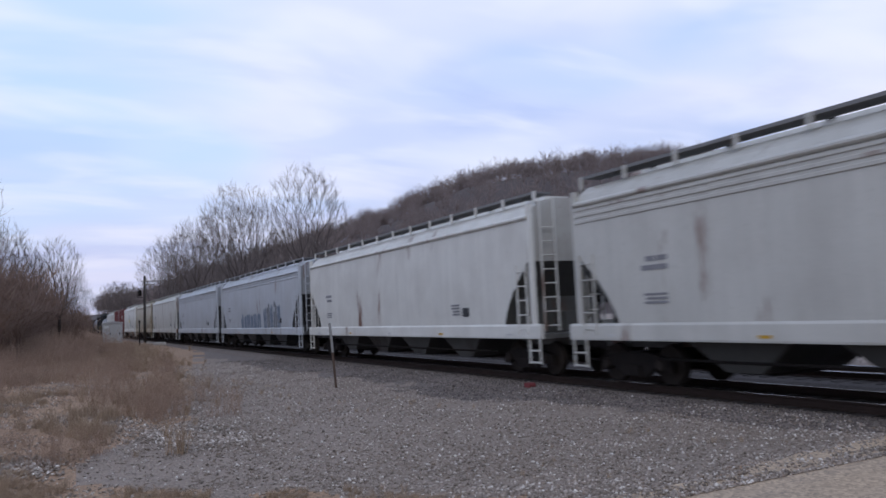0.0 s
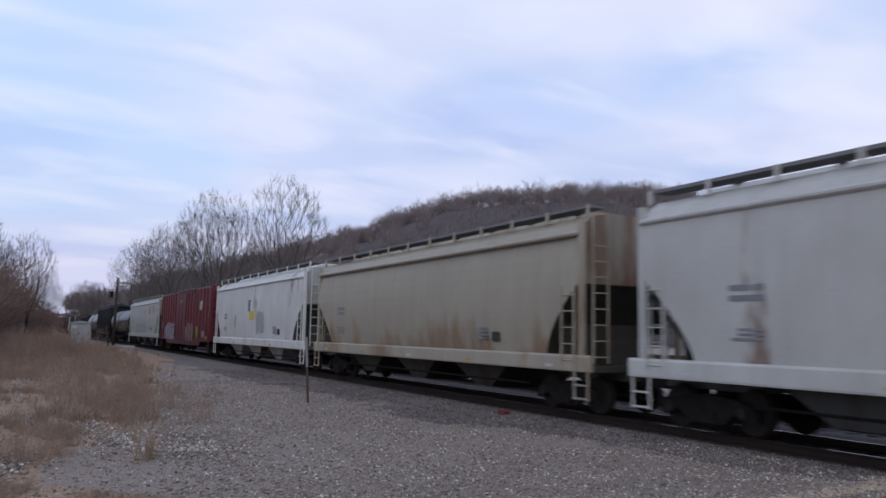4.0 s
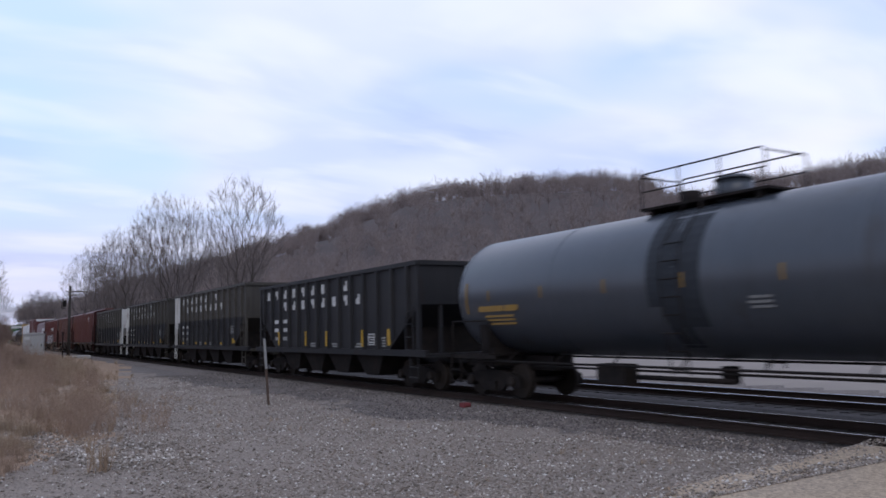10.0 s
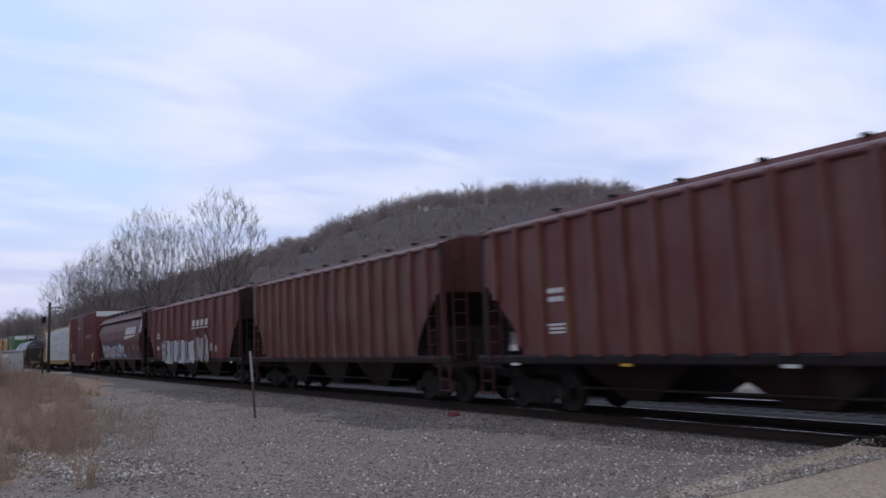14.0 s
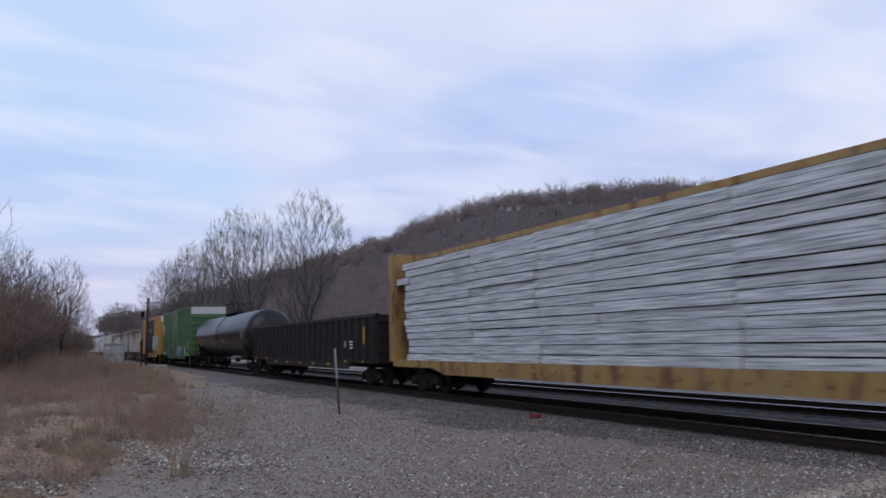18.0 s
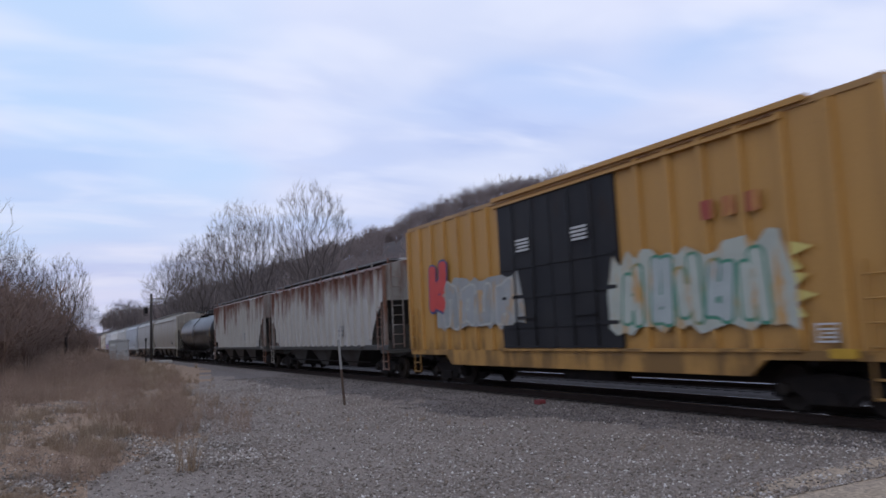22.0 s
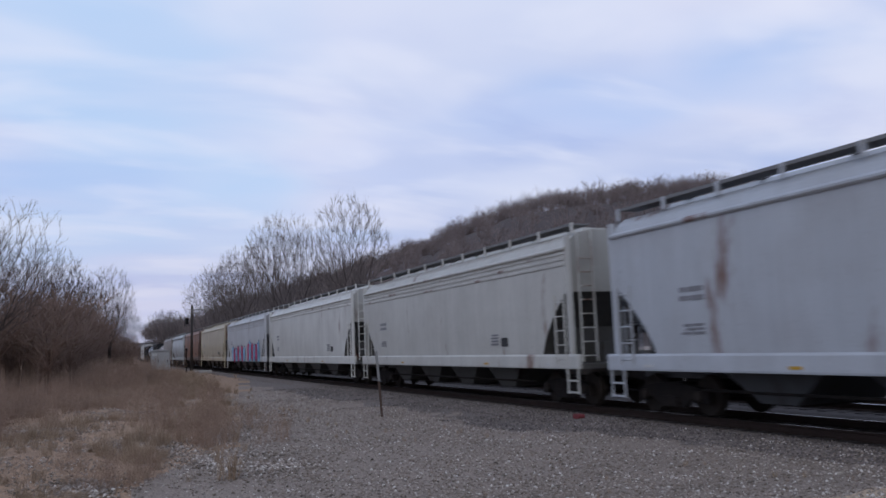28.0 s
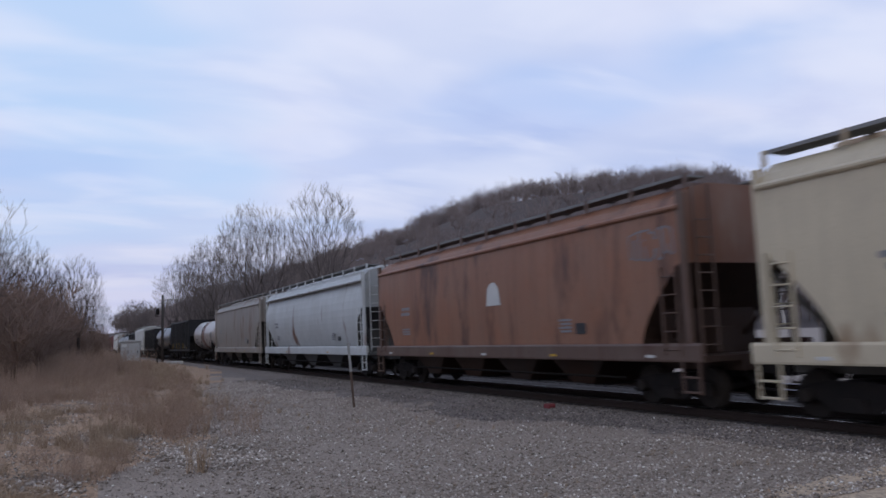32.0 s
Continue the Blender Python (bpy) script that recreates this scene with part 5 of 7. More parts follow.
def build_trees():
    rnd = random.Random(11)
    kinds = []
    for i, radius in enumerate((4.9, 5.8, 6.2, 5.4)):
        t, c = crown_tree(30 + i, 20.0, radius, 860, 0.26, (0.20, 0.13, 0.14, 0.12)[i], (0.26, 0.2, 0.2, 0.18)[i], stems=(1, 2, 2, 1)[i])
        kinds.append((t.mesh("trunk", BARK), c.mesh("crown", TWIG)))
    small = []
    for i, radius in enumerate((2.2, 3.3, 2.7)):
        t, c = crown_tree(60 + i, 9.0, radius, 560, 0.12, (0.16, 0.1, 0.12)[i], 0.22, twig=0.006, stems=(1, 2, 2)[i])
        small.append((t.mesh("trunk", SCRUB_BARK), c.mesh("crown", SCRUB_TWIG)))

    def plant(name, label, meshes, x, y, height, full, group):
        tree = tagged(new(name), label, "tree", group=group)
        k = height / full
        tree.matrix_basis = pose(x, y, ground_z(x, y), 0, 0, rnd.uniform(0, 360)) @ Matrix.Diagonal((k, k, k, 1))
        piece("trunk", meshes[0], tree)
        piece("crown", meshes[1], tree)

    row = [(26.8, 86.0, 20.1, 0), (25.5, 115, 22.8, 1), (27.0, 122, 21.5, 2), (25.6, 146, 22.4, 2), (25.6, 160, 21.5, 1), (25.6, 178, 22.6, 2), (25.2, 203, 22.2, 3),
           (30.0, 100, 16.0, 3), (29.0, 130, 18.5, 3), (29.5, 158, 19.0, 1), (28.5, 190, 19.5, 2), (33.0, 112, 16.5, 2), (31.0, 205, 20.0, 1),
           (17.5, 302, 12.5, 2), (20.0, 296, 15.5, 1), (22.8, 303, 17.2, 2), (25.5, 298, 16.0, 1), (28.5, 304, 13.5, 2), (24.0, 315, 15.0, 1)]
    for x, y, hgt, k in row:
        plant("bare_tree", "tall leafless grey tree behind the railway tracks", kinds[k], x, y, hgt, 20.0, "bare trees beyond the tracks")
    west = [(-4.3, 37, 8.7, 1), (-6.0, 42, 8.6, 2), (-3.5, 55, 9.0, 1), (-2.3, 60, 8.6, 2), (-4.6, 63, 8.8, 1), (-0.8, 74, 8.8, 1), (1.0, 80, 10.2, 0), (-2.2, 80, 9.0, 2), (0.5, 90, 9.0, 1), (2.6, 101, 8.2, 2),
            (3.4, 113, 7.5, 1), (3.2, 128, 6.8, 2), (4.2, 146, 6.0, 1), (-7.0, 52, 9.5, 1), (-4.6, 72, 9.8, 1), (-7.5, 46, 9.0, 2)]
    for x, y, hgt, k in west:
        plant("bare_tree", "scrubby leafless tree on the weedy bank", small[k], x, y, hgt, 9.0, "scrub trees on the bank")
    t, c = crown_tree(77, 16.0, 5.5, 260, 0.30, 0.12, 0.25, twig=0.05)
    syc = (t.mesh("trunk", PALE_BARK), c.mesh("crown", PALE_BARK))
    a = radians(49.9)
    plant("bare_tree", "pale-barked leafless sycamore at the foot of the hill", syc, 170 * math.sin(a), 170 * math.cos(a), 20.0, 16.0, "")


build_trees()


def scatter(name, label, variants, places, mats, category):
    """Many copies of small shapes in one mesh. places: x, y, z, turn, size, kind."""
    vs, fs, mi, base = [], [], [], 0
    for x, y, z, turn, size, kind in places:
        v, f, m = variants[kind]
        c, s = math.cos(turn) * size, math.sin(turn) * size
        w = np.empty_like(v)
        w[:, 0] = x + v[:, 0] * c - v[:, 1] * s
        w[:, 1] = y + v[:, 0] * s + v[:, 1] * c
        w[:, 2] = z + v[:, 2] * size
        vs.append(w)
        fs.append(f + base)
        base += len(v)
    v, f = np.concatenate(vs), np.concatenate(fs)
    me = bpy.data.meshes.new(name)
    me.vertices.add(len(v))
    me.vertices.foreach_set("co", v.ravel())
    me.loops.add(f.size)
    me.loops.foreach_set("vertex_index", f.ravel().astype(np.int32))
    me.polygons.add(len(f))
    me.polygons.foreach_set("loop_start", np.arange(0, f.size, 3, dtype=np.int32))
    me.materials.append(mats)
    me.update(calc_edges=True)
    return tagged(new(name, me), label, category, kind="stuff")


def island_material(name, colors, rough=0.95, bump=0.0):
    m = bpy.data.materials.new(name)
    m.use_nodes = True
    nt = m.node_tree
    b = nt.nodes["Principled BSDF"]
    g = nt.nodes.new("ShaderNodeNewGeometry")
    r = nt.nodes.new("ShaderNodeValToRGB")
    els = r.color_ramp.elements
    while len(els) < len(colors):
        els.new(0.5)
    for i, (e, c) in enumerate(zip(els, colors)):
        e.position, e.color = i / (len(colors) - 1), (*c, 1)
    nt.links.new(g.outputs["Random Per Island"], r.inputs[0])
    tc = nt.nodes.new("ShaderNodeTexCoord")
    n = nt.nodes.new("ShaderNodeTexNoise")
    n.inputs["Scale"].default_value = 0.6
    nt.links.new(tc.outputs["Object"], n.inputs["Vector"])
    mx = nt.nodes.new("ShaderNodeMix")
    mx.data_type, mx.blend_type = "RGBA", "MULTIPLY"
    mx.inputs["Factor"].default_value = 0.5
    nt.links.new(r.outputs[0], mx.inputs["A"])
    nt.links.new(n.outputs[0], mx.inputs["B"])
    nt.links.new(mx.outputs["Result"], b.inputs["Base Color"])
    b.inputs["Roughness"].default_value = rough
    b.inputs["Specular IOR Level"].default_value = 0.2
    return m


def tri_arrays(wood):
    f = []
    for p in wood.f:
        f.append(p[:3])
        if len(p) == 4:
            f.append((p[0], p[2], p[3]))
    return np.array([tuple(q) for q in wood.v], dtype=np.float64), np.array(f, dtype=np.int64), None


def build_woods():
    rnd = random.Random(21)
    kinds = []
    for i in range(5):
        r2 = random.Random(200 + i)
        w = Wood()
        w.limb(Vector((0, 0, -0.1)), Vector((r2.uniform(-0.03, 0.03), r2.uniform(-0.03, 0.03), 0.45)), 0.010, 0.006, 3)
        for k in range(22):
            a, e = r2.uniform(0, 6.283), math.asin(r2.uniform(-0.25, 1.0))
            rr = 0.40 * r2.uniform(0.75, 1.08)
            base = Vector((0, 0, r2.uniform(0.25, 0.5)))
            tip = Vector((math.cos(a) * math.cos(e) * rr, math.sin(a) * math.cos(e) * rr, 0.60 + math.sin(e) * rr))
            w.limb(base, tip, 0.007, 0, 3)
            for q in range(4):
                m = base.lerp(tip, r2.uniform(0.55, 0.98))
                w.limb(m, m + (tip - base).normalized() * 0.10 + Vector((r2.uniform(-0.13, 0.13), r2.uniform(-0.13, 0.13), r2.uniform(-0.03, 0.12))), 0.0055, 0, 3)
        kinds.append(tri_arrays(w))
    places = []
    while len(places) < 4700:
        deg = rnd.uniform(2, 72)
        r = rnd.uniform(175, 690) if rnd.random() < 0.55 else rnd.uniform(560, 680)
        x, y = r * math.sin(radians(deg)), r * math.cos(radians(deg))
        if x < 34:
            continue
        z = ground_z(x, y)
        places.append((x, y, z, rnd.uniform(0, 6.28), rnd.uniform(9, 15) if rnd.random() < 0.8 else rnd.uniform(14, 19), rnd.randrange(5)))
    for k in range(900):
        deg, r = rnd.uniform(4, 72), rnd.uniform(585, 655)
        x, y = r * math.sin(radians(deg)), r * math.cos(radians(deg))
        places.append((x, y, ground_z(x, y) - 1.0, rnd.uniform(0, 6.28), rnd.uniform(4, 8), rnd.randrange(5)))
    for k in range(420):
        y = rnd.uniform(110, 440)
        x = rnd.uniform(27, 50)
        places.append((x, y, ground_z(x, y), rnd.uniform(0, 6.28), rnd.uniform(3, 7.5), rnd.randrange(5)))
    WOODS = island_material("winter_woods", [(0.225, 0.178, 0.164), (0.265, 0.212, 0.196), (0.245, 0.195, 0.18), (0.29, 0.236, 0.218)])
    scatter("hillside_woods", "dense leafless brown woods covering the hills", kinds, places, WOODS, "woods")
    places = []
    for k in range(820):
        y = 42 + 125 * rnd.random()
        x = 0.022 * y - 2.0 - abs(rnd.gauss(0, 1)) * 4.5
        places.append((x, y, ground_z(x, y), rnd.uniform(0, 6.28), rnd.uniform(2.2, 6.0), rnd.randrange(5)))
    for k in range(170):
        y = rnd.uniform(92, 170)
        x = y * rnd.uniform(0.016, 0.040)
        places.append((x, y, ground_z(x, y), rnd.uniform(0, 6.28), rnd.uniform(2.2, 4.2), rnd.randrange(5)))
    scatter("thicket", "dense leafless brown saplings behind the bank", kinds, places,
            island_material("thicket_stems", [(0.175, 0.113, 0.085), (0.24, 0.16, 0.122), (0.205, 0.135, 0.104), (0.28, 0.20, 0.157)]), "thicket")
    # brush along the weedy bank
    bushes = []
    for i in range(5):
        r2 = random.Random(300 + i)
        w = Wood()
        for k in range(26):
            a, l = r2.uniform(0, 6.283), r2.uniform(0.05, 0.42)
            b0 = Vector((r2.uniform(-0.2, 0.2), r2.uniform(-0.2, 0.2), -0.05))
            tip = b0 + Vector((math.cos(a) * l, math.sin(a) * l, r2.uniform(0.55, 1.0)))
            w.limb(b0, tip, 0.004, 0, 3)
            for q in range(5):
                m = b0.lerp(tip, r2.uniform(0.35, 0.95))
                w.limb(m, m + Vector((r2.uniform(-0.16, 0.16), r2.uniform(-0.16, 0.16), r2.uniform(0.03, 0.2))), 0.0025, 0, 3)
        bushes.append(tri_arrays(w))
    places = []
    for k in range(900):
        y = 14 + 120 * rnd.random() ** 1.5
        e = min(weed_edge(y) - 1.2 - 2.5 * smooth(40, 14, y), 0.028 * y)
        x = e - abs(rnd.gauss(0, 1)) * (2.5 + 0.03 * y) - 0.8
        deep = smooth(0.5, -4.5, x - e)
        lump = 0.55 + 0.9 * max(0.0, 0.5 + noise.noise((x * 0.25, y * 0.13, 8.0)))
        places.append((x, y, ground_z(x, y), rnd.uniform(0, 6.28), (rnd.uniform(0.3, 0.8) + deep * rnd.uniform(0.1, 2.2) * smooth(24, 52, y)) * lump, rnd.randrange(5)))
    for k in range(150):
        y = rnd.uniform(15, 46)
        e = weed_edge(y)
        x = e - abs(rnd.gauss(0, 1.0)) * 1.5 + 0.1
        if noise.noise((x * 0.35, y * 0.2, 15.0)) > 0.0:
            places.append((x, y, ground_z(x, y), rnd.uniform(0, 6.28), rnd.uniform(0.5, 1.15), rnd.randrange(5)))
    for cx, cy, wide, count, tall in ((-0.4, 31.0, 1.3, 46, 0.9), (1.8, 36.0, 1.8, 40, 1.0), (2.5, 18.9, 0.8, 20, 1.0), (1.7, 20.2, 1.1, 14, 0.95), (3.3, 22.5, 1.0, 10, 0.9), (0.35, 13.7, 0.55, 15, 0.62), (-0.5, 15.0, 0.8, 10, 0.6),
                                        (-2.6, 27.0, 1.2, 50, 1.2), (1.5, 52.0, 2.2, 120, 1.9), (0.0, 44.0, 1.8, 80, 1.6), (-3.2, 20.0, 1.0, 50, 1.3)):
        for k in range(count):
            x, y = cx + rnd.gauss(0, wide * 0.6), cy + rnd.gauss(0, wide)
            places.append((x, y, ground_z(x, y), rnd.uniform(0, 6.28), tall * rnd.uniform(0.5, 1.15), rnd.randrange(5)))
    BRUSH = island_material("dry_brush_stems", [(0.23, 0.148, 0.106), (0.36, 0.238, 0.172), (0.295, 0.193, 0.138), (0.48, 0.355, 0.258)])
    scatter("brush_thicket", "tangled brown leafless brush on the bank", bushes, places, BRUSH, "brush")
    # dry grass
    tufts = []
    for i in range(6):
        r2 = random.Random(400 + i)
        w = Wood()
        for k in range(26):
            a, l = r2.uniform(0, 6.283), r2.uniform(0.05, 0.6)
            b0 = Vector((r2.uniform(-0.18, 0.18), r2.uniform(-0.18, 0.18), -0.05))
            mid = b0 + Vector((math.cos(a) * l * 0.4, math.sin(a) * l * 0.4, r2.uniform(0.35, 0.6)))
            tip = mid + Vector((math.cos(a) * l * 0.7, math.sin(a) * l * 0.7, r2.uniform(-0.05, 0.4)))
            w.limb(b0, mid, 0.009, 0.006, 3)
            w.limb(mid, tip, 0.006, 0, 3)
        tufts.append(tri_arrays(w))
    places = []
    while len(places) < 3800:
        y = 7 + 75 * rnd.random() ** 1.8
        e = weed_edge(y) + 0.2 + 0.9 * noise.noise((0.0, y * 0.25, 3.0))
        x = e - abs(rnd.gauss(0, 1)) * 3.4 + rnd.gauss(0, 0.4 if rnd.random() < 0.75 else 1.1)
        if noise.noise((x * 0.7, y * 0.5, 7.0)) < 0.16 + 0.12 * smooth(20, 12, y) and rnd.random() < 0.93 and y < 42:
            continue
        places.append((x, y, ground_z(x, y), rnd.uniform(0, 6.28), rnd.uniform(0.15, 0.6) * (0.6 + 0.8 * rnd.random() ** 3), rnd.randrange(6)))
    for k in range(160):
        x, y = rnd.uniform(2, 9), rnd.uniform(7, 30)
        if noise.noise((x * 0.3, y * 0.2, 1.0)) > 0.1:
            places.append((x, y, ground_z(x, y), rnd.uniform(0, 6.28), rnd.uniform(0.08, 0.2), rnd.randrange(6)))
    while len(places) < 7400:
        x, y = rnd.uniform(-3.0, 6.0), rnd.uniform(6.3, 14.0)
        if y < dirt_edge(x) + 0.8 * noise.noise((x * 0.8, y * 0.8, 31.0)) and noise.noise((x * 1.1, y * 1.1, 5.0)) > -0.1:
            places.append((x, y, ground_z(x, y), rnd.uniform(0, 6.28), rnd.uniform(0.05, 0.18), rnd.randrange(6)))
    GRASS = island_material("dry_grass", [(0.30, 0.205, 0.14), (0.46, 0.335, 0.23), (0.37, 0.265, 0.18), (0.62, 0.485, 0.35)])
    scatter("dry_grass", "tan dead winter grass along the bank", tufts, places, GRASS, "grass")
    # loose stones
    stones = []
    for i in range(8):
        r2 = random.Random(500 + i)
        v = np.array([(1, 0, 0), (-1, 0, 0), (0, 1, 0), (0, -1, 0), (0, 0, 0.8), (0, 0, -0.6)], dtype=np.float64)
        v = v * np.array([[r2.uniform(0.6, 1.1)] * 3 for _ in range(6)]) + np.array([[r2.uniform(-0.25, 0.25) for _ in range(3)] for _ in range(6)])
        f = np.array([(0, 2, 4), (2, 1, 4), (1, 3, 4), (3, 0, 4), (2, 0, 5), (1, 2, 5), (3, 1, 5), (0, 3, 5)])
        stones.append((v, f, None))
    places = []
    dark = []
    while len(places) + len(dark) < 84000:
        y = 5.6 + 36 * rnd.random() ** 1.9
        x = rnd.uniform(-4.5, 11.2)
        e = weed_edge(y)
        if x < e and (noise.noise((x * 0.5, y * 0.4, 7.0)) > 0.1 or rnd.random() < 0.25):
            continue
        if noise.noise((x * 0.35, y * 0.35, 12.0)) > 0.25 and rnd.random() < 0.6:
            continue
        size = rnd.choice((0.010, 0.013, 0.016, 0.021, 0.029)) * rnd.uniform(0.8, 1.3)
        if y < dirt_edge(x) + 0.6 * noise.noise((x * 0.9, y * 0.9, 21.0)) and rnd.random() < 0.5:
            continue
        z = ground_z(x, y)
        if x > TRACK_X - 2.9:
            z = max(z, shoulder_top(x))
        (dark if x > shoulder_edge(x, y) and rnd.random() < 0.9 else places).append((x, y, max(z, -0.025 if y < 6.0 else -9) + size * 0.25, rnd.uniform(0, 6.28), size, rnd.randrange(8)))
    for cx, cy, wide, count in ((0.9, 18.2, 0.8, 900), (2.2, 15.6, 0.7, 1100), (-0.2, 13.2, 0.5, 600), (0.8, 27.0, 1.2, 700), (2.8, 14.4, 0.8, 900), (-1.0, 22.0, 1.0, 600)):
        for k in range(count):
            x, y = cx + rnd.gauss(0, wide * 0.6), cy + rnd.gauss(0, wide)
            places.append((x, y, ground_z(x, y) + 0.02, rnd.uniform(0, 6.28), rnd.choice((0.02, 0.028, 0.036, 0.045)), rnd.randrange(8)))
    for k in range(3600):
        x = rnd.uniform(3.0, 12.6)
        y = road_edge(x) + rnd.gauss(0.12, 0.22)
        places.append((x, y, max(ground_z(x, y), -0.03 - 0.5 * max(0.0, y - road_edge(x))) + 0.004, rnd.uniform(0, 6.28), rnd.uniform(0.008, 0.026), rnd.randrange(8)))
    bedstones = dark
    for k in range(9000):
        x, y = TRACK_X + rnd.uniform(-2.9, -1.2), 6.4 + 34 * rnd.random() ** 1.5
        bedstones.append((x, y, shoulder_top(x) + 0.004, rnd.uniform(0, 6.28), rnd.uniform(0.014, 0.032), rnd.randrange(8)))
    scatter("ballast_stones", "grey crushed stone of the track shoulder", stones, bedstones,
            island_material("shoulder_stone", [(0.08, 0.066, 0.058), (0.19, 0.16, 0.142), (0.125, 0.104, 0.092), (0.36, 0.32, 0.295)]), "gravel")
    STONE = island_material("crushed_limestone", [(0.14, 0.113, 0.092), (0.36, 0.302, 0.252), (0.24, 0.196, 0.162), (0.52, 0.455, 0.395), (0.30, 0.23, 0.18), (0.85, 0.79, 0.72)])
    scatter("gravel", "loose grey crushed stone over the lot and the track shoulder", stones, places, STONE, "gravel")


build_woods()


# ---- lineside things ----
def build_lineside():
    x, y = 8.9, 84.0
    g = ground_z(x, y)
    mast = tagged(new("signal_mast"), "dark wooden pole with crossarm and signal box beside the track", "signal mast")
    mast.location = (x, y, g)
    wood = material("creosoted_pole", (0.05, 0.042, 0.037), 0.9, scale=3, bump=0.4)
    piece("pole", Solid().tube((0, 0, -0.3), (0.05, 0, 7.0), 0.15, 0.11, seg=12).mesh("pole", wood), mast)
    armwood = material("weathered_arm", (0.20, 0.18, 0.165), 0.9, scale=3, bump=0.3)
    for z, w in ((6.4, 1.5), (6.05, 0.9)):
        arm = piece("crossarm", Solid().box(-0.3, w, -0.14, -0.05, z, z + 0.11).mesh("crossarm", armwood), mast)
        for k in range(4):
            piece("insulator", Solid().tube((0.2 + k * (w - 0.25) / 3, -0.1, z + 0.1), (0.2 + k * (w - 0.25) / 3, -0.1, z + 0.26), 0.05, 0.03, seg=8)
                  .mesh("insulator", material("pale_glass_insulator", (0.5, 0.52, 0.5), 0.3)), arm)
    box = piece("signal_head", Solid().bevel_box(-0.60, -0.28, -0.2, 0.12, 4.95, 5.6, 0.05).mesh("signal_head", STEEL_DARK), mast)
    piece("hood", Solid().tube((-0.44, -0.2, 5.42), (-0.44, -0.5, 5.39), 0.12, seg=12).mesh("hood", STEEL_DARK), box)
    piece("hood", Solid().tube((-0.44, -0.2, 5.12), (-0.44, -0.5, 5.09), 0.12, seg=12).mesh("hood", STEEL_DARK), box)
    piece("bracket", Solid().path([(0, 0, 4.8), (-0.68, 0, 4.8), (-0.68, 0, 5.75), (0, 0, 5.75)], 0.025).mesh("bracket", STEEL_DARK), mast)
    slab = tagged(new("concrete_slab", Solid().bevel_box(-1.4, 1.7, -0.5, 0.5, -0.2, 0.12, 0.04).mesh("concrete_slab", material("pale_concrete", (0.42, 0.4, 0.37), 0.85, scale=2))),
                  "low pale concrete slab at the foot of the pole", "slab")
    slab.location = (x + 0.1, y - 1.4, ground_z(x, y - 1.4) + 0.06)
    stub = tagged(new("steel_post", Solid().tube((0, 0, -0.2), (0, 0, 2.4), 0.05, seg=8).box(-0.09, 0.09, -0.02, 0.02, 2.1, 2.4).mesh("steel_post", STEEL_DARK)), "thin dark steel post beside the signal pole", "post")
    stub.location = (7.9, 79.0, ground_z(7.9, 79.0))
    # equipment cabinet
    cab = tagged(new("equipment_cabinet"), "pale grey metal railway equipment cabinet on the bank", "cabinet")
    cab.location = (5.6, 80.0, ground_z(5.6, 80.0) + 0.05)
    cab.rotation_euler = (0, 0, radians(-8))
    cm = material("pale_grey_cabinet_paint", (0.36, 0.36, 0.35), 0.5, second=(0.27, 0.265, 0.255), scale=1.2, stretch=STREAK)
    piece("housing", Solid().bevel_box(-0.85, 0.85, -0.7, 0.7, 0.0, 2.05, 0.04).mesh("housing", cm), cab)
    piece("cap", Solid().prism([(-0.92, 2.05), (0.92, 2.05), (0.92, 2.12), (0, 2.26), (-0.92, 2.12)], "y", -0.78, 0.78).mesh("cap", cm), cab)
    for a in (-0.8, 0.02):
        d = piece("door", Solid().bevel_box(a, a + 0.77, -0.735, -0.70, 0.1, 1.95, 0.03).mesh("door", cm), cab)
        piece("handle", Solid().box(a + 0.62, a + 0.68, -0.78, -0.735, 0.95, 1.2).mesh("handle", STEEL_DARK), d)
    piece("notice", Solid().box(-0.72, -0.3, -0.745, -0.736, 1.6, 1.85).mesh("notice", WHITE_MARK), cab, label="small white notice")
    piece("footing", Solid().box(-0.95, 0.95, -0.8, 0.8, -0.4, 0.0).mesh("footing", material("cabinet_footing", (0.3, 0.29, 0.27), 0.9)), cab)
    # marker post
    px_, py_ = 7.7, 22.0
    post = tagged(new("marker_post"), "thin rusty steel post with a white reflective upper half", "post")
    post.matrix_basis = pose(px_, py_, ground_z(px_, py_) - 0.05, 0, -4.0, 0)
    rusty = material("rusty_post", (0.09, 0.06, 0.045), 0.85, scale=6, bump=0.3)
    piece("shaft", Solid().prism([(-0.035, -0.02), (0.035, -0.02), (0.035, 0.0), (0.008, 0.0), (0.008, 0.03), (-0.008, 0.03), (-0.008, 0.0), (-0.035, 0.0)], "z", -0.2, 1.95).mesh("shaft", rusty), post)
    piece("reflective_strip", Solid().box(-0.036, 0.036, -0.032, -0.022, 1.1, 1.98).mesh("reflective_strip", material("white_post_paint", (0.27, 0.27, 0.26), 0.5, scale=6)), post, label="white reflective strip")
    red = tagged(new("red_marker"), "small red marker block beside the rail", "marker")
    red.location = (10.93, 16.48, -0.17)
    piece("block", Solid().bevel_box(-0.09, 0.09, -0.13, 0.13, 0.0, 0.11, 0.03).mesh("block", RED_MARK), red)
    piece("stake", Solid().tube((0, 0, -0.2), (0, 0, 0.02), 0.02).mesh("stake", STEEL_DARK), red)


build_lineside()


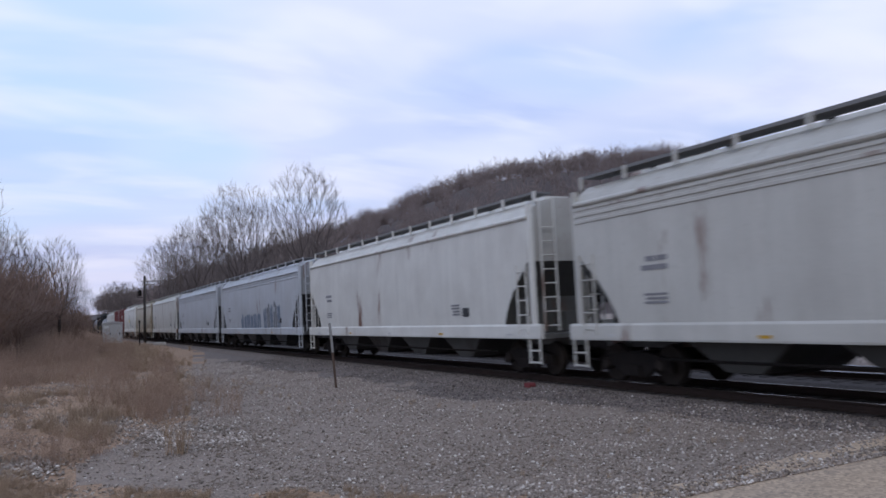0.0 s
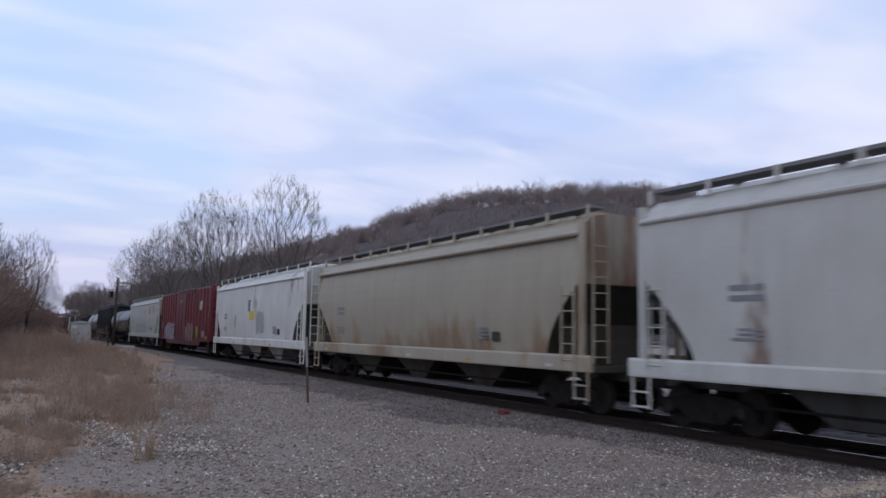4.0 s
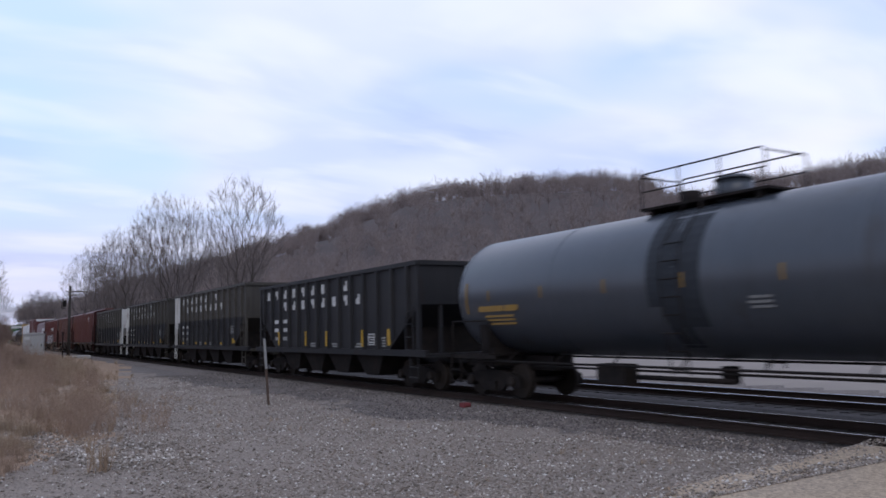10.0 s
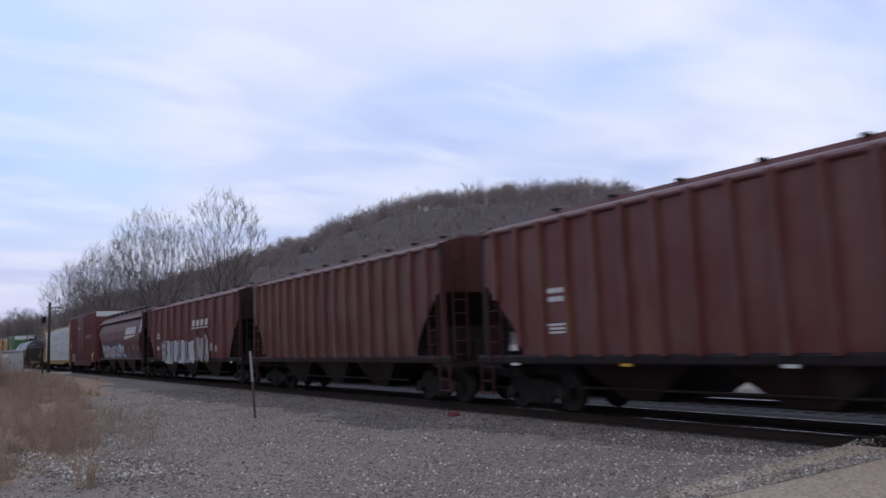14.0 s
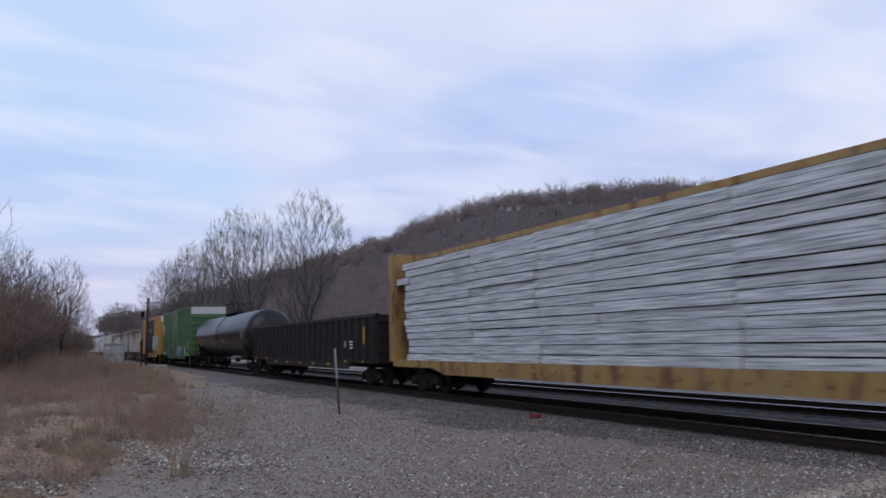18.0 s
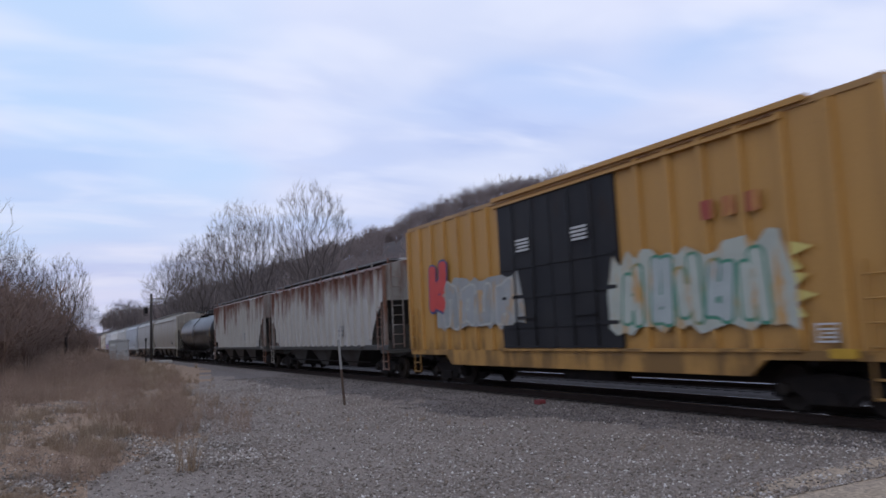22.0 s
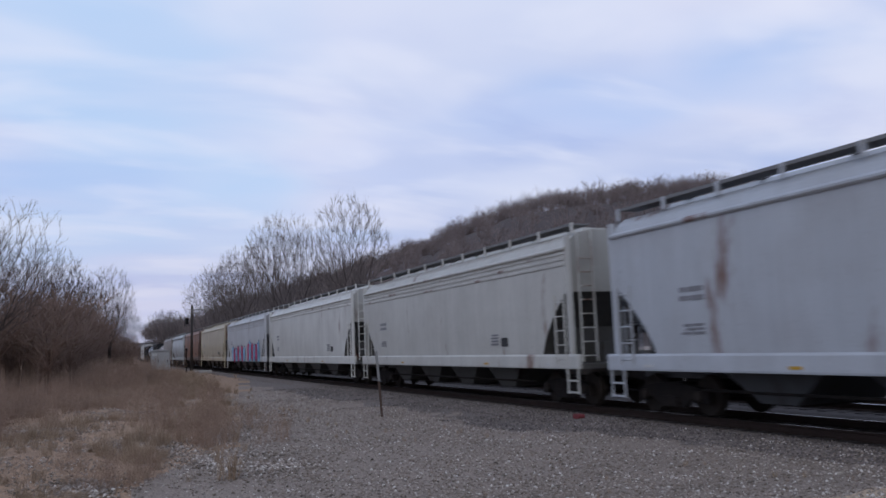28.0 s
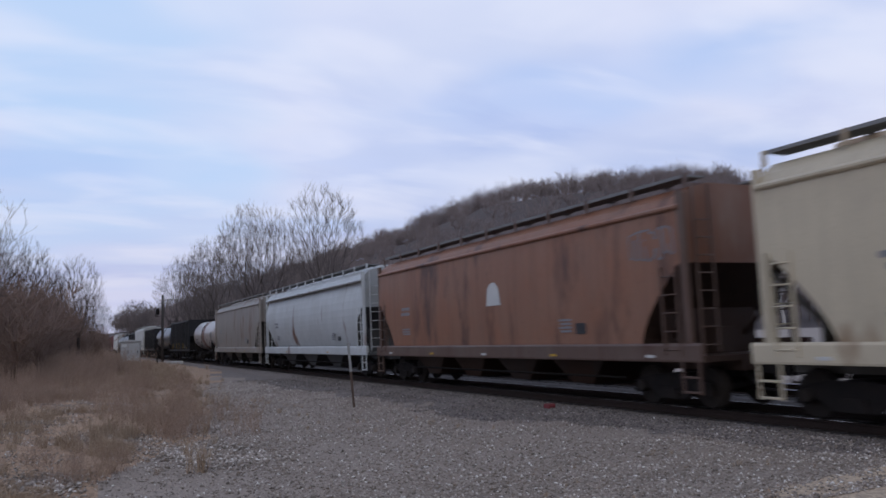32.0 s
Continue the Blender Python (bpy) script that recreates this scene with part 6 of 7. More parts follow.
# ---- the train, car by car from the front ----
GREY, OFFWHITE, BLUEGREY = (0.50, 0.495, 0.455), (0.62, 0.615, 0.57), (0.43, 0.455, 0.48)
TAN, RUSTBROWN, OXIDE = (0.50, 0.43, 0.31), (0.235, 0.105, 0.060), (0.130, 0.021, 0.025)
BLACK, COALGREY = (0.022, 0.022, 0.024), (0.045, 0.043, 0.04)
DIRT = (0.22, 0.15, 0.09)
C = {n: swatch("spray_" + n, c) for n, c in dict(white=(0.62, 0.64, 0.66), silver=(0.36, 0.385, 0.40), black=(0.03, 0.03, 0.035), blue=(0.10, 0.36, 0.62), sky=(0.26, 0.55, 0.75),
     pink=(0.62, 0.06, 0.17), teal=(0.03, 0.30, 0.33), slate=(0.15, 0.19, 0.25), mist=(0.27, 0.33, 0.44), lavender=(0.45, 0.46, 0.60), lime=(0.35, 0.60, 0.08), green=(0.05, 0.27, 0.14), mint=(0.02, 0.38, 0.2), navy=(0.04, 0.06, 0.16),
     pale=(0.37, 0.39, 0.35), yellow=(0.65, 0.5, 0.08), red=(0.5, 0.05, 0.04), grey=(0.16, 0.17, 0.19), orange=(0.55, 0.22, 0.03)).items()}


def hopper_marks(car, h, xs, dark=True):
    m = BLACK_MARK if dark else WHITE_MARK
    g = swatch("stencil_grey", (0.2, 0.2, 0.21)) if dark else WHITE_MARK
    bars(car, xs(2.8), h - 3.0, 2.5, 2, 0.8, 0.11, g, label="faded reporting marks")
    bars(car, xs(2.0), h - 3.0, 1.8, 3, 0.7, 0.05, g, label="faded capacity data")
    bars(car, xs(2.2), -h + 4.6, 1.7, 4, 0.55, 0.055, g)
    plate(car, "data_plate", xs(1.8) - 0.002, -h + 3.75, -h + 4.15, 1.65, 1.92, m)
    for i in range(5):
        y = -h + 1.5 + (2 * h - 3) * i / 4
        plate(car, "reflector", -1.612, y - 0.14, y + 0.14, 1.1, 1.16, YELLOW_MARK if i % 2 else WHITE_MARK, thick=0.008)


def pellet(L, color, label, **kw):
    car, h, xs = covered_hopper(L, color, label, **kw)
    hopper_marks(car, h, xs)
    return car, h, xs


def initials(car, xs, y0, dy, z, pattern, mat, w=0.24, hgt=0.34):
    """Large stencilled marks, one plain block of two bars a panel, taller than wide."""
    for i, ch in enumerate(pattern):
        if ch == "x":
            y = y0 + i * dy
            kind = (i * 7 + int(z * 10)) % 3
            s = Solid()
            x0, x1 = xs - 0.014, xs + 0.01
            s.box(x0, x1, y - w / 2, y - w * 0.08, z, z + hgt)
            if kind == 0:
                s.box(x0, x1, y - w * 0.02, y + w / 2, z, z + hgt * 0.55)
            elif kind == 1:
                s.box(x0, x1, y - w * 0.02, y + w / 2, z + hgt * 0.45, z + hgt)
            else:
                s.box(x0, x1, y + w * 0.06, y + w / 2, z, z + hgt)
            piece("stencil_block", s.mesh("stencil_block", mat), car)


def outlined_panel(car, x, y0, y1, z0, z1, mat):
    """A stencilled data box: a thin frame with a few lines in it."""
    s = Solid()
    for a, b, c0, c1 in ((y0, y1, z0, z0 + 0.03), (y0, y1, z1 - 0.03, z1), (y0, y0 + 0.03, z0 + 0.03, z1 - 0.03), (y1 - 0.03, y1, z0 + 0.03, z1 - 0.03)):
        s.box(x - 0.012, x + 0.004, a, b, c0, c1)
    for k in range(3):
        z = z0 + 0.07 + (z1 - z0 - 0.12) * k / 3
        s.box(x - 0.012, x + 0.004, y0 + 0.07, y1 - 0.07 - 0.06 * (k % 2), z, z + 0.035)
    piece("data_panel", s.mesh("data_panel", mat), car)


def slanted_blocks(car, x, y0, w, gap, count, z0, z1, lean, mat, label):
    """Large slanting lettering as plain parallelograms with a slot in each."""
    for k in range(count):
        y = y0 + k * (w + gap)
        for a, b in ((0.0, 0.42), (0.56, 1.0)):
            pts = [(y + w * a, z0), (y + w * b, z0), (y + w * b - lean, z1), (y + w * a - lean, z1)]
            piece("lettering_block", Solid().add([(x(z) - o, yy, z) for o in (0.014, -0.01) for yy, z in pts],
                  [(0, 1, 2, 3), (7, 6, 5, 4), (0, 4, 5, 1), (1, 5, 6, 2), (2, 6, 7, 3), (3, 7, 4, 0)]).mesh("lettering_block", mat), car, label=label if k == 0 else "")


def lettered_hopper(L, label, top=4.2, color=BLACK, lower=None, white=False, seed=0, **kw):
    car, h, xs = coal_hopper(L, color, label, top=top, end_color=(0.55, 0.55, 0.53) if white else None, ribs=14, lower=lower, inset=0.42, rust=0.02, **kw)
    dy = (2 * (h - 0.42) - 1.26) / 13
    y0 = -h + 0.42 + 0.63 + dy / 2
    initials(car, xs(3), y0, dy, top - 0.60, "....x.xxxxxxx", WHITE_MARK)
    initials(car, xs(3), y0, dy, top - 1.10, "...xxxxxxxx..", WHITE_MARK)
    dim = swatch("dim_stencil", (0.26, 0.26, 0.25))
    for k, z in enumerate((1.5, 1.85, 2.2)):
        for i in (10, 11):
            bars(car, xs(2), y0 + i * dy, z, 1, 0.55, 0.15, WHITE_MARK if k else dim)
    for i in (3, 6, 8, 11):
        y = y0 + (i - 0.5) * dy
        if lower:
            plate(car, "reflector", xs(1.5) - 0.004, y + dy / 2 - 0.16, y + dy / 2 + 0.16, 1.3, 1.41, YELLOW_MARK, label="yellow reflective strip")
        else:
            plate(car, "reflector", xs(1.5) - 0.1, y - 0.045, y + 0.045, 1.3, 1.85, YELLOW_MARK, label="yellow reflective strip")
    if lower:
        plate(car, "reflector", xs(1.5) - 0.004, y0 + 0.85 * dy - 0.22, y0 + 0.85 * dy + 0.22, 1.36, 1.6, YELLOW_MARK, label="yellow reflective panel")
        outlined_panel(car, xs(1.6) - 0.004, y0 + dy - 0.29, y0 + dy + 0.29, 1.85, 2.2, dim)
    else:
        plate(car, "reflector", xs(1.5) - 0.004, y0 + 0.78 * dy - 0.09, y0 + 0.78 * dy + 0.09, 1.34, 1.86, YELLOW_MARK, label="tall yellow reflective strip")
        bars(car, xs(1.6), y0 + 1.15 * dy, 1.3, 4, 0.26, 0.05, dim)
        outlined_panel(car, xs(1.6) - 0.004, y0 + 2 * dy - 0.22, y0 + 2 * dy + 0.22, 1.35, 1.72, WHITE_MARK)
    for i in (3, 5, 7):
        bars(car, xs(1.6), y0 + i * dy, 1.27, 2, 0.5, 0.05, dim)
    return car, h, xs


def build_train():
    made = []

    def put(item, L):
        made.append((item[0], L))
        return item

    # ahead of the picture, and the first grey hoppers
    put(pellet(20.8, GREY, "pale grey covered hopper car with banded upper side", bands=3), 20.8)
    put(pellet(20.9, GREY, "pale grey covered hopper car with banded upper side", bands=3, rust=0.16), 20.9)
    put(pellet(20.81, OFFWHITE, "off-white covered hopper car with smooth sides"), 20.81)
    c = put(pellet(21.19, BLUEGREY, "blue-grey covered hopper car with graffiti along the sill", bands=2), 21.19)
    graffiti(c[0], c[2], -6.1, -2.4, 1.05, 2.7, (C["slate"], C["grey"]), C["silver"], 5, 1, "silver and grey sprayed graffiti")
    graffiti(c[0], c[2], -1.8, 3.5, 1.05, 2.25, (C["slate"], C["slate"]), C["silver"], 6, 2, "dim blue sprayed graffiti")
    put(pellet(20.55, BLUEGREY, "blue-grey covered hopper car with smooth sides", bands=3), 20.55)
    put(pellet(20.66, GREY, "grey covered hopper car with smooth dusty sides", rust=0.14), 20.66)
    put(pellet(19.33, (0.36, 0.32, 0.24), "tan covered hopper car stained brown along the bottom", rust=0.5, rust_color=DIRT, bays=3, roundness=0.12, span=(3.0, 1.2)), 19.33)
    c = put(pellet(18.93, OFFWHITE, "white covered hopper car with a small yellow and blue emblem", bays=3, bay_tone=0.45, top=4.68), 18.93)
    plate(c[0], "emblem", c[2](2.7), -0.56, 0.44, 2.42, 2.85, C["yellow"], "yellow stripe of the emblem")
    plate(c[0], "emblem", c[2](3.2), 0.3, 0.8, 2.87, 3.5, C["grey"], "blue-grey shape of the emblem")
    plate(c[0], "emblem", c[2](3.2), -0.15, 0.3, 2.9, 3.4, C["white"], "white shape of the emblem")
    graffiti(c[0], c[2], -2.4, -0.8, 1.7, 2.9, (C["silver"], C["pale"]), C["silver"], 2, 41, "pale sprayed patches")
    plate(c[0], "rust_patch", c[2](1.9), -2.3, -1.7, 1.75, 2.2, swatch("rust_bloom", (0.33, 0.17, 0.08)), "rusty worn patch")
    # red boxcar
    c = put(boxcar(20.57, OXIDE, "oxide-red boxcar with ribbed sides and graffiti", top=4.84, door=(-1.2, 2.2), plug=1, ribs=19, over=0.85), 20.57)
    x = c[2]
    disc = Solid().tube((x(3) - 0.012, -6.75, 3.47), (x(3) + 0.03, -6.75, 3.47), 0.33, seg=28)
    e = piece("round_emblem", disc.mesh("round_emblem", WHITE_MARK), c[0], label="round white emblem")
    for z in (3.30, 3.47, 3.64):
        piece("emblem_bar", Solid().box(x(3) - 0.018, x(3) - 0.012, -6.93, -6.57, z - 0.018, z + 0.018).mesh("emblem_bar", paint(OXIDE)), e)
    graffiti(c[0], x, 2.9, 7.0, 0.99, 2.3, (worn((0.36, 0.35, 0.45), OXIDE), worn((0.26, 0.23, 0.28), OXIDE)), worn((0.5, 0.48, 0.5), OXIDE, 0.4), 5, 3, "lavender and white graffiti")
    graffiti(c[0], x, -4.4, -1.35, 1.0, 2.2, (paint(OXIDE), paint(OXIDE), worn((0.2, 0.12, 0.12), OXIDE)), worn((0.52, 0.48, 0.46), OXIDE, 0.4), 5, 4, "white outline graffiti")
    graffiti(c[0], x, -5.95, -5.5, 1.15, 2.0, (worn((0.30, 0.50, 0.08), OXIDE, 0.4),), worn((0.34, 0.5, 0.12), OXIDE, 0.5), 1, 5, "lime green graffiti shape")
    outlined_panel(c[0], x(2), -7.95, -7.45, 1.32, 1.7, WHITE_MARK)
    plate(c[0], "reflector", x(1.4), -8.95, -8.45, 1.17, 1.38, worn((0.42, 0.22, 0.03), OXIDE, 0.4))
    bars(c[0], x(3.6) - 0.03, 0.35, 3.85, 2, 1.2, 0.07, swatch("dim_white", (0.25, 0.235, 0.225)))
    bars(c[0], x(2), 8.6, 1.9, 4, 0.6, 0.08, swatch("dim_white", (0.25, 0.235, 0.225)))
    # weathered hopper, tanks, black hopper
    c = put(pellet(20.82, (0.40, 0.40, 0.37), "dirty white covered hopper with rust stains and graffiti", rust=0.12, rust_color=(0.30, 0.14, 0.05), bays=3, stripe=True, roof=(0.17, 0.075, 0.045)), 20.82)
    graffiti(c[0], c[2], -2.4, 0.6, 1.42, 2.4, (C["pale"], paint((0.40, 0.40, 0.37))), C["grey"], 4, 6, "grey sprayed scrawl")
    graffiti(c[0], c[2], 0.8, 4.3, 1.42, 2.2, (paint((0.40, 0.40, 0.37)), C["silver"]), C["grey"], 5, 7, "dark sprayed scrawl")
    plate(c[0], "paint_patch", c[2](1.6), -7.9, -3.2, 1.42, 1.87, C["pale"], "pale repainted patch")
    bloom = material("rust_bloom", (0.40, 0.40, 0.37), 0.7, rust=0.62, rust_color=(0.30, 0.15, 0.055), rust_scale=2.4, scale=2, bscale=30)
    for y0, y1, z0, z1 in ((-5.3, -3.6, 3.2, 3.95), (-7.5, -5.9, 3.3, 3.9), (-1.9, -0.5, 3.3, 3.7), (-9.0, -8.2, 3.4, 3.7)):
        decal(c[0], "rust_patch", c[2], y0, y1, z0, z1, bloom, "orange rusted patch")

    def tank(L, color, label, yellow=False, **kw):
        c = tank_car(L, color, label, **kw)
        zc, h, xs = 1.1 + kw.get("radius", 1.5), c[1], c[2]
        pale = swatch("tank_panel", (0.14, 0.137, 0.13))
        gold = swatch("tank_gold", (0.22, 0.125, 0.02)) if yellow else pale
        for k in range(6):
            y = -h + 3.6 + (2 * h - 5.6) * k / 5
            decal(c[0], "reflector", xs, y - 0.032, y + 0.032, zc - 0.16, zc + 0.12, gold if yellow else YELLOW_MARK, "yellow reflective strip")
        for sg in (-1, 1):
            decal(c[0], "reflector", xs, sg * (h - 1.0) - 0.045, sg * (h - 1.0) + 0.045, zc - 0.45, zc + 0.35, gold if yellow else YELLOW_MARK, "tall yellow reflective strip")
        bars(c[0], xs, -h + 1.95, zc - 0.36, 7, 1.05, 0.055, pale, "capacity_panel", "faded white capacity panel")
        bars(c[0], xs, -h + 2.0, zc - 0.72, 2, 0.5, 0.07, pale, "stencil")
        bars(c[0], xs, h - 2.3, zc - 0.42, 1, 1.7, 0.15, gold, "reporting_mark", "faded reporting mark")
        bars(c[0], xs, h - 2.3, zc - 0.75, 3, 1.2, 0.055, gold, "stencil")
        bars(c[0], xs, -1.8, zc - 0.6, 3, 0.5, 0.05, pale, "stencil")
        decal(c[0], "placard", xs, -h + 1.35, -h + 1.68, zc - 1.14, zc - 0.81, swatch("placard_red", (0.5, 0.12, 0.12)), "red and white hazard placard")
        decal(c[0], "placard_stripe", lambda z: xs(z) - 0.004, -h + 1.40, -h + 1.63, zc - 1.02, zc - 0.92, WHITE_MARK)
        if not yellow and L == 19.87:
            decal(c[0], "notice", xs, -5.1, -4.35, zc - 0.5, zc - 0.1, WHITE_MARK, "white rectangular notice")
        return c

    put(tank(19.87, BLACK, "black tank car with grated top platform"), 19.87)
    c = put(coal_hopper(17.98, (0.021, 0.022, 0.024), "black high-sided open hopper car with lumpy load", top=4.55, ribs=14, lumpy=0.14, bays=4, rust=0.02), 17.98)
    plate(c[0], "stencil_block", c[2](3), -4.0, -3.04, 3.78, 3.95, WHITE_MARK)
    plate(c[0], "stencil_block", c[2](3), -4.0, -3.04, 3.50, 3.67, WHITE_MARK)
    plate(c[0], "stencil_block", c[2](3), -3.66, -3.38, 4.04, 4.18, WHITE_MARK)
    plate(c[0], "placard", c[2](1.5), -6.15, -5.92, 1.35, 1.57, WHITE_MARK)
    plate(c[0], "stencil_block", c[2](2), 5.35, 5.95, 2.33, 2.5, WHITE_MARK)
    plate(c[0], "stencil_block", c[2](2), 5.55, 5.95, 1.92, 2.12, WHITE_MARK)
    for y in (-6.98, -4.64, -2.3, -1.12, 0.04, 4.7, 5.9):
        bars(c[0], c[2](1.6), y, 1.3, 3, 0.62, 0.05, swatch("dim_stencil", (0.26, 0.26, 0.25)))
    for y, z1 in ((-6.4, 2.2), (-1.7, 1.8), (2.0, 1.75), (4.15, 1.7), (7.5, 2.2)):
        plate(c[0], "reflector", c[2](1.6) - 0.1, y - 0.05, y + 0.05, 1.25, z1, YELLOW_MARK)
    outlined_panel(c[0], c[2](2) - 0.004, -5.85, -5.35, 1.75, 2.1, WHITE_MARK)
    put(tank(16.95, (0.055, 0.065, 0.08), "dark blue-grey tank car with grated top platform", yellow=True, radius=1.54, over=0.5), 16.95)
    put(lettered_hopper(16.2, "black open coal hopper with white stencilled blocks", seed=1, top=3.82), 16.2)
    put(lettered_hopper(16.3, "weathered dark grey coal hopper with a white end", color=(0.058, 0.053, 0.046), lower=BLACK, white=True, seed=2, white_ends=(1,)), 16.3)
    put(lettered_hopper(16.92, "two-tone grey and black coal hopper with a white end", color=(0.05, 0.046, 0.04), lower=(0.022, 0.022, 0.024), white=True, seed=4, white_ends=(1,)), 16.92)
    put(lettered_hopper(16.38, "dark grey coal hopper with a white end and stencilled blocks", color=(0.058, 0.053, 0.046), lower=BLACK, white=True, seed=3, white_ends=(-1,)), 16.38)
    # red hoppers
    RED = (0.10, 0.024, 0.022)
    c = put(covered_hopper(18.22, RED, "oxide-red ribbed covered hopper with a white emblem", ribs=19, bays=3, top=4.45, board=False, rust=0.2, ends=(0.045, 0.014, 0.013)), 18.22)
    hopper_marks(c[0], c[1], c[2], dark=False)
    piece("emblem", Solid().tube((-1.675, -4.85, 3.7), (-1.62, -4.85, 3.7), 0.33, seg=20).mesh("emblem", WHITE_MARK), c[0], label="round white emblem")
    c = put(covered_hopper(16.8, (0.095, 0.033, 0.028), "faded brown ribbed covered hopper car", ribs=17, bays=3, top=4.45, board=False, rust=0.3), 16.8)
    c = put(covered_hopper(19.92, RED, "oxide-red ribbed covered hopper with white graffiti", ribs=12, bays=3, top=4.45, board=False, rust=0.14, ends=(0.03, 0.012, 0.011)), 19.92)
    hopper_marks(c[0], c[1], c[2], dark=False)
    f = lambda z: -1.67
    graffiti(c[0], f, -1.8, 4.9, 1.05, 2.35, (C["silver"], C["grey"]), C["white"], 8, 8, "silver graffiti letters")
    graffiti(c[0], f, -4.5, -1.9, 1.1, 2.42, (worn((0.36, 0.37, 0.36), RED), worn((0.3, 0.3, 0.29), RED)), worn((0.34, 0.34, 0.34), RED), 3, 9, "pale sprayed patches")
    slanted_blocks(c[0], lambda z: -1.735, -4.55, 0.42, 0.36, 4, 2.98, 3.28, 0.12, WHITE_MARK, "slanted white lettering")
    for k in range(4):
        plate(c[0], "lettering_rule", -1.735, -4.55 + 0.78 * k, -3.98 + 0.78 * k, 2.84, 2.91, WHITE_MARK)
    c = put(covered_hopper(18.29, (0.095, 0.027, 0.026), "dark red round-sided covered hopper with blue-white graffiti", bays=3, roundness=0.28, rust=0.1, thin=True, ends=(0.022, 0.011, 0.011), sill=(0.055, 0.018, 0.018), cut=(3.3, 1.75), top=4.5), 18.29)
    graffiti(c[0], c[2], -2.0, 6.6, 1.3, 2.4, (C["white"],), C["navy"], 9, 10, "white graffiti letters on teal", under=C["teal"])
    graffiti(c[0], c[2], -7.0, -2.4, 1.3, 2.15, (worn((0.34, 0.36, 0.36), (0.095, 0.027, 0.026), 0.75), worn((0.2, 0.2, 0.2), (0.095, 0.027, 0.026), 0.75)), worn((0.45, 0.45, 0.45), (0.095, 0.027, 0.026), 0.75), 6, 11, "silver and white graffiti")
    graffiti(c[0], c[2], -7.9, -7.2, 3.05, 3.95, (C["silver"],), C["white"], 2, 12, "white sprayed scrawl")
    slanted_blocks(c[0], c[2], -6.0, 0.76, 0.1, 4, 3.02, 3.5, 0.22, WHITE_MARK, "slanted white lettering")
    swoosh = [(-6.05, 2.86), (-2.45, 2.66), (-2.4, 2.92), (-6.1, 2.94)]
    piece("lettering_rule", Solid().add([(c[2](z) - 0.013, y, z) for y, z in swoosh], [(0, 1, 2, 3)]).mesh("lettering_rule", WHITE_MARK), c[0])
    c = put(boxcar(17.27, (0.10, 0.021, 0.02), "oxide-red high boxcar with white-banded ends", top=5.52, white_end=True, door=(-0.9, 2.3), plug=1, ribs=18, over=1.1, band=0.56), 17.27)
    x = c[2]
    slanted_blocks(c[0], x, -5.42, 0.32, 0.46, 4, 3.22, 3.44, 0.08, swatch("dim_white", (0.25, 0.235, 0.225)), "slanted white lettering")
    for k in range(4):
        plate(c[0], "lettering_rule", x(3) - 0.002, -5.45 + 0.78 * k, -5.02 + 0.78 * k, 3.12, 3.17, swatch("dim_white", (0.25, 0.235, 0.225)))
    bars(c[0], x(4) - 0.04, 1.3, 4.1, 2, 1.2, 0.06, WHITE_MARK)
    plate(c[0], "reflector", x(1.5), -6.55, -6.0, 1.14, 1.38, YELLOW_MARK)
    plate(c[0], "reflector", x(1.5), -7.2, -6.86, 1.7, 1.95, YELLOW_MARK)
    plate(c[0], "data_panel", x(2), -6.5, -6.05, 1.45, 1.78, WHITE_MARK)
    bars(c[0], x(2), 6.6, 2.3, 4, 0.7, 0.09, swatch("dim_white", (0.25, 0.235, 0.225)))
    graffiti(c[0], x, 3.6, 5.7, 1.05, 1.75, (paint(OXIDE), C["grey"]), C["pale"], 5, 13, "pale sprayed scrawl")
    put(centerbeam(24.58, "yellow centre-beam car stacked with white-wrapped lumber"), 24.58)
    c = put(gondola(21.61, (0.026, 0.020, 0.020), "dark weathered gondola with yellow reflectors", top=2.90), 21.61)
    bars(c[0], c[2](2), -7.4, 1.57, 3, 0.43, 0.075, WHITE_MARK, "data_panel", "white data panel")
    plate(c[0], "data_panel", c[2](2), -6.78, -6.59, 1.63, 1.9, swatch("dim_stencil", (0.26, 0.26, 0.25)))
    plate(c[0], "reflector", c[2](2), -8.95, -8.82, 1.75, 2.45, YELLOW_MARK, "tall yellow reflective strip")
    put(tank(21.78, BLACK, "black tank car with grated top platform", yellow=True, radius=1.55), 21.78)
    # green and yellow boxcars
    GREEN = (0.066, 0.135, 0.058)
    c = put(boxcar(21.01, GREEN, "green high boxcar with white-banded ends and graffiti", top=5.52, white_end=True, door=(-1.60, 1.85), plug=1, ribs=22, rust=0.05, over=1.45), 21.01)
    x = c[2]
    em = Solid()
    for k in range(28):
        a, b = 2 * math.pi * k / 28, 2 * math.pi * (k + 1) / 28
        em.add([(x(3) - 0.014, 8.35 + r * math.cos(q) * 0.92, 3.75 + r * math.sin(q)) for r in (0.55, 0.43) for q in (a, b)], [(0, 1, 3, 2)])
    for y, z0, z1 in ((8.17, 3.42, 4.05), (8.36, 3.3, 4.2), (8.54, 3.5, 3.98)):
        em.box(x(3) - 0.016, x(3), y - 0.055, y + 0.055, z0, z1)
    em.box(x(3) - 0.017, x(3), 8.17, 8.54, 3.84, 3.92)
    piece("round_emblem", em.mesh("round_emblem", WHITE_MARK), c[0], label="round white ring emblem")
    graffiti(c[0], x, -4.95, -1.55, 1.0, 1.95, (worn((0.27, 0.33, 0.44), GREEN), worn((0.30, 0.35, 0.42), GREEN)), worn((0.12, 0.17, 0.22), GREEN), 4, 14, "lavender graffiti")
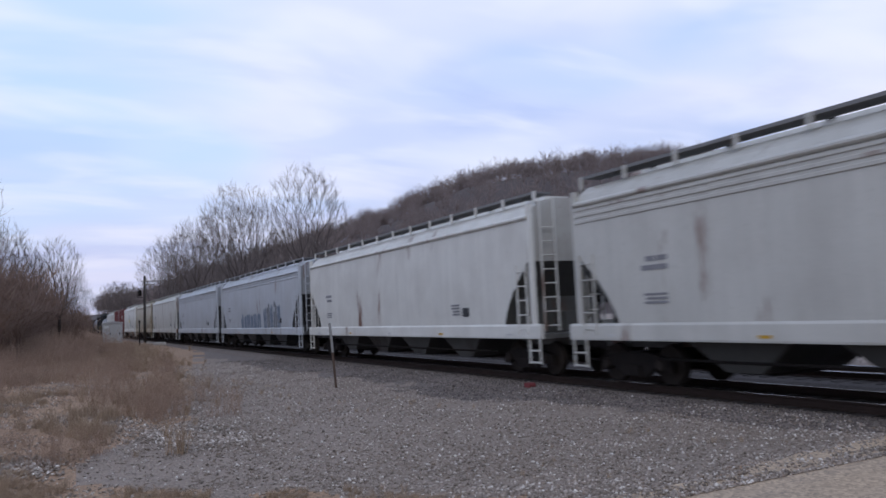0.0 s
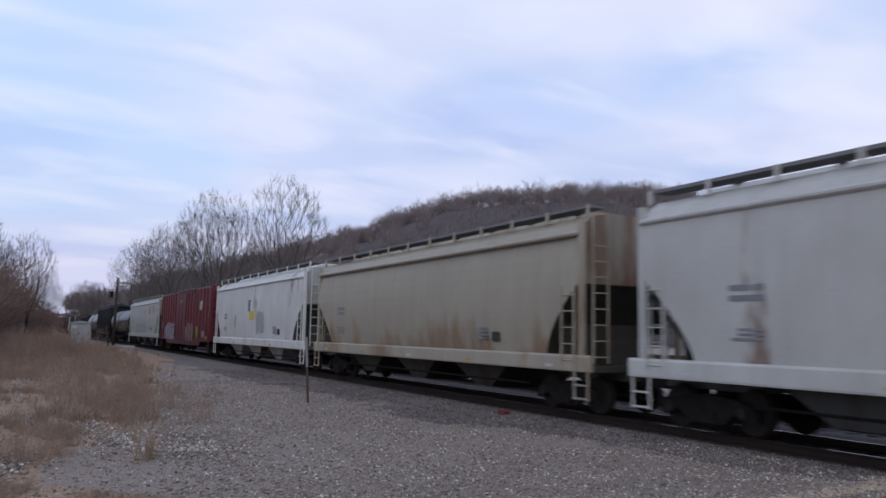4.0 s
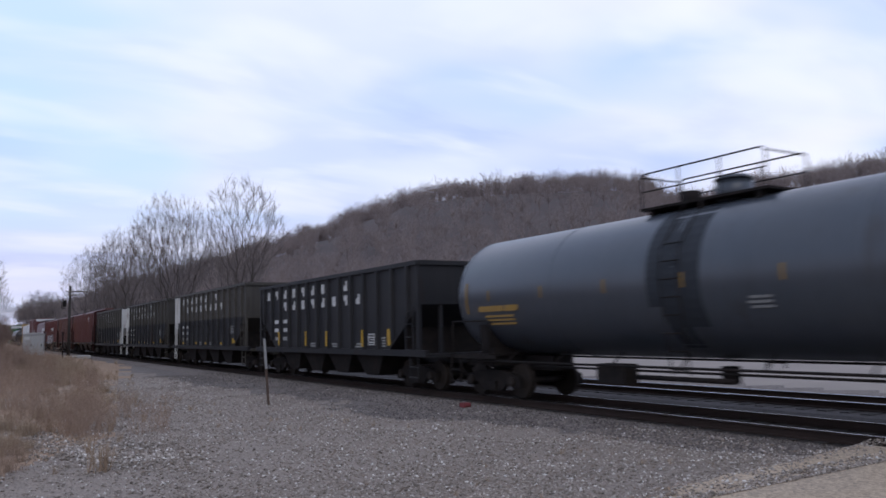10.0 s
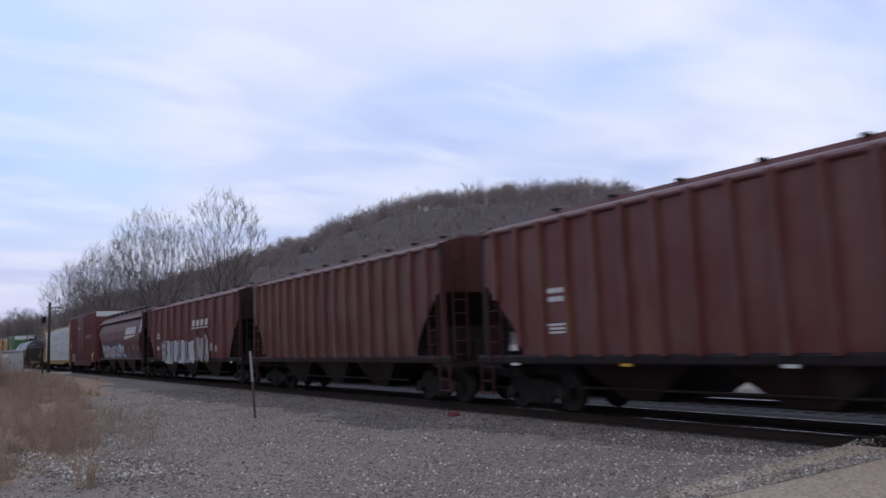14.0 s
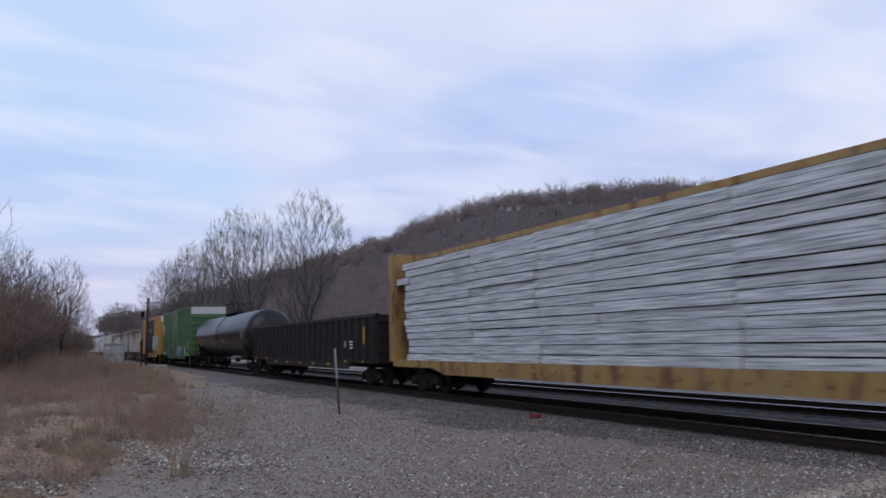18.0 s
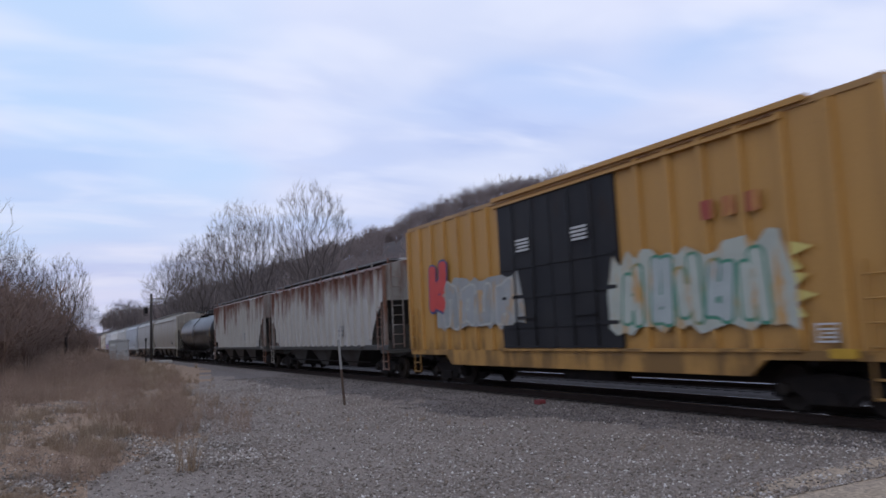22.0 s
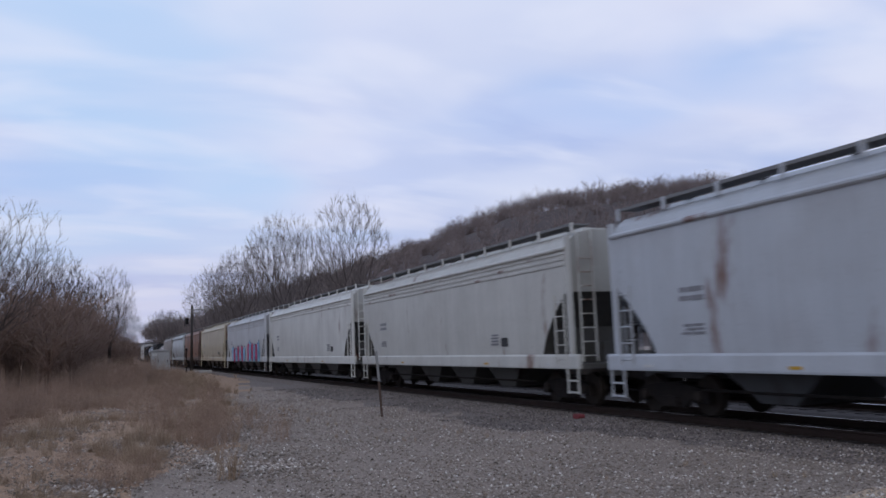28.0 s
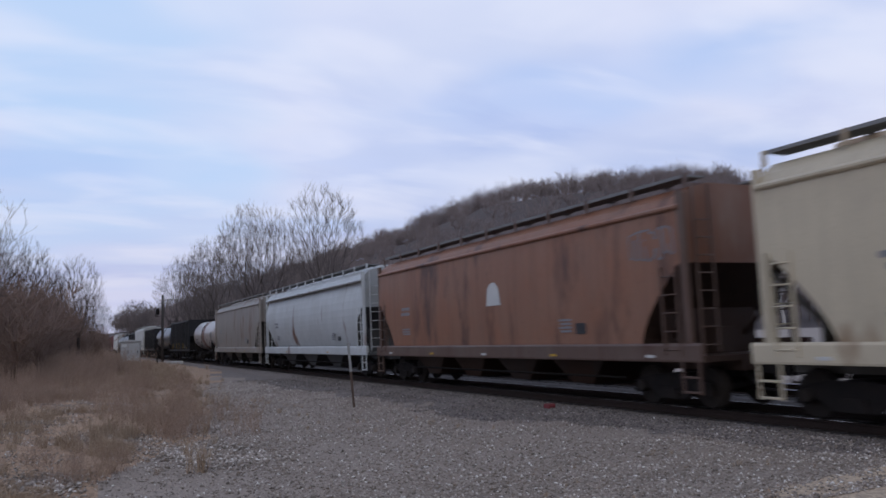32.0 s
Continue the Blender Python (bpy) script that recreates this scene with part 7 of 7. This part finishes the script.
    graffiti(c[0], x, 2.45, 6.35, 1.0, 1.75, (worn((0.10, 0.09, 0.085), GREEN), worn((0.07, 0.07, 0.075), GREEN)), worn((0.05, 0.045, 0.045), GREEN), 4, 15, "dark sprayed graffiti")
    plate(c[0], "paint_patch", x(1.4), -7.85, -6.45, 1.02, 1.4, worn((0.02, 0.33, 0.18), GREEN, 0.4), "bright green overpainted patch")
    plate(c[0], "paint_patch", x(1.4), 6.75, 8.75, 1.02, 1.4, worn((0.02, 0.33, 0.18), GREEN, 0.4), "bright green overpainted patch")
    graffiti(c[0], x, -6.50, -5.60, 1.0, 1.95, (worn((0.37, 0.39, 0.35), GREEN),), worn((0.42, 0.40, 0.36), GREEN), 1, 16, "pale sprayed scrawl")
    bars(c[0], x(2), -7.85, 2.0, 6, 0.6, 0.045, swatch("dim_white", (0.25, 0.235, 0.225)))
    outlined_panel(c[0], x(2), -8.43, -7.95, 1.58, 1.92, WHITE_MARK)
    plate(c[0], "reflector", x(1.5), -8.41, -7.90, 1.05, 1.25, C["orange"])
    bars(c[0], x(3.5) - 0.04, 0.35, 3.7, 3, 0.6, 0.06, swatch("dim_white", (0.25, 0.235, 0.225)))
    YB = (0.42, 0.222, 0.055)
    c = put(boxcar(20.73, YB, "yellow-ochre high boxcar with black double doors and graffiti", top=5.52, white_end=True, door=(-2.50, 2.60), door_color=(0.02, 0.02, 0.022), plug=2, ribs=20, rust=0.1, over=1.42), 20.73)
    x = c[2]
    for y in (-6.35, -5.80, -5.25):
        plate(c[0], "lettering_block", x(3.8), y - 0.15, y + 0.15, 3.68, 4.06, worn((0.30, 0.06, 0.04), YB, 0.62))
    graffiti(c[0], x, -6.60, -2.60, 1.5, 3.2, (worn((0.40, 0.43, 0.37), YB, 0.25), worn((0.36, 0.40, 0.38), YB, 0.25)), worn((0.06, 0.22, 0.14), YB, 0.3), 5, 17, "pale graffiti with green outline and yellow burst", under=worn((0.38, 0.40, 0.34), YB, 0.35))
    for k in range(5):
        z = 1.7 + 0.27 * k
        piece("graffiti_burst", Solid().add([(x(z) - 0.003, -7.05, z), (x(z) - 0.003, -7.05, z + 0.26), (x(z) - 0.003, -7.05 - 0.2 - 0.12 * ((k * 2) % 3), z + 0.05 + 0.08 * (k % 3))], [(0, 1, 2)]).mesh("graffiti_burst", worn((0.55, 0.46, 0.14), YB, 0.3)), c[0], label="yellow sprayed burst")
    graffiti(c[0], x, 1.90, 6.20, 1.75, 3.3, (worn((0.30, 0.31, 0.30), YB, 0.35), worn((0.26, 0.27, 0.26), YB, 0.35)), worn((0.40, 0.40, 0.36), YB, 0.4), 4, 18, "silver sprayed patches", under=worn((0.28, 0.285, 0.27), YB, 0.35))
    graffiti(c[0], x, 5.90, 7.20, 2.3, 4.2, (C["red"], C["blue"]), C["navy"], 1, 19, "red and blue sprayed squiggle")
    for y in (-1.20, 1.30):
        bars(c[0], x(3.9) - 0.05, y, 3.8, 4, 0.65, 0.055, WHITE_MARK)
    outlined_panel(c[0], x(1.9), -7.8, -7.4, 1.3, 1.62, WHITE_MARK)
    plate(c[0], "reflector", x(1.4), -8.10, -7.60, 1.04, 1.2, YELLOW_MARK)
    # rusty ribbed hoppers, tank, pale hoppers
    RG = (0.42, 0.405, 0.375)
    for L, sd in ((18.97, 1), (17.88, 2)):
        c = put(covered_hopper(L, RG, "rust-streaked pale grey ribbed covered hopper car", ribs=20, bays=3, top=4.45, rust=0.66, rust_color=(0.115, 0.05, 0.034), span=(2.2, 4.2)), L)
        bars(c[0], -1.668, -c[1] + 5.2, 1.75, 3, 0.6, 0.1, C["grey"])
    put(tank(19.03, (0.028, 0.026, 0.024), "grimy black tank car with top platform", radius=1.5), 19.03)
    put(pellet(22.38, (0.33, 0.295, 0.24), "dusty tan covered hopper car with smooth sides", rust=0.16, rust_color=DIRT, bay_tone=0.14, thin=True, roundness=0.10), 22.38)
    put(pellet(20.22, (0.40, 0.39, 0.365), "silvery grey covered hopper car with smooth sides", thin=True, bay_tone=0.4), 20.22)
    put(pellet(20.34, BLUEGREY, "pale blue-grey covered hopper car with smooth sides"), 20.34)
    put(pellet(19.04, GREY, "pale grey covered hopper car with banded upper side", bands=3, rust=0.16), 19.04)
    put(pellet(21.45, OFFWHITE, "off-white covered hopper car with banded upper side", bands=2), 21.45)
    c = put(pellet(19.9, (0.54, 0.55, 0.555), "pale grey covered hopper with pink and blue graffiti", bands=3), 19.9)
    f = lambda z: -1.625
    graffiti(c[0], f, -7.1, -1.8, 1.02, 2.6, (C["sky"], C["pink"]), C["navy"], 6, 20, "pink and sky-blue bubble graffiti", tilt=0.2)
    graffiti(c[0], f, -0.85, 6.1, 1.02, 2.3, (C["sky"], C["pink"]), C["navy"], 7, 21, "pink and sky-blue bubble graffiti", tilt=0.2)
    put(pellet(20.28, TAN, "cream-tan covered hopper car with dusty stains", rust=0.42, rust_color=DIRT, span=(2.6, 1.1)), 20.28)
    c = put(pellet(18.96, RUSTBROWN, "rust-brown covered hopper car with a white emblem", rust=0.34, rust_color=(0.07, 0.035, 0.026), sill=(0.10, 0.06, 0.045), roof=(0.08, 0.045, 0.035)), 18.96)
    arch = [(-1.15, 2.55), (-0.3, 2.55)] + [(-0.725 + 0.36 * math.cos(math.pi * k / 10), 2.85 + 0.38 * math.sin(math.pi * k / 10)) for k in range(11)]
    piece("emblem", Solid().add([(c[2](z) - 0.013, y, z) for y, z in arch], [tuple(range(len(arch)))]).mesh("emblem", WHITE_MARK), c[0], label="white arched emblem")
    graffiti(c[0], c[2], -8.3, -6.9, 3.2, 3.85, (paint(RUSTBROWN),), C["grey"], 4, 22, "dark outline scrawl")
    put(pellet(19.47, (0.46, 0.48, 0.48), "silver-grey round-sided covered hopper car", roundness=0.3, bays=3), 19.47)
    put(pellet(18.32, (0.26, 0.23, 0.20), "grey-brown covered hopper car", rust=0.25, bays=3), 18.32)
    put(tank(13.97, (0.52, 0.47, 0.45), "short dirty white tank car", radius=1.4, band=(0.2, 0.1, 0.08)), 13.97)
    put(lettered_hopper(17.05, "black open coal hopper car", seed=1), 17.05)
    tail = ["tank", "dark", "grey", "dark", "tank", "tank", "grey", "red", "dark", "tank", "grey", "dark"]
    for i, k in enumerate(tail):
        if k == "tank":
            put(tank(17.5, BLACK if i % 2 else (0.05, 0.055, 0.065), "black tank car far back in the train"), 17.5)
        elif k == "dark":
            put(coal_hopper(16.4, BLACK, "black open hopper car far back in the train", top=4.1), 16.4)
        elif k == "red":
            put(boxcar(18.0, OXIDE, "oxide-red boxcar far back in the train"), 18.0)
        else:
            put(pellet(19.0, GREY, "pale grey covered hopper far back in the train", bays=3), 19.0)
    return made


FIRST_GAP = 15.73     # the joint between the second and third car, along the track, at the start
TRAIN = build_train()


def motions():
    y = FIRST_GAP - TRAIN[0][1] - TRAIN[1][1]
    for car, L in TRAIN:
        mid = y + L / 2
        walk(car, [(t, pose(TRACK_X, mid - SPEED * t, 0)) for t in (0.0, 16.0, SECONDS)])
        y += L


motions()
